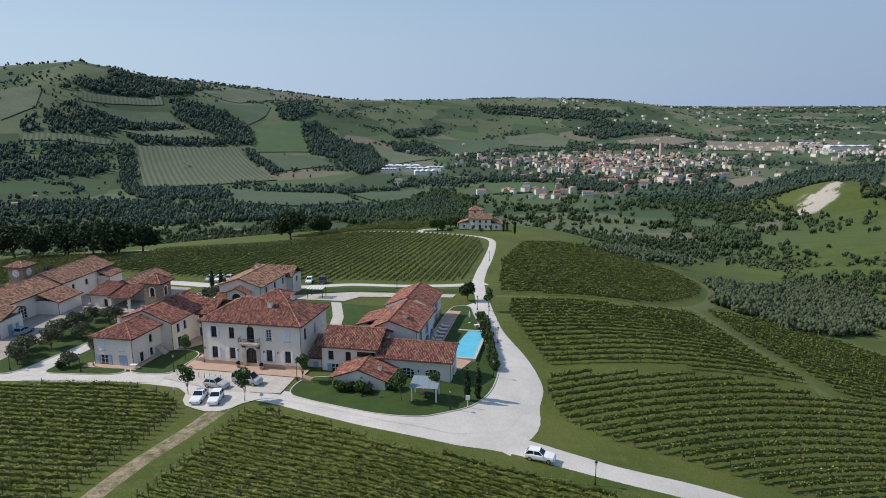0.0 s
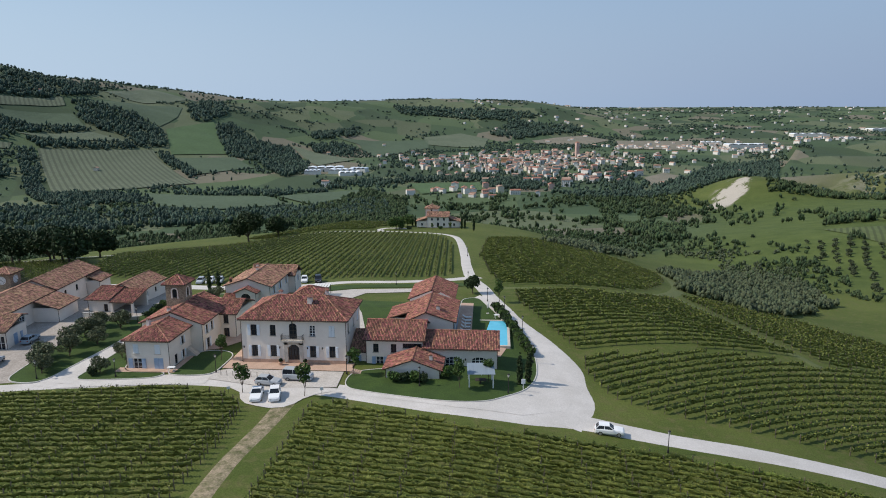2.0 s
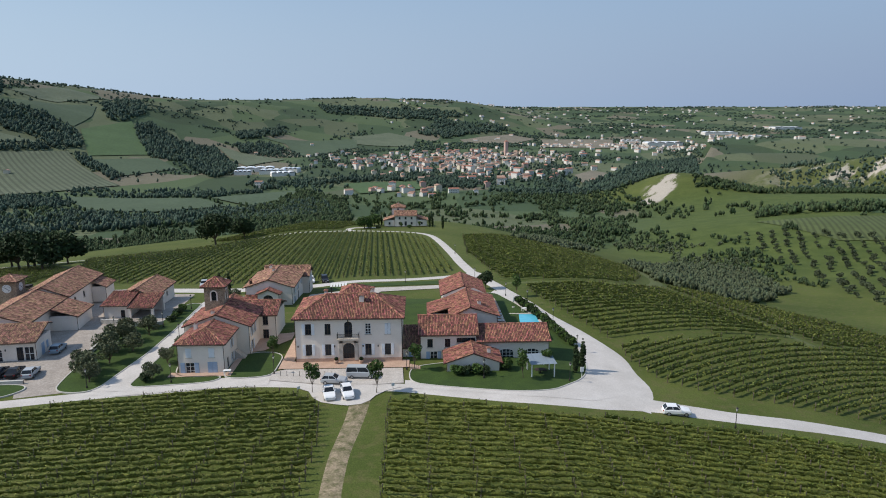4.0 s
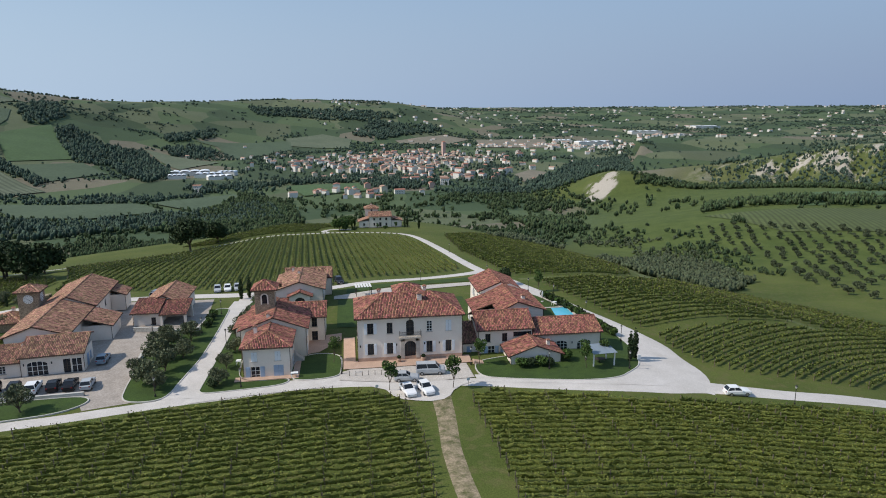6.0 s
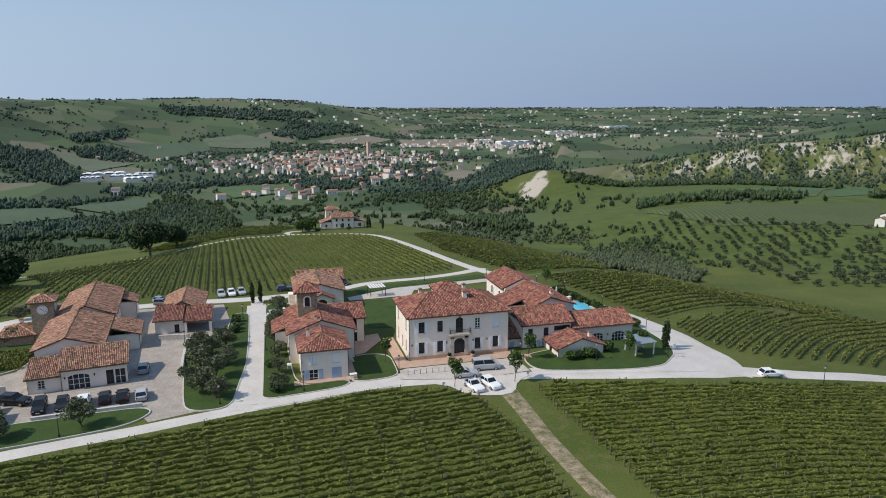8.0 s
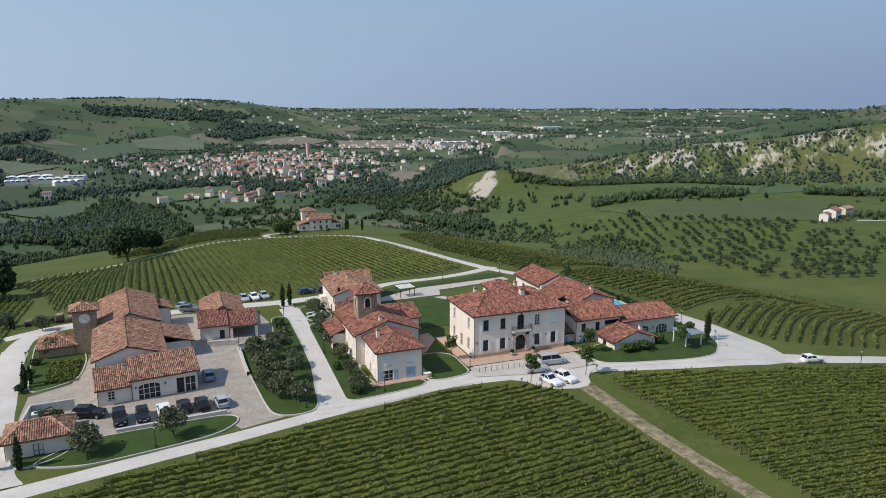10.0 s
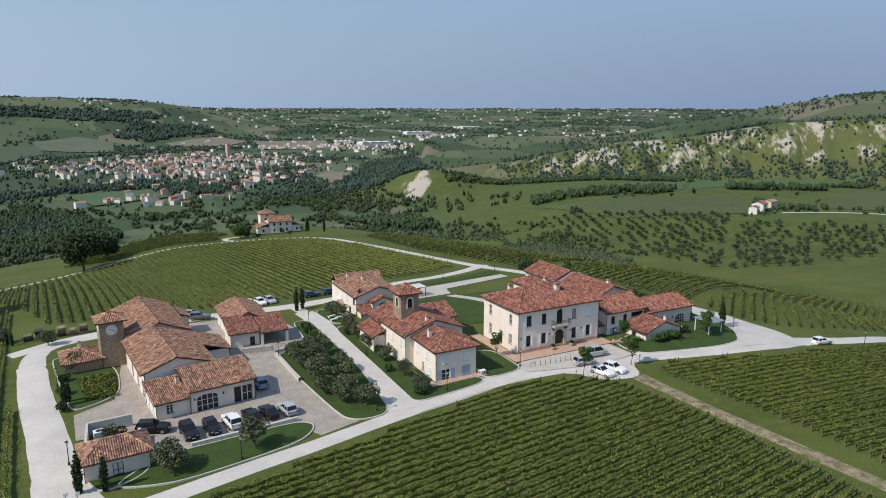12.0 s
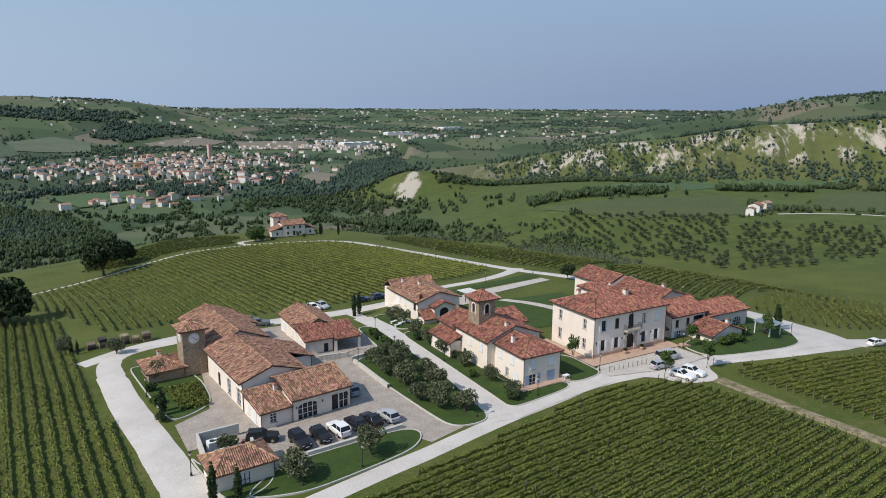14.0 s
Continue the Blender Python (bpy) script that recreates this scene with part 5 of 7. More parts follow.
vineyard("vine rows behind the hilltop road", FIELD_I, 40, 2.4, 1.0, 7, 0.16, "vine row on the slope behind the road", 9)
vineyard("vine rows of the upper east slope", FIELD_E, 66, 2.6, 0.9, 9, 0.15, "terraced vine row on the east slope", 5, 1.6)
vineyard("vine rows of the middle east slope", FIELD_F, 68, 2.4, 0.8, 9, 0.15, "terraced vine row on the east slope", 6, 2.0)
vineyard("vine rows of the lower east slope", FIELD_G, 57, 2.4, 0.7, 10, 0.14, "terraced vine row on the east slope", 7, 2.2)
vineyard("vine rows of the outer east slope", FIELD_H, 66, 2.5, 0.9, 9, 0.16, "terraced vine row on the east slope", 8, 1.5)


# trees
def crown_points(rng, blobs, n):
    """Points near the shells of a cluster of lobes."""
    w = np.array([b[3] ** 2 for b in blobs])
    pick = rng.choice(len(blobs), n, p=w / w.sum())
    B = np.array(blobs)[pick]
    d = rng.normal(size=(n, 3))
    d /= np.linalg.norm(d, axis=1)[:, None]
    r = B[:, 3] * (0.55 + 0.5 * rng.random(n) ** 0.6)
    return B[:, :3] + d * r[:, None] * np.array([1, 1, 0.85])


def make_tree(name, m, seed, h, crown_r, trunk_h, trunk_r, n, leaf, mat, label, category, group="", lobes=7, narrow=False):
    rng = np.random.default_rng(seed)
    top = thing(name, m, label, category, group)
    g = Geo()
    lean = rng.normal(size=2) * 0.12 * trunk_h * (0 if narrow else 1)
    fork = Vector((lean[0], lean[1], trunk_h))
    g.tube((0, 0, -0.3), tuple(fork * 0.5), trunk_r, trunk_r * 0.8, 7)
    g.tube(tuple(fork * 0.5), tuple(fork), trunk_r * 0.8, trunk_r * 0.6, 7)
    blobs = []
    if narrow:
        k = 9
        for i in range(k):
            t = i / (k - 1)
            r = crown_r * (math.sin(math.pi * min(0.98, 0.18 + 0.8 * t)) ** 0.7)
            blobs.append((rng.normal() * 0.06, rng.normal() * 0.06, trunk_h + (h - trunk_h) * t * 0.95, max(0.12, r)))
        g.tube(tuple(fork), (0, 0, h * 0.8), trunk_r * 0.6, 0.03, 6)
    else:
        for i in range(lobes):
            w = 2 * math.pi * i / lobes + rng.normal() * 0.4
            rr = crown_r * (0.35 + 0.35 * rng.random()) * (0 if i == 0 else 1)
            zz = trunk_h + (h - trunk_h) * (0.35 + 0.45 * rng.random() if i else 0.62)
            r = crown_r * (0.38 + 0.22 * rng.random()) * (1.25 if i == 0 else 1)
            c = (lean[0] + rr * math.cos(w), lean[1] + rr * math.sin(w), min(zz, h - r * 0.8))
            blobs.append((*c, r))
            g.tube(tuple(fork), c, trunk_r * 0.42, trunk_r * 0.1, 5)
    part("trunk", g, BARK, top)
    V, F = quads_at(crown_points(rng, blobs, n), leaf, rng)
    part("crown", fast_mesh("crown", V, F, [mat]), mat, top)
    return top


def on(x, y, rz=0, dz=0.0):
    return pose(x, y, height(x, y) + dz, 0, 0, rz)


def plant(kinds, spots, seed):
    """Copies of the kinds in turn at plan spots (x, y, scale)."""
    r = random.Random(seed)
    for i, (x, y, s) in enumerate(spots):
        if i < len(kinds) and kinds[i].get("free", True):
            kinds[i]["free"] = False
            kinds[i].matrix_basis = on(x, y, r.uniform(0, 360)) @ Matrix.Scale(s, 4)
            continue
        o = kinds[i % len(kinds)]
        c = copy_thing(o, Matrix())
        c.matrix_basis = on(x, y, r.uniform(0, 360)) @ Matrix.Scale(s * r.uniform(0.92, 1.08), 4)


OL = "grey-green olive tree with a gnarled trunk"
olives = [make_tree("olive_tree", pose(0, 0, 0), 20 + i, 3.4 + 0.3 * i, 1.95, 0.55, 0.15, 1600, 0.125, OLIVE_LEAF, OL, "olive tree", "olive trees in the beds", 8) for i in range(3)]
plant(olives, [(-36.4, 17, 1.0), (-35.4, 6.5, 1.15), (-31.4, 16, 1.0), (-34.2, -4.0, 1.1), (-31.0, 7.0, 1.05), (-32.6, 1.0, 1.0), (-32.2, -7.2, 1.0), (-36.6, 12, 1.0), (-34.2, 12.0, 1.0), (-33.0, 20, 0.9), (-36.3, -0.5, 0.95),
               (-49.7, -12.2, 1.05), (-60.0, -13.2, 1.1), (-22.5, -6.2, 0.8), (-22.4, 0.6, 0.85), (-22.2, 8.4, 0.85), (-22.6, 15.3, 0.85), (-22.5, 21.5, 0.9), (-22, 27.8, 0.9), (-21.5, 40.5, 0.9), (-20.8, 36, 0.8), (-70.8, 28.5, 0.9), (-75.5, 48.5, 0.9), (-66.5, -2.0, 0.7), (-84, 58, 1.0)], 5)
cyp = [make_tree("cypress", pose(0, 0, 0), 31 + i, 6.0, 0.55, 0.4, 0.12, 900, 0.15, DARK_LEAF, "slim dark green cypress", "cypress", "cypresses", narrow=True) for i in range(2)]
plant(cyp, [(47.9, -4.4, 0.95), (49.4, -3.0, 1.0), (-26.9, 48.6, 1.0), (-25.2, 50.0, 0.95), (-72.1, 13.5, 0.75), (-71.6, 15, 0.6), (-70.3, -13.8, 0.9), (-67.6, -14.6, 0.85), (26.8, 222, 1.1), (28.2, 224, 1.0), (33, 214, 1.15), (0.5, 236, 1.0), (2.0, 236, 1.0), (-82, 55, 0.5), (-83, 57, 0.5)], 6)
young = [make_tree("young_tree", pose(0, 0, 0), 41 + i, 5.6, 1.15, 1.3, 0.07, 900, 0.13, LEAF, "young leafy tree on a slender trunk", "tree", "young trees along the road", 10) for i in range(2)]
plant(young, [(4.6, -12.6, 1.0), (14.6, -13.2, 1.05), (-4.3, 0.6, 1.0), (20.6, -4.8, 0.95), (38.4, -8.4, 0.95), (42.8, -5.2, 0.8), (44.8, 43, 1.1), (21.5, 213, 0.7), (13, 213.5, 0.7)], 7)
dense = make_tree("round_tree", on(38.2, 52.5), 47, 4.6, 1.9, 1.0, 0.16, 1600, 0.2, DARK_LEAF, "dense dark green round tree beside the road", "tree", "", 8)
oak = make_tree("oak", on(-70, 190), 51, 14.5, 7.2, 2.8, 0.55, 5200, 0.42, DARK_LEAF, "large dark spreading oak at the field's edge", "tree", "", 13)
oak2 = make_tree("oak", on(-61, 206), 52, 10.0, 5.6, 1.8, 0.4, 3200, 0.42, DARK_LEAF, "broad dark oak at the field's edge", "tree", "", 10)
for i, (x, y, s) in enumerate(((-112, 118, 1.0), (-124, 112, 0.95), (-118, 132, 1.05), (-136, 124, 1.0), (-104, 128, 0.85), (-146, 110, 1.0), (-132, 142, 1.0), (-128, 100, 0.8), (-97, 99, 0.95), (-108, 106, 1.0))):
    c = copy_thing(oak if i % 2 else oak2, Matrix())
    c.matrix_basis = on(x, y, 77 * i) @ Matrix.Scale(s * (0.9 if i % 2 else 1.2), 4)
    tagged(c, "large dark broad-leaved tree in a dense group", "tree", "dark trees beyond the west vineyard")
bush = [make_tree("shrub", pose(0, 0, 0), 61 + i, 1.7, 1.15, 0.25, 0.06, 520, 0.15, (LEAF, DARK_LEAF)[i], "rounded green garden shrub", "shrub", "garden shrubs", 6) for i in range(2)]
plant(bush, [(27.4, -6.6, 1.0), (29.2, -6.5, 0.9), (31.0, -6.4, 1.0), (32.4, -6.6, 0.9), (36.2, -4.5, 1.2), (-23.2, -7.4, 0.9), (-24.0, 3.6, 0.8), (-21.8, 12, 0.9), (-22, 18, 0.8), (-23.4, 25, 0.9), (-72.6, 18, 0.8), (-72.4, 24, 0.8), (-65.8, -1, 0.9), (-72.5, 12, 0.8), (16.5, 216, 1.0), (1.5, 214, 1.0), (-3, 217, 1.6), (-30.0, 24.2, 0.8), (-30.0, 26.5, 0.9), (-30.2, 29, 0.9), (-30.2, 31.5, 0.9)], 8)
plant(bush, [(50.3 - i * 0.26 - max(0, i - 5) * 0.06, 9.5 + i * 1.25, 0.95) for i in range(0, 22)], 9)
hill_tree = make_tree("hill_tree", on(-5.5, 218), 71, 6.0, 4.2, 1.0, 0.25, 2200, 0.3, LEAF, "spreading green tree beside the hilltop house", "tree", "", 9)
c = copy_thing(hill_tree, Matrix())
c.matrix_basis = on(-1.5, 232, 60) @ Matrix.Scale(1.0, 4)

# olive grove across the valley and the grey-green thicket below the vines
grove = [make_tree("grove_olive", pose(0, 0, 0), 81 + i, 3.0, 1.7, 0.35, 0.12, 230, 0.27, GROVE_LEAF, "small olive tree in the valley grove", "olive tree", "valley olive grove", 5) for i in range(3)]
rg = random.Random(4)
GROVES = ([(232, 322), (320, 217), (194, 117), (206, 200), (217, 265)], [(300, 195), (362, 138), (284, 95), (236, 99), (196, 114)])
spots = []
for i in range(-30, 31):
    for j in range(-30, 31):
        x = 265 + i * 6.6 + j * 2.9 + rg.uniform(-1.3, 1.3)
        y = 190 - i * 2.9 + j * 6.6 + rg.uniform(-1.3, 1.3)
        if any(inside(x, y, q) for q in GROVES) and rg.random() < 0.82:
            spots.append((x, y, rg.uniform(0.7, 1.25)))
spots.sort(key=lambda q: math.hypot(q[0], q[1] + 100))
plant(grove, spots[:300], 10)


def ico():
    bm = bmesh.new()
    bmesh.ops.create_icosphere(bm, subdivisions=1, radius=1)
    V = np.array([v.co[:] for v in bm.verts])
    F = np.array([[v.index for v in f.verts] for f in bm.faces])
    bm.free()
    return V, F


ICO_V, ICO_F = ico()


def clump(rng, lobes, sprays):
    """One far tree: a few ragged lobes, with loose sprays of leaves round them. Triangles only."""
    V, F, C = [], [], []
    n = 0
    for i in range(lobes):
        c = np.array([rng.normal() * 0.36, rng.normal() * 0.36, 0.35 + rng.random() * 0.5]) if i else np.array([0, 0, 0.55])
        r = (0.27 + 0.15 * rng.random()) if lobes > 3 else (0.33 + 0.16 * rng.random())
        v = ICO_V * (r * (0.65 + 0.6 * rng.random((len(ICO_V), 1)))) * np.array([1, 1, 1.05]) + c
        F.append(ICO_F + n)
        V.append(v)
        n += len(v)
        C.append((*c, r * 1.12))
    if sprays:
        v, f = quads_at(crown_points(rng, C, sprays), 0.15 if lobes > 3 else 0.2, rng)
        V.append(v)
        F += [f[:, [0, 1, 2]] + n, f[:, [0, 2, 3]] + n]
    return np.concatenate(V), np.concatenate(F)


def woodland(name, spots, lobes, label, seed, mat=None, sprays=0):
    """Far woods as one mesh: a ragged clump for each (x, y, width, height)."""
    rng = np.random.default_rng(seed)
    kinds = [clump(rng, lobes, sprays) for _ in range(16)]
    VV, FF, n = [], [], 0
    for x, y, w, h in spots:
        v, f = kinds[rng.integers(16)]
        a = rng.random() * 6.28
        c, s = math.cos(a), math.sin(a)
        q = np.empty_like(v)
        q[:, 0] = (v[:, 0] * c - v[:, 1] * s) * w + x
        q[:, 1] = (v[:, 0] * s + v[:, 1] * c) * w + y
        q[:, 2] = v[:, 2] * h + height(x, y) - 0.08 * h
        VV.append(q)
        FF.append(f + n)
        n += len(v)
    me = fast_mesh(name, np.concatenate(VV), np.concatenate(FF), [mat or HAZY_LEAF])
    return tagged(new(name, me), label, "woodland", kind="stuff")


def polar(az, d):
    return d * math.sin(radians(az)), -100 + d * math.cos(radians(az))


# the valley's named woods, fields and hedges, in plan
WOODS = {
    "crest": [(-1173, 1525), (-1120, 1620), (-1060, 1740), (-961, 1573), (-971, 1472), (-1045, 1301), (-1075, 1207), (-1113, 1432)],
    "upper": [(-960, 1456), (-907, 1481), (-832, 1497), (-741, 1438), (-647, 1284), (-696, 1247), (-757, 1296), (-823, 1303), (-872, 1338)],
    "middle": [(-1011, 1037), (-991, 1080), (-1018, 1160), (-982, 1181), (-940, 1194), (-906, 1211), (-828, 1289), (-813, 1264), (-879, 1147), (-850, 1089), (-952, 976)],
    "lower": [(-919, 888), (-917, 936), (-814, 1039), (-732, 931), (-705, 835), (-760, 783), (-785, 745)],
    "row": [(-849, 1121), (-790, 1185), (-702, 1258), (-664, 1255), (-804, 1092)],
    "side": [(-820, 1057), (-804, 1086), (-604, 812), (-538, 709), (-625, 804)],
    "foot": [(-604, 804), (-531, 827), (-456, 796), (-411, 717), (-527, 698)],
    "slant": [(-652, 1238), (-624, 1232), (-485, 1068), (-486, 1027), (-591, 1147)],
    "great": [(-668, 1581), (-667, 1687), (-548, 1539), (-463, 1552), (-317, 1195), (-321, 1037), (-454, 1283), (-540, 1321)],
    "knoll": [(-839, 1790), (-824, 1984), (-721, 1822), (-695, 1638), (-732, 1595)],
    "copse": [(-483, 1805), (-437, 1964), (-402, 2092), (-369, 1921), (-451, 1720)],
    "copse_low": [(-441, 1632), (-391, 1738), (-334, 1699), (-314, 1541), (-398, 1531)],
    "ridge": [(-380, 2643), (-203, 2694), (86, 2695), (210, 2645), (127, 2504), (-14, 2448), (-185, 2507), (-309, 2472)],
    "spur": [(17, 2170), (111, 2518), (341, 2448), (355, 2391), (213, 2234), (102, 2083)],
    "river": [(-671, 627), (-531, 660), (-371, 660), (-264, 624), (-195, 663), (-115, 742), (-86, 699), (-69, 584), (-144, 530), (-271, 482), (-523, 477)],
    "belt": [(-245, 955), (-125, 1013), (20, 1102), (88, 1088), (140, 1021), (99, 860), (37, 858), (19, 1005), (-99, 971), (-213, 874)],
    "east": [(258, 1244), (321, 1215), (254, 986), (248, 827), (220, 874)],
    "gorge": [(302, 949), (481, 1277), (655, 1425), (430, 860), (344, 810), (302, 801), (256, 835)],
    "dell": [(161, 514), (208, 500), (179, 370), (158, 360), (151, 443)],
    "west_dell": [(-142, 862), (-74, 741), (-42, 536), (-60, 430), (-86, 440), (-123, 460), (-180, 520)],
    "hedge": [(298, 416), (430, 370), (395, 345), (272, 380)],
    "hedge_far": [(491, 363), (589, 321), (560, 305), (470, 345)],
}
FIELDS = {
    "vines": [(-802, 1089), (-660, 1241), (-592, 1145), (-445, 960), (-515, 881), (-609, 835)],
    "slope": [(-996, 1199), (-900, 1360), (-834, 1295), (-912, 1211)],
    "high": [(-1051, 1219), (-983, 1456), (-943, 1404), (-1006, 1213)],
    "strip": [(-953, 971), (-841, 1076), (-825, 1045), (-921, 941)],
    "strip_b": [(-878, 1136), (-803, 1270), (-718, 1257), (-830, 1167)],
    "west": [(-1132, 1123), (-1087, 1188), (-1024, 1093), (-1021, 1000)],
    "saddle": [(-940, 1473), (-824, 1739), (-766, 1583), (-752, 1460), (-834, 1502)],
    "top": [(-992, 1639), (-988, 1925), (-869, 1914), (-887, 1662)],
    "bright": [(-734, 1453), (-695, 1638), (-624, 1505), (-526, 1336), (-620, 1237)],
    "bright_b": [(-610, 1204), (-512, 1300), (-435, 1200), (-499, 1051)],
    "valley": [(-465, 828), (-264, 772), (-206, 694), (-277, 652), (-361, 671)],
    "valley_b": [(-249, 775), (-158, 865), (-108, 782), (-175, 689)],
    "tan": [(-477, 1597), (-282, 1463), (-328, 1283)],
    "long": [(-411, 1819), (-168, 1987), (-149, 1818), (-259, 1554), (-343, 1780)],
    "pale": [(-189, 2017), (-76, 2148), (16, 2077), (5, 1877), (-158, 1894)],
    "brown": [(154, 2088), (343, 2284), (419, 2189), (332, 2035), (168, 2024)],
    "sand": [(433, 2172), (684, 2190), (561, 1777), (384, 1862)],
    "quarry": [(294, 1066), (343, 1141), (372, 1060), (358, 990), (277, 940)],
    "green": [(-97, 956), (16, 984), (30, 857), (-60, 821)],
    "plateau": [(337, 418), (642, 546), (438, 367), (345, 350)],
    "plateau_b": [(642, 541), (778, 394), (702, 390), (438, 360)],
    "rows": [(256, 345), (454, 318), (342, 213), (260, 257)],
    "rows_b": [(518, 272), (770, 345), (432, 171), (414, 213)],
}


def field_material(name, col, col2, rows=0.0, turn=0.0):
    """A far crop: two greens in drifts, and planted rows of that spacing where asked."""
    m = material(name, col, 0.95, col2, 0.02, 0.18, 0.0, 0.25)
    if rows:
        nt = m.node_tree
        b = nt.nodes["Principled BSDF"]
        src = b.inputs["Base Color"].links[0].from_socket
        tc = nt.nodes.new("ShaderNodeTexCoord")
        mp = nt.nodes.new("ShaderNodeMapping")
        mp.inputs["Rotation"].default_value = (0, 0, radians(turn))
        lk(nt, tc.outputs["Object"], mp.inputs["Vector"])
        wv = nt.nodes.new("ShaderNodeTexWave")
        wv.inputs["Scale"].default_value = 0.314 / rows
        wv.inputs["Distortion"].default_value = 0.6
        lk(nt, mp.outputs["Vector"], wv.inputs["Vector"])
        mx = nt.nodes.new("ShaderNodeMix")
        mx.data_type = "RGBA"
        mx.inputs["B"].default_value = (*[c * 0.55 for c in col2], 1)
        mr = nt.nodes.new("ShaderNodeMapRange")
        mr.inputs["From Min"].default_value = 0.45
        mr.inputs["From Max"].default_value = 0.75
        mr.inputs["To Max"].default_value = 0.7
        lk(nt, wv.outputs["Fac"], mr.inputs["Value"])
        lk(nt, mr.outputs["Result"], mx.inputs["Factor"])
        lk(nt, src, mx.inputs["A"])
        lk(nt, mx.outputs["Result"], b.inputs["Base Color"])
    return m


# far vine, meadow and pale crops: distance haze mixed in, muted and bluer
CROP_VINE = field_material("hazy_vine_rows", (0.120, 0.140, 0.086), (0.096, 0.116, 0.068), 9.0, -38)
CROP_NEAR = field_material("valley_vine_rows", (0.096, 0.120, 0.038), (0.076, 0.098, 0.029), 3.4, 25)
CROP_MID = field_material("hazy_meadow", (0.076, 0.108, 0.059), (0.060, 0.088, 0.047))
CROP_PALE = field_material("hazy_pale_crop", (0.120, 0.140, 0.086), (0.092, 0.116, 0.068))
CROP_GREEN = field_material("far_green_crop", (0.072, 0.120, 0.045), (0.060, 0.100, 0.038))
CROP_TAN = field_material("far_stubble", (0.208, 0.180, 0.135), (0.160, 0.148, 0.104))
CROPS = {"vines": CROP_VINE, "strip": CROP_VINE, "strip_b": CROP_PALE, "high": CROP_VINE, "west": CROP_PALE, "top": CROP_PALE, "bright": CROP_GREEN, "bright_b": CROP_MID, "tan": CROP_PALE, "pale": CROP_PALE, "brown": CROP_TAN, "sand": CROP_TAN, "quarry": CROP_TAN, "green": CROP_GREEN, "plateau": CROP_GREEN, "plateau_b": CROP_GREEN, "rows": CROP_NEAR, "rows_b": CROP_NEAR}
CROP_WORDS = {"hazy_vine_rows": "pale green vineyard in rows on the far slope", "valley_vine_rows": "bright green vineyard in rows across the valley", "hazy_meadow": "smooth green meadow on the far slope", "hazy_pale_crop": "pale green crop field in the valley", "far_green_crop": "fresh green crop field in the valley", "far_stubble": "sandy brown ploughed field in the valley"}
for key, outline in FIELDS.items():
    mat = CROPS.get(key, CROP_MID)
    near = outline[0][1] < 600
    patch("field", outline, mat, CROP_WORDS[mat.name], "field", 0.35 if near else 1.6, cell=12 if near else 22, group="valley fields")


def bounds(poly):
    return min(p[0] for p in poly), min(p[1] for p in poly), max(p[0] for p in poly), max(p[1] for p in poly)


OPEN = [(bounds(p), p) for p in list(FIELDS.values()) + list(GROVES)]


def in_open(x, y):
    return any(b[0] < x < b[2] and b[1] < y < b[3] and inside(x, y, p) for b, p in OPEN)


rw = random.Random(12)
near_w, far_w = [], []
for key, outline in WOODS.items():
    x0, y0, x1, y1 = bounds(outline)
    d = math.hypot((x0 + x1) / 2, (y0 + y1) / 2 + 100)
    gap = max(4.6, d * 0.0046)
    for _ in range(int((x1 - x0) * (y1 - y0) / gap ** 2)):
        x, y = rw.uniform(x0, x1), rw.uniform(y0, y1)
        if not inside(x, y, outline):
            continue
        thin = 0.9 if key not in ("river", "belt", "middle", "lower") else (0.75 if noise.noise(Vector((x / 45, y / 45, 1.7))) > -0.15 else 0.22)
        if rw.random() > thin:
            continue
        k = gap / 5.2
        (near_w if d < 800 else far_w).append((x, y, rw.uniform(3.0, 5.2) * k, rw.uniform(5.0, 9.0) * min(k, 1.5)))
planted_near, planted_far = len(near_w), len(far_w)
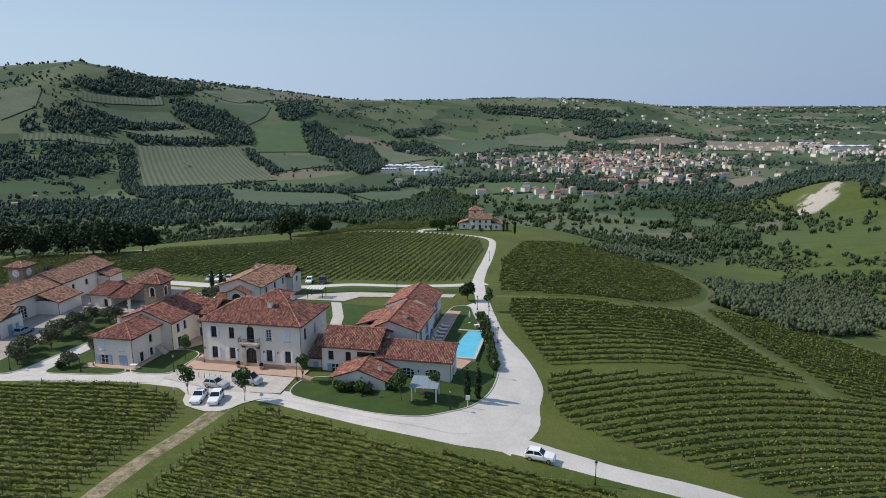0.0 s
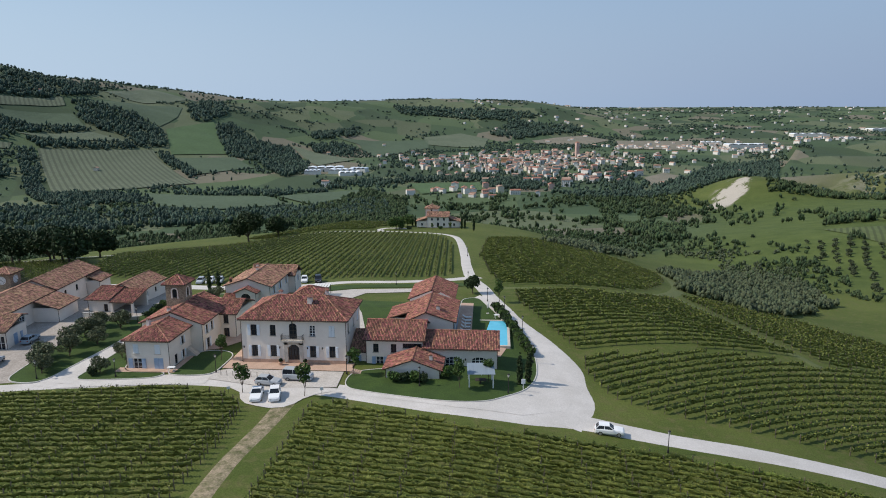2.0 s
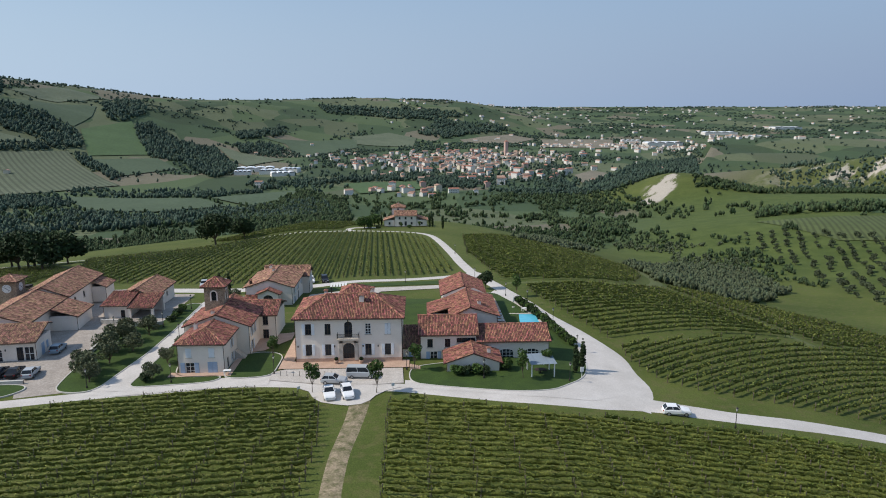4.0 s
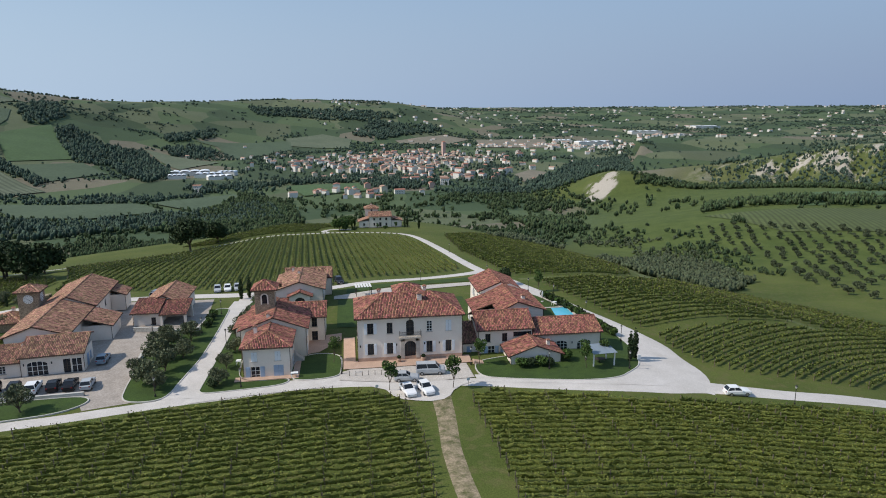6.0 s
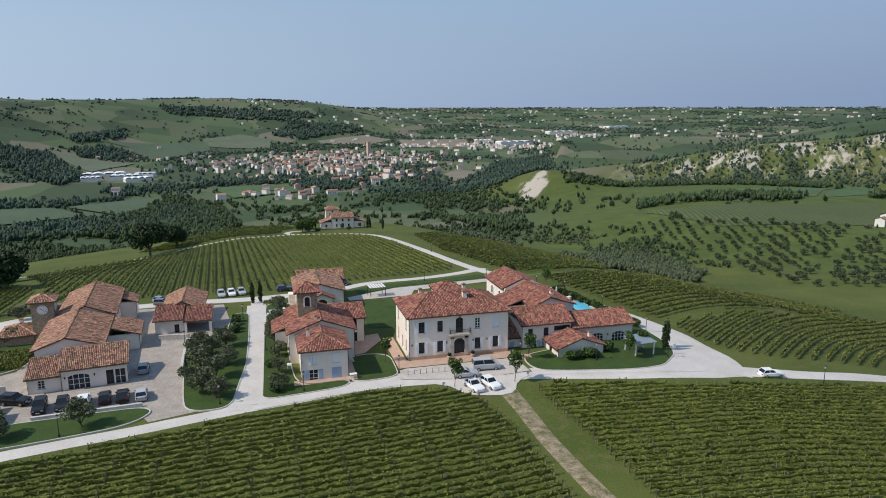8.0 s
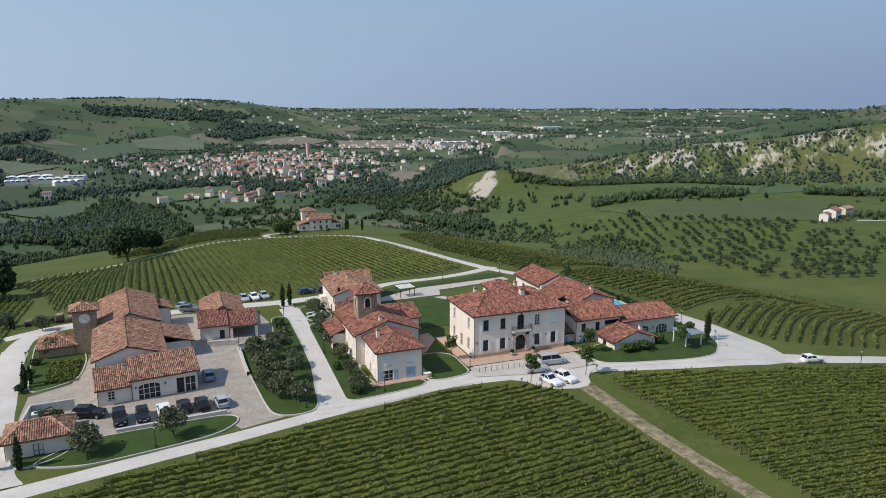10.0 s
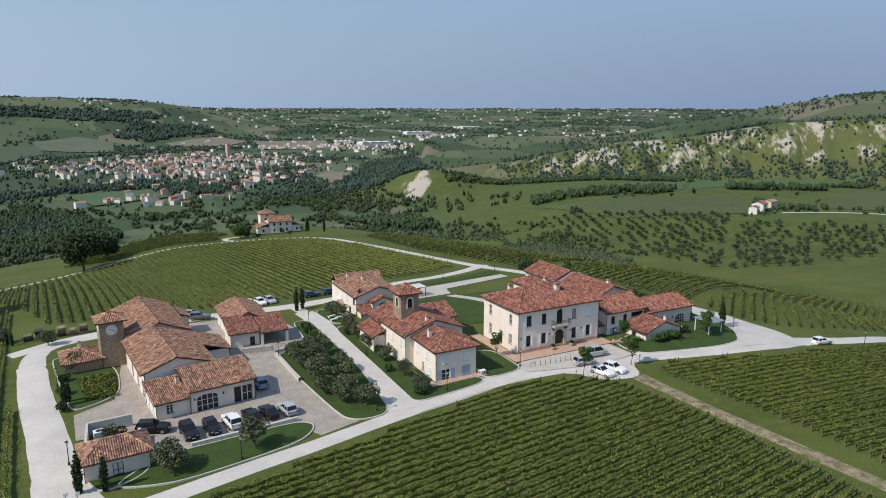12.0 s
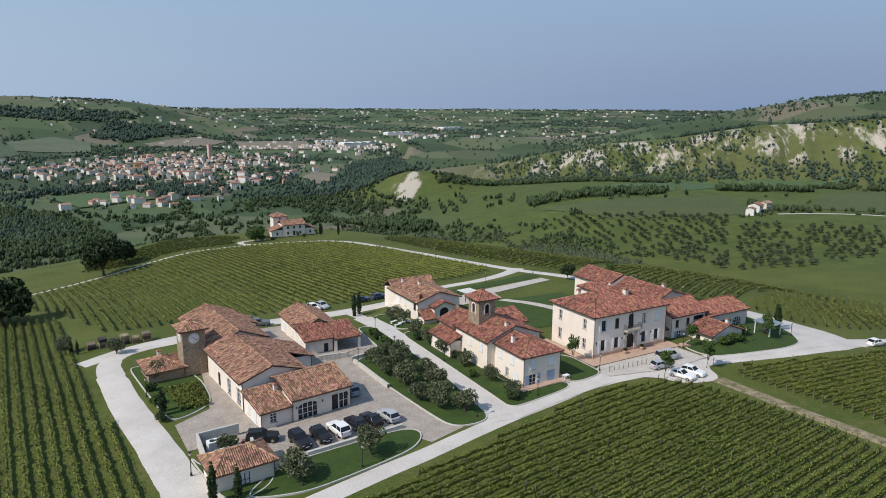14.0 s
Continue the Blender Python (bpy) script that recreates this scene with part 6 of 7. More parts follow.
for _ in range(170000):
    az = rw.uniform(-50, 68)
    d = math.exp(rw.uniform(math.log(330), math.log(4850)))
    x, y = polar(az, d)
    if math.hypot((x - 10) / 215, (y - 75) / 195) < 1.0 or math.hypot(x - 312, (y - 692) * 0.6) < 36:
        continue
    n1 = noise.fractal(Vector((x / 260, y / 260, 0.3)), 1.0, 2.0, 4)
    n2 = noise.fractal(Vector((x / 70, y / 70, 5.3)), 1.0, 2.0, 3)
    p = 0.0
    if d < 900:
        line = abs(noise.noise(Vector((az * 0.12, d / 170, 2.2))))
        belt = ease(400, 470, d) * ease(34, 16, az) * (1 - 0.5 * ease(8, 20, az) * ease(700, 560, d))
        p = belt * (0.55 if line < 0.06 or n1 > 0.3 else (0.16 if n2 > 0.15 else 0.02))
        if az > 26:
            p = 0.35 if (n2 > 0.5 and d < 560) or (abs(n1 + 0.1) < 0.03 and d > 470) else 0.003
    if az > 24 and 850 < d < 1060:
        p = max(p, 1.0 if d < 975 and n2 > -0.45 else (0.75 if n2 > 0.0 else 0.06))
    if 900 <= d < 1900 and az <= 30:
        p = 1.0 if n1 > 0.2 else (0.5 if abs(n2) < 0.03 else 0.015)
        if -9 < az < 15 and 1000 < d < 1800:
            p = max(p * 0.5, 0.5 if n2 > 0 else 0.14)
    if 1060 <= d < 1900 and az > 30:
        p = 0.6 if n1 > 0.12 else 0.05
    if d >= 1900:
        p = 1.3 if n1 > 0.2 else (0.7 if abs(n2) < 0.035 else 0.012)
        if az < -14:
            p = max(p, 0.6 if d > 2050 and d < 2350 and n2 > -0.1 else 0)
    if -47 < az < -14 and 1000 < d < 2000:
        band = abs(noise.noise(Vector((az * 0.22, d / 210, 8.1))))
        p = 0.8 if band < 0.028 else (0.45 if n1 > 0.36 else 0.006)
    if rw.random() > p * (0.72 if not (az > 24 and 850 < d < 1060) else 1.0) or in_open(x, y):
        continue
    if d < 900:
        k = min(1.0, 0.42 + (d - 330) / 640)
        near_w.append((x, y, rw.uniform(2.2, 4.2) * k, rw.uniform(3.6, 7.5) * k))
    else:
        k = 0.75 if az > 24 and d < 1060 else max(1.0, d / 1500)
        far_w.append((x, y, rw.uniform(3.0, 5.2) * k, rw.uniform(4.0, 7.5) * min(k, 1.0)))
woodland("valley_woods", near_w[:planted_near + 5500], 4, "mixed green woodland in the valley", 3, VALLEY_LEAF, 26)
# far trees take the leaf colour with haze mixed in
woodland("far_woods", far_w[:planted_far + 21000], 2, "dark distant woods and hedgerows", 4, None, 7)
THICKET = [(118, 190), (160, 235), (185, 215), (178, 158), (152, 130), (123, 103), (108, 122)]
thick = []
for _ in range(4200):
    x, y = rw.uniform(100, 190), rw.uniform(98, 240)
    if inside(x + 5 * noise.noise(Vector((x / 20, y / 20, 0))), y, THICKET) and len(thick) < 1500:
        thick.append((x, y, rw.uniform(1.3, 2.5), rw.uniform(2.0, 3.6)))
for _ in range(1500):
    y = rw.uniform(150, 300)
    x = 60 + (y - 150) * 0.25 + rw.gauss(0, 5) + ease(150, 300, y) * 20
    if y > 195:
        thick.append((x, y, rw.uniform(1.5, 2.6), rw.uniform(2.0, 3.4)))
for _ in range(5200):
    az, d = rw.uniform(18, 62), rw.uniform(285, 480)
    x, y = polar(az, d)
    if x < 150 or in_open(x, y):
        continue
    n3 = noise.fractal(Vector((x / 45, y / 45, 7.7)), 1.0, 2.0, 3)
    if n3 > 0.34 + 0.15 * ease(45, 58, az):
        thick.append((x, y, rw.uniform(0.8, 2.0), rw.uniform(1.2, 2.8)))
woodland("olive_thicket", thick, 5, "grey-green thicket of olives and scrub", 5, GROVE_LEAF, 24)


# ---- the town in the valley and houses on the plain ----
def town_house(w, d, h, r, wall_col, roof_col):
    g = Geo()
    g.box(-w / 2, -d / 2, -3, w / 2, d / 2, h)
    g.poly([(-w / 2, -d / 2, h), (-w / 2, 0, h + r), (-w / 2, d / 2, h)])
    g.poly([(w / 2, -d / 2, h), (w / 2, d / 2, h), (w / 2, 0, h + r)])
    body = tagged(new("town_house", g.mesh("town_house", wall_col)), "plastered town house with tiled roof", "house", "town houses")
    g = Geo()
    o = 0.5
    k = r / (d / 2)
    for s in (-1, 1):
        a = [(-w / 2 - o, s * (d / 2 + o), h - k * o), (w / 2 + o, s * (d / 2 + o), h - k * o), (w / 2 + o, 0, h + r), (-w / 2 - o, 0, h + r)]
        g.poly(a if s < 0 else a[::-1])
        b = [(x, y, z + 0.3) for x, y, z in a]
        g.poly(b if s < 0 else b[::-1])
        g.poly([a[0], a[1], b[1], b[0]])
    part("roof", g, roof_col, body)
    g = Geo()
    for fl in range(int(h / 3)):
        for i in range(int(w / 3)):
            x = -w / 2 + 1.6 + i * 3
            z = 1.0 + fl * 3
            g.box(x - 0.5, -d / 2 - 0.05, z, x + 0.5, -d / 2, z + 1.4)
    part("window", g, GLASS, body, kind="stuff")
    return body


WALLS = [material("wall_%s" % n, c, 0.9, tuple(q * 0.85 for q in c), 0.2) for n, c in (("white", (0.74, 0.71, 0.66)), ("cream", (0.68, 0.60, 0.47)), ("ochre", (0.60, 0.36, 0.18)), ("pink", (0.60, 0.42, 0.36)), ("grey", (0.55, 0.54, 0.52)))]
ROOFS = [material("roof_%s" % n, c, 0.9, tuple(q * 0.75 for q in c), 0.3) for n, c in (("red", (0.36, 0.17, 0.12)), ("brown", (0.30, 0.18, 0.13)), ("pale", (0.42, 0.27, 0.20)))]
kinds = []
for i in range(10):
    kinds.append(town_house(9 + 2.2 * (i % 5), 8 + 1.1 * (i % 4), 6 + 1.6 * (i % 4), 1.7, WALLS[(0, 0, 1, 0, 0, 1, 3, 0, 4, 0)[i]], ROOFS[i % 3]))
rt = random.Random(31)
spots = []
while len(spots) < 262:
    az, d = rt.uniform(-9, 16), rt.uniform(1020, 1850)
    dens = math.exp(-((az - 4.5) / 7.0) ** 2 - ((d - 1480) / 240) ** 2) + 0.8 * math.exp(-((az - 8.5) / 4.0) ** 2 - ((d - 1150) / 90) ** 2)
    if rt.random() < dens:
        spots.append((*polar(az, d), 1.0))
for _ in range(26):
    spots.append((*polar(rt.gauss(1.2, 2.2), rt.gauss(930, 35)), 0.9))
far_spots = []
for _ in range(270):
    far_spots.append((*polar(rt.uniform(-2, 50), 4750 - 2700 * rt.random() ** 1.5), rt.uniform(0.8, 1.5)))
for _ in range(150):
    far_spots.append((*polar(rt.gauss(16 + 6 * rt.random(), 4.5), rt.gauss(2050, 130)), 1.1))
for _ in range(160):
    far_spots.append((*polar(rt.gauss(4.5, 6), rt.gauss(1500, 170)), 0.9))
FV, FF2, FM = [], [], []
for x, y, s in far_spots:
    w, d2, hh = 9 * s * rt.uniform(0.7, 1.6), 7 * s, rt.uniform(4, 7)
    a, z, n = rt.uniform(0, 3.14), height(x, y), len(FV)
    for px, py, pz in ((-1, -1, -2), (1, -1, -2), (1, 1, -2), (-1, 1, -2), (-1, -1, hh), (1, -1, hh), (1, 1, hh), (-1, 1, hh), (-1, 0, hh + 2), (1, 0, hh + 2)):
        ex, ey = px * w / 2, py * d2 / 2
        FV.append((x + ex * math.cos(a) - ey * math.sin(a), y + ex * math.sin(a) + ey * math.cos(a), z + pz))
    for q, mi in (((0, 1, 5, 4), 0), ((1, 2, 6, 5), 0), ((2, 3, 7, 6), 0), ((3, 0, 4, 7), 0), ((4, 5, 9, 8), 1), ((6, 7, 8, 9), 1), ((5, 6, 9), 0), ((7, 4, 8), 0)):
        FF2.append(tuple(n + i for i in q))
        FM.append(mi)
tagged(new("far_settlement", mesh_from("far_settlement", FV, FF2, [WALLS[0], ROOFS[2]], fm=FM)), "scattered pale houses on the distant plain", "houses", kind="stuff")
for _ in range(8):
    spots.append((*polar(rt.uniform(-46, -12), rt.uniform(760, 1900)), 1.0))
for i, (x, y, s) in enumerate(spots):
    o = kinds[i % 10] if i < 10 else copy_thing(kinds[rt.randrange(10)], Matrix())
    o.matrix_basis = pose(x, y, height(x, y), 0, 0, rt.choice((0, 15, 90, 105, 40, 130)) + rt.uniform(-8, 8)) @ Matrix.Scale(s * rt.uniform(0.62, 0.98), 4)
g = Geo()
g.box(-4, -4, -3, 4, 4, 34)
tower = tagged(new("town_tower", g.mesh("town_tower", WALLS[3])), "tall pink tower block in the town", "tower")
tower.matrix_basis = pose(237, 1564, height(237, 1564), 0, 0, 20)
g = Geo()
g.poly([(-4.6, -4.6, 34), (4.6, -4.6, 34), (0, 0, 37)])
g.poly([(4.6, -4.6, 34), (4.6, 4.6, 34), (0, 0, 37)])
g.poly([(4.6, 4.6, 34), (-4.6, 4.6, 34), (0, 0, 37)])
g.poly([(-4.6, 4.6, 34), (-4.6, -4.6, 34), (0, 0, 37)])
part("roof", g, ROOFS[0], tower)


def factory(az, d, w, dp, h, rz, s=1):
    x, y = polar(az, d)
    g = Geo()
    g.box(-w / 2, -dp / 2, -4, w / 2, dp / 2, h)
    b = tagged(new("factory_hall", g.mesh("factory_hall", WALLS[0])), "long white industrial hall in the valley", "factory", "industrial halls")
    g = Geo()
    k = 4
    for i in range(k):
        x0, x1 = -w / 2 + w * i / k, -w / 2 + w * (i + 1) / k
        for q in range(4):
            a0, a1 = math.pi * q / 4, math.pi * (q + 1) / 4
            c, r = (x0 + x1) / 2, (x1 - x0) / 2
            g.poly([(c - r * math.cos(a0), -dp / 2, h + 2.2 * math.sin(a0)), (c - r * math.cos(a1), -dp / 2, h + 2.2 * math.sin(a1)), (c - r * math.cos(a1), dp / 2, h + 2.2 * math.sin(a1)), (c - r * math.cos(a0), dp / 2, h + 2.2 * math.sin(a0))])
    part("roof", g, SHUTTER_GREY, b)
    b.matrix_basis = pose(x, y, height(x, y), 0, 0, rz)


for a in ((-12.6, 1330, 70, 30, 7, 10), (-11.2, 1270, 46, 26, 7, 5), (-9.8, 1290, 34, 22, 7, -8), (-13.6, 1260, 30, 20, 6, 12), (-10.4, 1220, 40, 20, 6, 20), (20.5, 2130, 110, 40, 11, 5), (18.0, 2250, 60, 30, 9, -10), (24.5, 2700, 120, 40, 9, 0), (29, 3000, 120, 40, 9, 10), (27, 2500, 60, 30, 8, 0)):
    factory(*a)
orange = town_house(16, 12, 14, 1.5, WALLS[2], ROOFS[1])
orange.matrix_basis = pose(61, 1346, height(61, 1346))
tagged(orange, "tall orange apartment house in the town", "house", "town houses")
# farm across the valley
fx, fy = 352, 218
for i, (dx, dy, s, rz) in enumerate(((0, 0, 1.0, 0), (-12, -5, 0.6, 5), (16, 4, 0.7, -10))):
    o = copy_thing(kinds[i], Matrix())
    o.matrix_basis = pose(fx + dx, fy + dy, height(fx + dx, fy + dy), 0, 0, 20 + rz) @ Matrix.Scale(s, 4)
    tagged(o, "pale farmhouse among olives across the valley", "house", "valley farm buildings")
ribbon("farm_road", [(358, 205), (385, 190), (410, 165), (420, 140), (412, 118), (440, 95)], [4, 4, 4, 4, 4, 4], GRAVEL, "pale lane to the valley farm", "road", lift=0.25)


# ---- pool and its garden ----
pool = thing("swimming_pool", pose(0, 0, -0.82), "turquoise swimming pool with pale stone rim", "pool")
px0, px1, py0, py1 = 39.9, 46.2, 11.9, 26.6
g = Geo()
for a in ((px0 - 0.5, py0 - 0.5, px1 + 0.5, py0), (px0 - 0.5, py1, px1 + 0.5, py1 + 0.5), (px0 - 0.5, py0, px0, py1), (px1, py0, px1 + 0.5, py1)):
    g.box(a[0], a[1], -1.6, a[2], a[3], 0.42)
part("rim", g, STONE_PALE, pool, "pale stone rim")
g = Geo()
n = 8
for i in range(n):
    for j in range(n * 2):
        x0, x1 = px0 + (px1 - px0) * i / n, px0 + (px1 - px0) * (i + 1) / n
        y0, y1 = py0 + (py1 - py0) * j / (2 * n), py0 + (py1 - py0) * (j + 1) / (2 * n)
        g.poly([(x0, y0, 0.30), (x1, y0, 0.30), (x1, y1, 0.30), (x0, y1, 0.30)])
part("water", g, WATER, pool, "clear turquoise water")
CUSHION = material("white_cushion", (0.72, 0.71, 0.68), 0.9, (0.62, 0.61, 0.58), 2.0)


def lounger():
    t = thing("sun_lounger", pose(0, 0, 0), "pale sun lounger with raised back", "lounger", "loungers beside the pool")
    g = Geo()
    g.box(-0.33, -0.95, 0.28, 0.33, 0.35, 0.38)
    part("mattress", g, CUSHION, t)
    g = Geo()
    g.box(-0.33, 0, 0, 0.33, 0.75, 0.09, Matrix.Translation((0, 0.33, 0.3)) @ pose(0, 0, 0, 35))
    part("backrest", g, CUSHION, t)
    for x in (-0.3, 0.3):
        for y in (-0.85, 0.3):
            g = Geo()
            g.box(x - 0.03, y - 0.03, 0, x + 0.03, y + 0.03, 0.28)
            part("leg", g, IRON, t)
    return t


lg = lounger()
for i in range(7):
    m = on(37.9, 14.5 + i * 2.1, 90 + (i % 3) * 4, 0.2)
    if i == 0:
        lg.matrix_basis = m
    else:
        copy_thing(lg, m)


def parasol(x, y):
    t = thing("parasol", on(x, y, 20, 0.15), "closed cream parasol on a pole", "parasol", "parasols")
    g = Geo()
    g.tube((0, 0, 0), (0, 0, 2.6), 0.03)
    part("pole", g, IRON, t)
    g = Geo()
    g.lathe([(0.05, 2.55), (0.16, 2.2), (0.2, 1.5), (0.1, 1.2)], 8)
    part("canopy", g, CUSHION, t)
    g = Geo()
    g.lathe([(0.0, 0.12), (0.3, 0.1), (0.32, 0.0)], 12)
    part("base", g, KERB, t)


parasol(38.0, 17.5)
parasol(42.2, 31.5)


def garden_table(x, y, rz, label="white garden table with chairs", dz=0.2):
    t = thing("garden_table", on(x, y, rz, dz), label, "table", "garden tables")
    g = Geo()
    g.box(-0.6, -0.4, 0.68, 0.6, 0.4, 0.74)
    part("tabletop", g, WHITE_PAINT, t)
    for sx in (-0.5, 0.5):
        for sy in (-0.3, 0.3):
            g = Geo()
            g.box(sx - 0.03, sy - 0.03, 0, sx + 0.03, sy + 0.03, 0.68)
            part("leg", g, WHITE_PAINT, t)


def bench(x, y, rz):
    t = thing("bench", on(x, y, rz, 0.14), "low white garden bench on the grass", "bench", "white benches")
    g = Geo()
    g.box(-0.9, -0.25, 0.36, 0.9, 0.25, 0.44)
    part("seat", g, WHITE_PAINT, t)
    for sx in (-0.7, 0.7):
        g = Geo()
        g.box(sx - 0.08, -0.2, 0, sx + 0.08, 0.2, 0.36)
        part("leg", g, WHITE_PAINT, t)


for a in ((-22.6, 37.2, 20), (-21.6, 35.3, 10), (-23, 34.3, 15), (-20.2, 38.5, 100), (-19.8, 35.0, 95)):
    bench(*a)
garden_table(-10.6, -5.0, 5)
garden_table(-20.6, 2.0, 90)
garden_table(44.2, 28.8, 30)

# pergola with a slatted shade
perg = thing("pergola", on(41.6, -6.2, 4, 0.1), "white timber pergola with blue-grey slatted roof", "pergola")
for x in (-1.9, 1.9):
    for y in (-1.6, 1.6):
        g = Geo()
        g.box(x - 0.09, y - 0.09, 0, x + 0.09, y + 0.09, 2.35 + (0.25 if y > 0 else 0))
        part("post", g, WHITE_PAINT, perg)
for x in (-1.9, 0, 1.9):
    g = Geo()
    g.box(x - 0.07, -2.0, 0, x + 0.07, 2.0, 0.16, Matrix.Translation((0, 0, 2.45)) @ pose(0, 0, 0, 4))
    part("rafter", g, WHITE_PAINT, perg)
SLAT = material("grey_blue_slats", (0.24, 0.29, 0.33), 0.6, (0.18, 0.22, 0.26), 2.0)
slat_me = Geo()
slat_me.box(-2.2, -0.14, 0, 2.2, 0.14, 0.03)
slat_mesh = slat_me.mesh("slat", SLAT)
for i in range(14):
    o = new("slat", slat_mesh)
    o.parent = perg
    o.matrix_basis = Matrix.Translation((0, -1.95 + i * 0.3, 2.62 + (-1.95 + i * 0.3) * 0.07)) @ pose(0, 0, 0, 10)
g = Geo()
g.box(-0.9, -0.6, 0.62, 0.9, 0.6, 0.7)
g.box(-0.1, -0.1, 0, 0.1, 0.1, 0.62)
tagged(part("dark_table", g, WOOD_DARK, None), "dark table under the pergola", "table").matrix_basis = on(41.6, -6.0, 0, 0.12)

# terrace shelter behind the guest house
shel = thing("shade_shelter", on(2.0, 46.8, 5, 0.12), "open shelter with striped cream canopy", "shelter")
for x in (-1.8, 1.8):
    for y in (-1.5, 1.5):
        g = Geo()
        g.box(x - 0.07, y - 0.07, 0, x + 0.07, y + 0.07, 2.4)
        part("post", g, WOOD_DARK, shel)
g = Geo()
for i in range(6):
    g.box(-2.0 + i * 0.68, -1.8, 2.4, -2.0 + i * 0.68 + 0.5, 1.8, 2.46)
part("canopy", g, CUSHION, shel)

# ---- cars ----
TYRE = material("tyre_rubber", (0.02, 0.02, 0.02), 0.8, (0.03, 0.03, 0.03), 4.0)
RIM = material("alloy_rim", (0.45, 0.45, 0.46), 0.35, (0.38, 0.38, 0.39), 4.0, metal=0.7)
CAR_GLASS = material("car_glass", (0.015, 0.018, 0.022), 0.05, (0.02, 0.024, 0.03), 1.0)
LAMP_RED = material("tail_lamp", (0.30, 0.02, 0.02), 0.3, (0.24, 0.015, 0.015), 4.0)
LAMP_CLEAR = material("head_lamp", (0.65, 0.66, 0.68), 0.15, (0.55, 0.56, 0.58), 4.0)
PAINT = {n: material("paint_" + n, c, 0.25, tuple(q * 0.94 for q in c), 0.6) for n, c in (("white", (0.80, 0.80, 0.80)), ("silver", (0.42, 0.44, 0.46)), ("black", (0.018, 0.018, 0.02)), ("grey", (0.16, 0.17, 0.185)), ("blue", (0.05, 0.075, 0.13)), ("steel", (0.25, 0.32, 0.38)))}


def loft(sections):
    """A closed skin through rings of equal length."""
    g = Geo()
    k = len(sections[0])
    for s in sections:
        g.v.extend(s)
    for i in range(len(sections) - 1):
        for j in range(k):
            j2 = (j + 1) % k
            g.f.append((i * k + j, i * k + j2, (i + 1) * k + j2, (i + 1) * k + j))
    g.f.append(tuple(reversed(range(k))))
    g.f.append(tuple((len(sections) - 1) * k + j for j in range(k)))
    return g


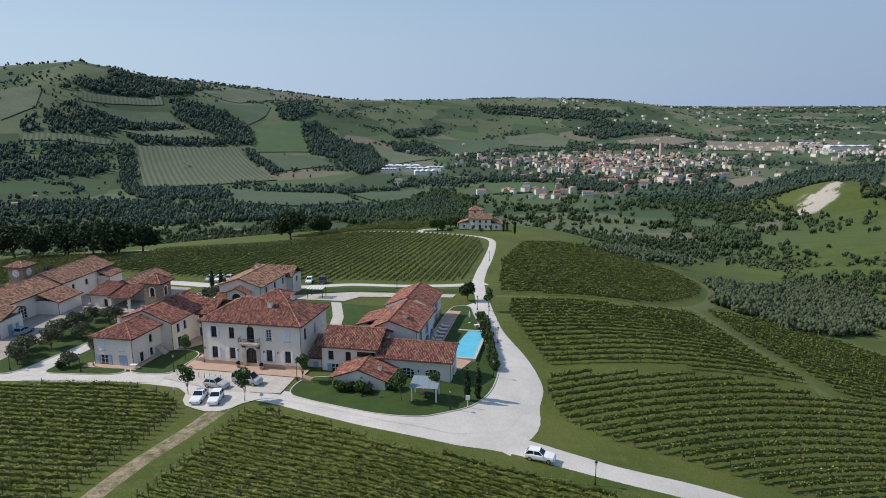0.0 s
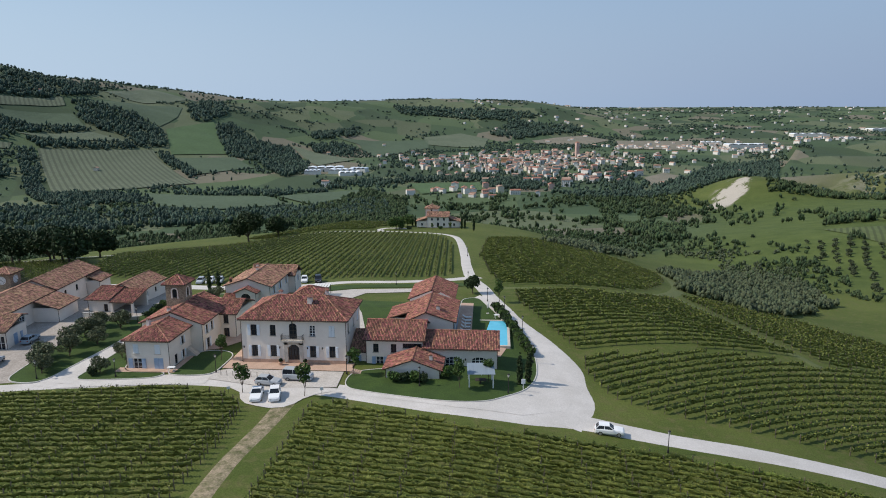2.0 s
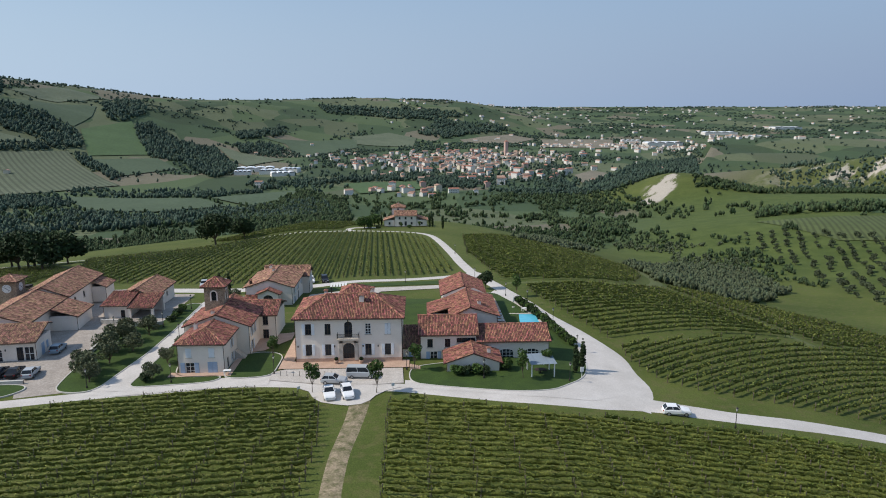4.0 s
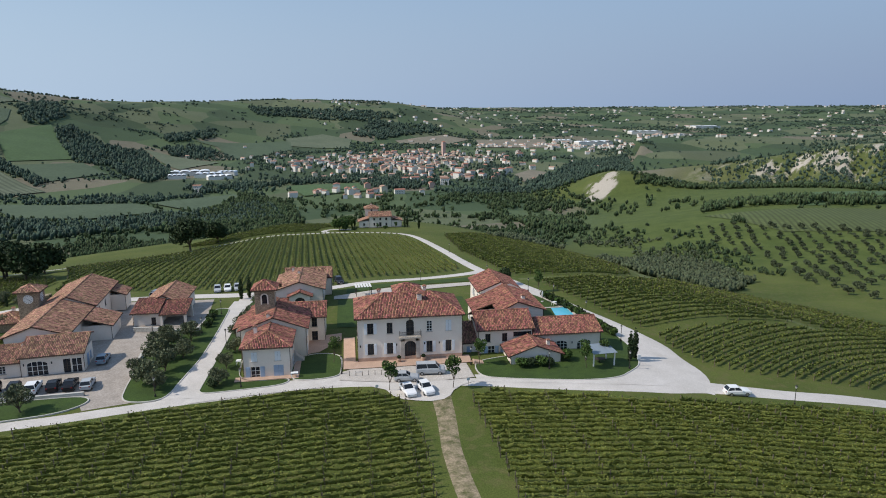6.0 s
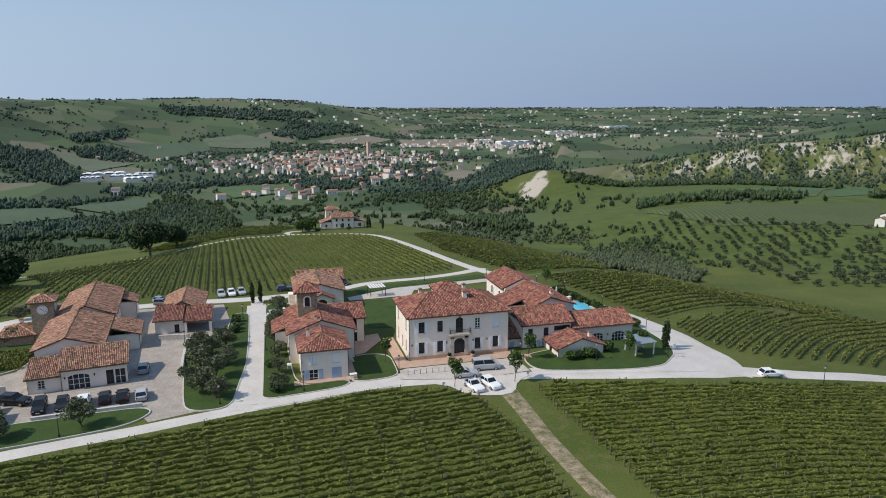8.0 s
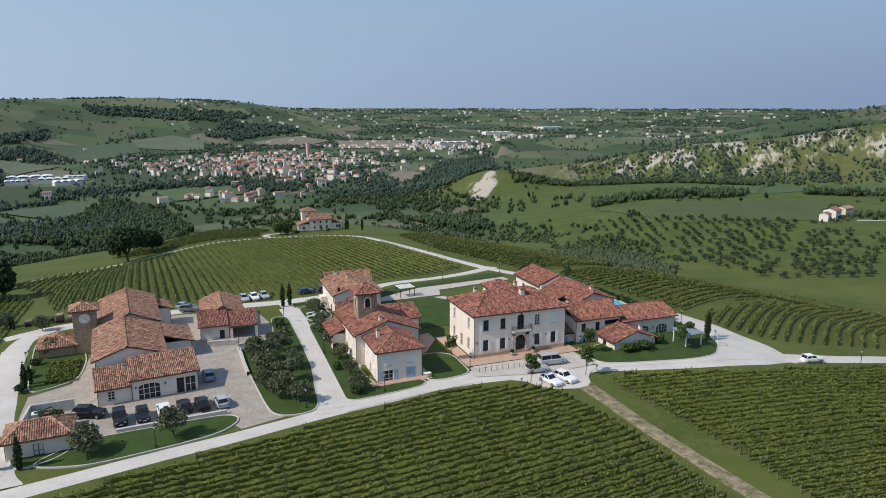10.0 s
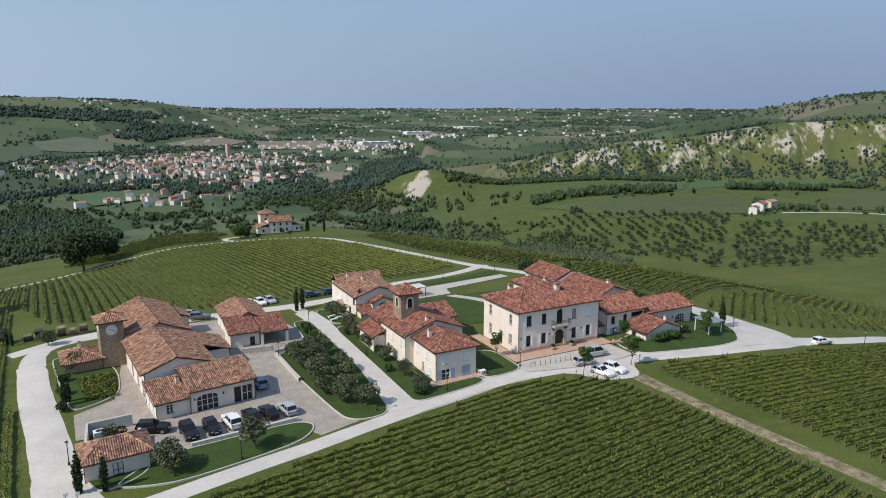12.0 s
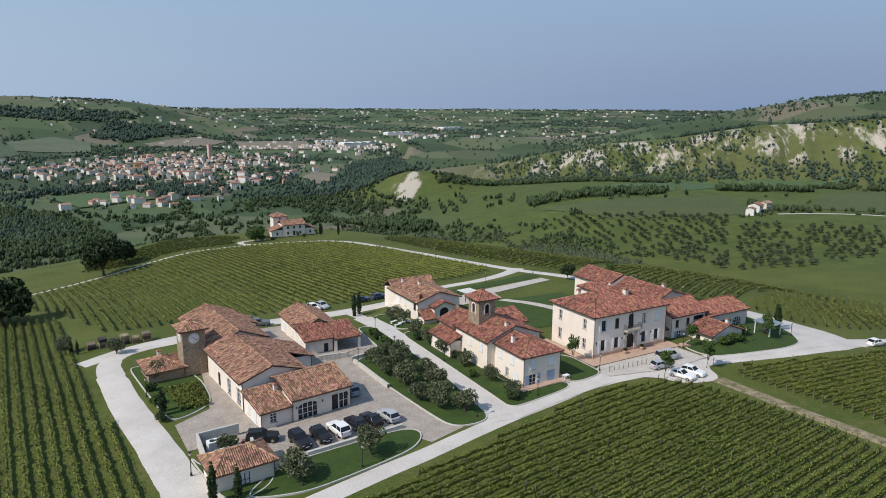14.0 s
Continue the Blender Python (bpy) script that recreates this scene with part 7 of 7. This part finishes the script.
def car(m, colour, label, style="hatch", group="parked cars"):
    t = thing("car", m, label, "car", group)
    L, W, H = {"hatch": (4.15, 1.76, 1.48), "suv": (4.45, 1.84, 1.66), "van": (4.9, 1.9, 1.95), "saloon": (4.5, 1.8, 1.44)}[style]
    hood = {"hatch": 0.98, "suv": 1.08, "van": 1.2, "saloon": 0.95}[style]
    h = L / 2
    # body: front at -y
    def ring(y, top, w, low=0.28):
        w2 = w / 2
        return [(-w2 * 0.9, y, low), (w2 * 0.9, y, low), (w2, y, low + 0.18), (w2, y, top - 0.16), (w2 * 0.9, y, top), (-w2 * 0.9, y, top), (-w2, y, top - 0.16), (-w2, y, low + 0.18)]
    body = loft([ring(-h, hood - 0.32, W * 0.80), ring(-h + 0.18, hood - 0.14, W * 0.95), ring(-h * 0.55, hood - 0.02, W), ring(-h * 0.3, hood, W), ring(h * 0.55, hood + 0.04, W), ring(h - 0.2, hood + 0.02, W * 0.96), ring(h, hood - 0.16, W * 0.84)])
    part("body", body, PAINT[colour], t, smooth=False)
    a, b = {"hatch": (-0.30, 0.92), "suv": (-0.28, 0.95), "van": (-0.62, 0.97), "saloon": (-0.28, 0.72)}[style]
    ra, rb = {"hatch": (0.02, 0.72), "suv": (0.0, 0.82), "van": (-0.35, 0.93), "saloon": (0.04, 0.46)}[style]
    def cab(y, z, w):
        return [(-w / 2, y, z), (w / 2, y, z)]
    g = Geo()
    v = [(-W * 0.45, a * h, hood - 0.02), (W * 0.45, a * h, hood - 0.02), (W * 0.46, b * h, hood), (-W * 0.46, b * h, hood), (-W * 0.37, ra * h, H - 0.03), (W * 0.37, ra * h, H - 0.03), (W * 0.38, rb * h, H - 0.03), (-W * 0.38, rb * h, H - 0.03)]
    g.v = v
    g.f = [(0, 1, 5, 4), (1, 2, 6, 5), (2, 3, 7, 6), (3, 0, 4, 7), (4, 5, 6, 7)]
    part("window_glass", g, CAR_GLASS, t, "dark car windows")
    g = Geo()
    e = 0.03
    g.box(-W * 0.385, ra * h - 0.02, H - 0.05, W * 0.385, rb * h + 0.02, H)
    part("roof_panel", g, PAINT[colour], t)
    for sx in (-1, 1):
        for lo_i, hi_i in ((1 if sx > 0 else 0, 5 if sx > 0 else 4), (2 if sx > 0 else 3, 6 if sx > 0 else 7)):
            g = Geo()
            g.tube(v[lo_i], v[hi_i], 0.05, 0.045, 5)
            part("pillar", g, PAINT[colour], t)
        mid_lo = Vector(v[1 if sx > 0 else 0]).lerp(Vector(v[2 if sx > 0 else 3]), 0.52)
        mid_hi = Vector(v[5 if sx > 0 else 4]).lerp(Vector(v[6 if sx > 0 else 7]), 0.48)
        g = Geo()
        g.tube(mid_lo, mid_hi, 0.045, 0.045, 5)
        part("pillar", g, PAINT[colour], t)
    for sx in (-1, 1):
        for y in (-h * 0.62, h * 0.6):
            g = Geo()
            x = sx * (W / 2 - 0.1)
            g.tube((x - sx * 0.1, y, 0.32), (x + sx * 0.11, y, 0.32), 0.32, k=14)
            w = part("wheel", g, TYRE, t)
            g = Geo()
            g.tube((x + sx * 0.105, y, 0.32), (x + sx * 0.125, y, 0.32), 0.2, k=10)
            part("rim", g, RIM, w)
        g = Geo()
        g.box(sx * W * 0.30 - 0.16, -h - 0.0, hood - 0.42, sx * W * 0.30 + 0.16, -h + 0.2, hood - 0.27)
        part("headlight", g, LAMP_CLEAR, t)
        g = Geo()
        g.box(sx * W * 0.36 - 0.12, h - 0.2, hood - 0.30, sx * W * 0.36 + 0.12, h + 0.005, hood - 0.12)
        part("tail_light", g, LAMP_RED, t)
        g = Geo()
        g.box(sx * (W / 2 + 0.02) - 0.1, a * h + 0.1, hood, sx * (W / 2 + 0.02) + 0.1, a * h + 0.22, hood + 0.14)
        part("mirror", g, PAINT[colour], t)
    g = Geo()
    g.box(-0.26, -h - 0.02, 0.42, 0.26, -h + 0.05, 0.53)
    part("number_plate", g, WHITE_PAINT, t)
    return t


LB = {"white": "white parked car", "silver": "silver parked car", "black": "black parked car", "grey": "dark grey parked car", "blue": "dark blue parked car", "steel": "blue-grey parked car"}
for x, y, rz, c, st, where in ((7.4, -14.1, 12, "white", "saloon", "beside the road"), (10.2, -14.0, 15, "white", "hatch", "beside the road"), (7.6, -9.2, 84, "silver", "hatch", "before the villa"), (11.8, -6.9, 86, "silver", "van", "before the villa"), (60.2, -18.2, 82, "white", "hatch", "on the gravel road"),
                               (-57.0, -4.8, 8, "black", "suv", "in the yard"), (-54.0, -4.7, 8, "black", "hatch", "in the yard"), (-51.2, -4.2, 188, "white", "suv", "in the yard"), (-48.4, -3.6, 190, "black", "hatch", "in the yard"), (-45.9, -3.6, 188, "black", "saloon", "in the yard"), (-43.2, -3.8, 188, "silver", "hatch", "in the yard"),
                               (-61.2, -1.4, 70, "black", "suv", "in the yard"), (-44.6, 7.6, 185, "steel", "hatch", "in the yard"), (-51.9, 20.6, 100, "white", "suv", "beside the hall"), (-50.6, 23.4, 100, "black", "hatch", "beside the hall"), (-48.0, 57.4, 60, "steel", "hatch", "on the back road"), (-47.0, 53.6, 75, "grey", "suv", "on the back road"),
                               (-34.6, 60.5, 10, "silver", "hatch", "beside the vineyard"), (-32.2, 61.0, 10, "white", "hatch", "beside the vineyard"), (-29.8, 61.6, 12, "silver", "hatch", "beside the vineyard"), (-19.3, 62.2, 100, "blue", "hatch", "beside the vineyard"), (-14.4, 63.0, 100, "blue", "hatch", "beside the vineyard"), (-7.6, 64.8, 15, "white", "hatch", "on the back road"), (-4.0, 65.4, 15, "black", "suv", "on the back road")):
    car(on(x, y, rz, 0.12 if y > -14 else 0.08), c, LB[c] + " " + where, st)

# ---- lamps, posts, walls, small things ----
LANTERN = material("frosted_lantern", (0.62, 0.60, 0.54), 0.4, (0.54, 0.52, 0.47), 4.0)


def street_lamp(h=3.1):
    t = thing("street_lamp", pose(0, 0, 0), "black iron street lamp with a lantern head", "lamp", "street lamps")
    g = Geo()
    g.lathe([(0.16, 0), (0.14, 0.35), (0.06, 0.5), (0.05, h - 0.5), (0.08, h - 0.42), (0.02, h - 0.4)], 8)
    part("pole", g, IRON, t)
    g = Geo()
    g.lathe([(0.09, h - 0.4), (0.19, h - 0.02)], 6)
    part("lantern_glass", g, LANTERN, t)
    g = Geo()
    g.lathe([(0.24, h - 0.02), (0.16, h + 0.1), (0.03, h + 0.2), (0.0, h + 0.3)], 6)
    part("cap", g, IRON, t)
    return t


lamp = street_lamp()
first = True
for x, y in ((31.9, -8.2), (-18.8, -7.9), (-2.9, -4.9), (-31.4, -9.6), (-30.4, 20.6), (-38.9, 17.9), (42.0, 43), (45.8, 34.6), (49.3, 22.4), (50.6, 6.2), (17.7, 62.6), (67.4, -22.4), (19.2, -4.0), (-60, -15), (-52, -14.6), (-71.4, -6.0), (-73.3, 22), (-24.4, 12.5), (46.0, -8.6), (36.5, 66), (34, 120), (-28.8, 33)):
    if first:
        lamp.matrix_basis = on(x, y, 0, 0.1)
        first = False
    else:
        copy_thing(lamp, on(x, y, 17 * x, 0.1))

sign = thing("road_sign", on(48.4, -6.9, 10, 0.1), "white board on a post beside the junction", "sign")
g = Geo()
g.tube((0, 0, 0), (0, 0, 1.3), 0.05)
part("post", g, WHITE_PAINT, sign)
g = Geo()
g.box(-0.32, -0.05, 1.2, 0.32, 0.05, 2.0)
part("board", g, WHITE_PAINT, sign)
for x, y in ((-71.6, -15.4), (-70.4, -15.8), (2.6, -13.2), (17.2, -12.6)):
    t = thing("notice_board", on(x, y, 20, 0.1), "small white notice board on a thin post", "sign", "notice boards")
    g = Geo()
    g.tube((0, 0, 0), (0, 0, 0.9), 0.03)
    part("post", g, IRON, t)
    g = Geo()
    g.box(-0.25, -0.03, 0.8, 0.25, 0.03, 1.25)
    part("board", g, WHITE_PAINT, t)


def low_wall(pts, h, w, label):
    ob = thing("garden_wall", pose(0, 0, 0), label, "wall", "low garden walls")
    edge(pts, w, h, ob, STONE_PALE, "masonry")
    edge(pts, w + 0.1, h + 0.06, ob, KERB, "coping").location.z = 0.01


low_wall([(-38.9, 19.8), (-38.7, 16), (-38.55, 10), (-38.35, 6.5)], 0.65, 0.35, "low cream wall beside the parking yard")
low_wall([(-57.2, -8.3), (-52, -7.9), (-46, -7.5), (-42.6, -7.2)], 0.6, 0.35, "low stone wall behind the parked cars")
low_wall([(-44.2, 23.8), (-40.5, 23.3), (-38.6, 23.1)], 0.9, 0.25, "low wall before the carport")
low_wall([(-39, 20.7), (-34, 21.6), (-31, 22.4)], 0.8, 0.3, "low wall beside the carport yard")
low_wall([(-69.5, -5.9), (-69.2, 1.8), (-63.6, 2.2)], 1.7, 0.25, "cream wall of the service yard")
low_wall([(-63.3, -6.0), (-63.0, -2.6)], 1.6, 0.25, "cream wall of the service yard")
# steps from the forecourt down to the wing lawn
steps = thing("garden_steps", on(20.2, -3.4, 0, 0), "terracotta garden steps beside the villa", "steps")
for i in range(8):
    g = Geo()
    g.box(-0.5 + i * 0.36, -0.6, -0.5, -0.5 + (i + 1) * 0.36, 0.8, 0.55 - i * 0.09)
    part("step", g, TERRACOTTA, steps)
# posts with a chain along the forecourt
for i in range(9):
    x = -1.6 + i * 1.05
    t = thing("bollard", on(x, -6.0 - 0.06 * i, 0, 0.12), "slim dark iron bollard on the forecourt", "bollard", "forecourt bollards")
    g = Geo()
    g.lathe([(0.05, 0), (0.035, 0.75), (0.06, 0.82), (0.0, 0.9)], 8)
    part("shaft", g, IRON, t)
# terracotta pots at the portal
for x in (7.0, 11.3):
    t = thing("flower_pot", on(x, -1.0, 0, 0.2), "large terracotta pot with a clipped plant", "pot", "pots at the portal")
    g = Geo()
    g.lathe([(0.25, 0), (0.42, 0.5), (0.36, 0.62), (0.4, 0.68)], 12)
    part("pot", g, TERRACOTTA, t)
    rngp = np.random.default_rng(3)
    V, F = quads_at(crown_points(rngp, [(0, 0, 0.85, 0.32)], 160), 0.1, rngp)
    part("plant", fast_mesh("plant", V, F, [DARK_LEAF]), DARK_LEAF, t)
# cooling units in the service yard
for i, (x, y, w, d, h) in enumerate(((-67.2, -1.2, 2.6, 1.2, 1.7), (-67.0, -3.6, 1.8, 1.0, 1.3), (-64.6, -3.4, 1.6, 1.0, 1.0))):
    t = thing("cooling_unit", on(x, y, 6, 0.05), "white rooftop-style cooling unit with fan grilles", "machine", "cooling units")
    g = Geo()
    g.box(-w / 2, -d / 2, 0, w / 2, d / 2, h)
    part("casing", g, WHITE_PAINT, t)
    for k in (-1, 1):
        g = Geo()
        g.lathe([(0.0, h + 0.05), (0.36, h + 0.05), (0.38, h + 0.002)], 16, (k * w / 4, 0, 0))
        part("fan_grille", g, IRON, t)
# stacked crates at the end of the back road
rc = random.Random(8)
for i in range(12):
    x, y = -79.5 + (i % 6) * 2.0, 56.5 + (i // 6) * 1.3 - 0.25 * (i % 6)
    t = thing("crate", on(x, y, 8 + rc.uniform(-6, 6), 0.05), "weathered wooden crate stack beside the road", "crate", "crates beside the road")
    for k in range(2 + i % 2):
        g = Geo()
        for q in range(4):
            g.box(-0.75, -0.5, 0.02 + k * 0.62 + q * 0.14, 0.75, 0.5, 0.12 + k * 0.62 + q * 0.14)
        part("box", g, (WOOD_DARK, POST, DIRT)[(i + k) % 3], t)
# lavender rows in the clock garden
for i in range(7):
    y = 14.6 + i * 1.35
    rngp = np.random.default_rng(90 + i)
    C = np.stack([rngp.uniform(-69.4 - 0.15 * i, -65.2, 420), rngp.normal(y, 0.33, 420), -0.2 + 0.55 * rngp.random(420)], axis=1)
    V, F = quads_at(C, 0.16, rngp)
    hedge_ob = new("lavender_row", fast_mesh("lavender_row", V, F, [VINE]))
    tagged(hedge_ob, "low bushy green lavender row", "hedge", "lavender rows", "stuff")
# village wood fence posts along the road below the villa are the row ends; gate rail before the carport
for x0, x1 in ((-44.0, -40.2), (-39.0, -35.0)):
    t = thing("iron_railing", on((x0 + x1) / 2, 22.9, 0, 0.05), "thin dark iron railing before the carport", "railing", "iron railings")
    g = Geo()
    L = x1 - x0
    for k in range(int(L / 0.25) + 1):
        g.tube((-L / 2 + k * 0.25, 0, 0), (-L / 2 + k * 0.25, 0, 1.0), 0.012, k=4)
    g.tube((-L / 2, 0, 1.0), (L / 2, 0, 1.0), 0.025, k=5)
    part("bar", g, IRON, t, kind="stuff")
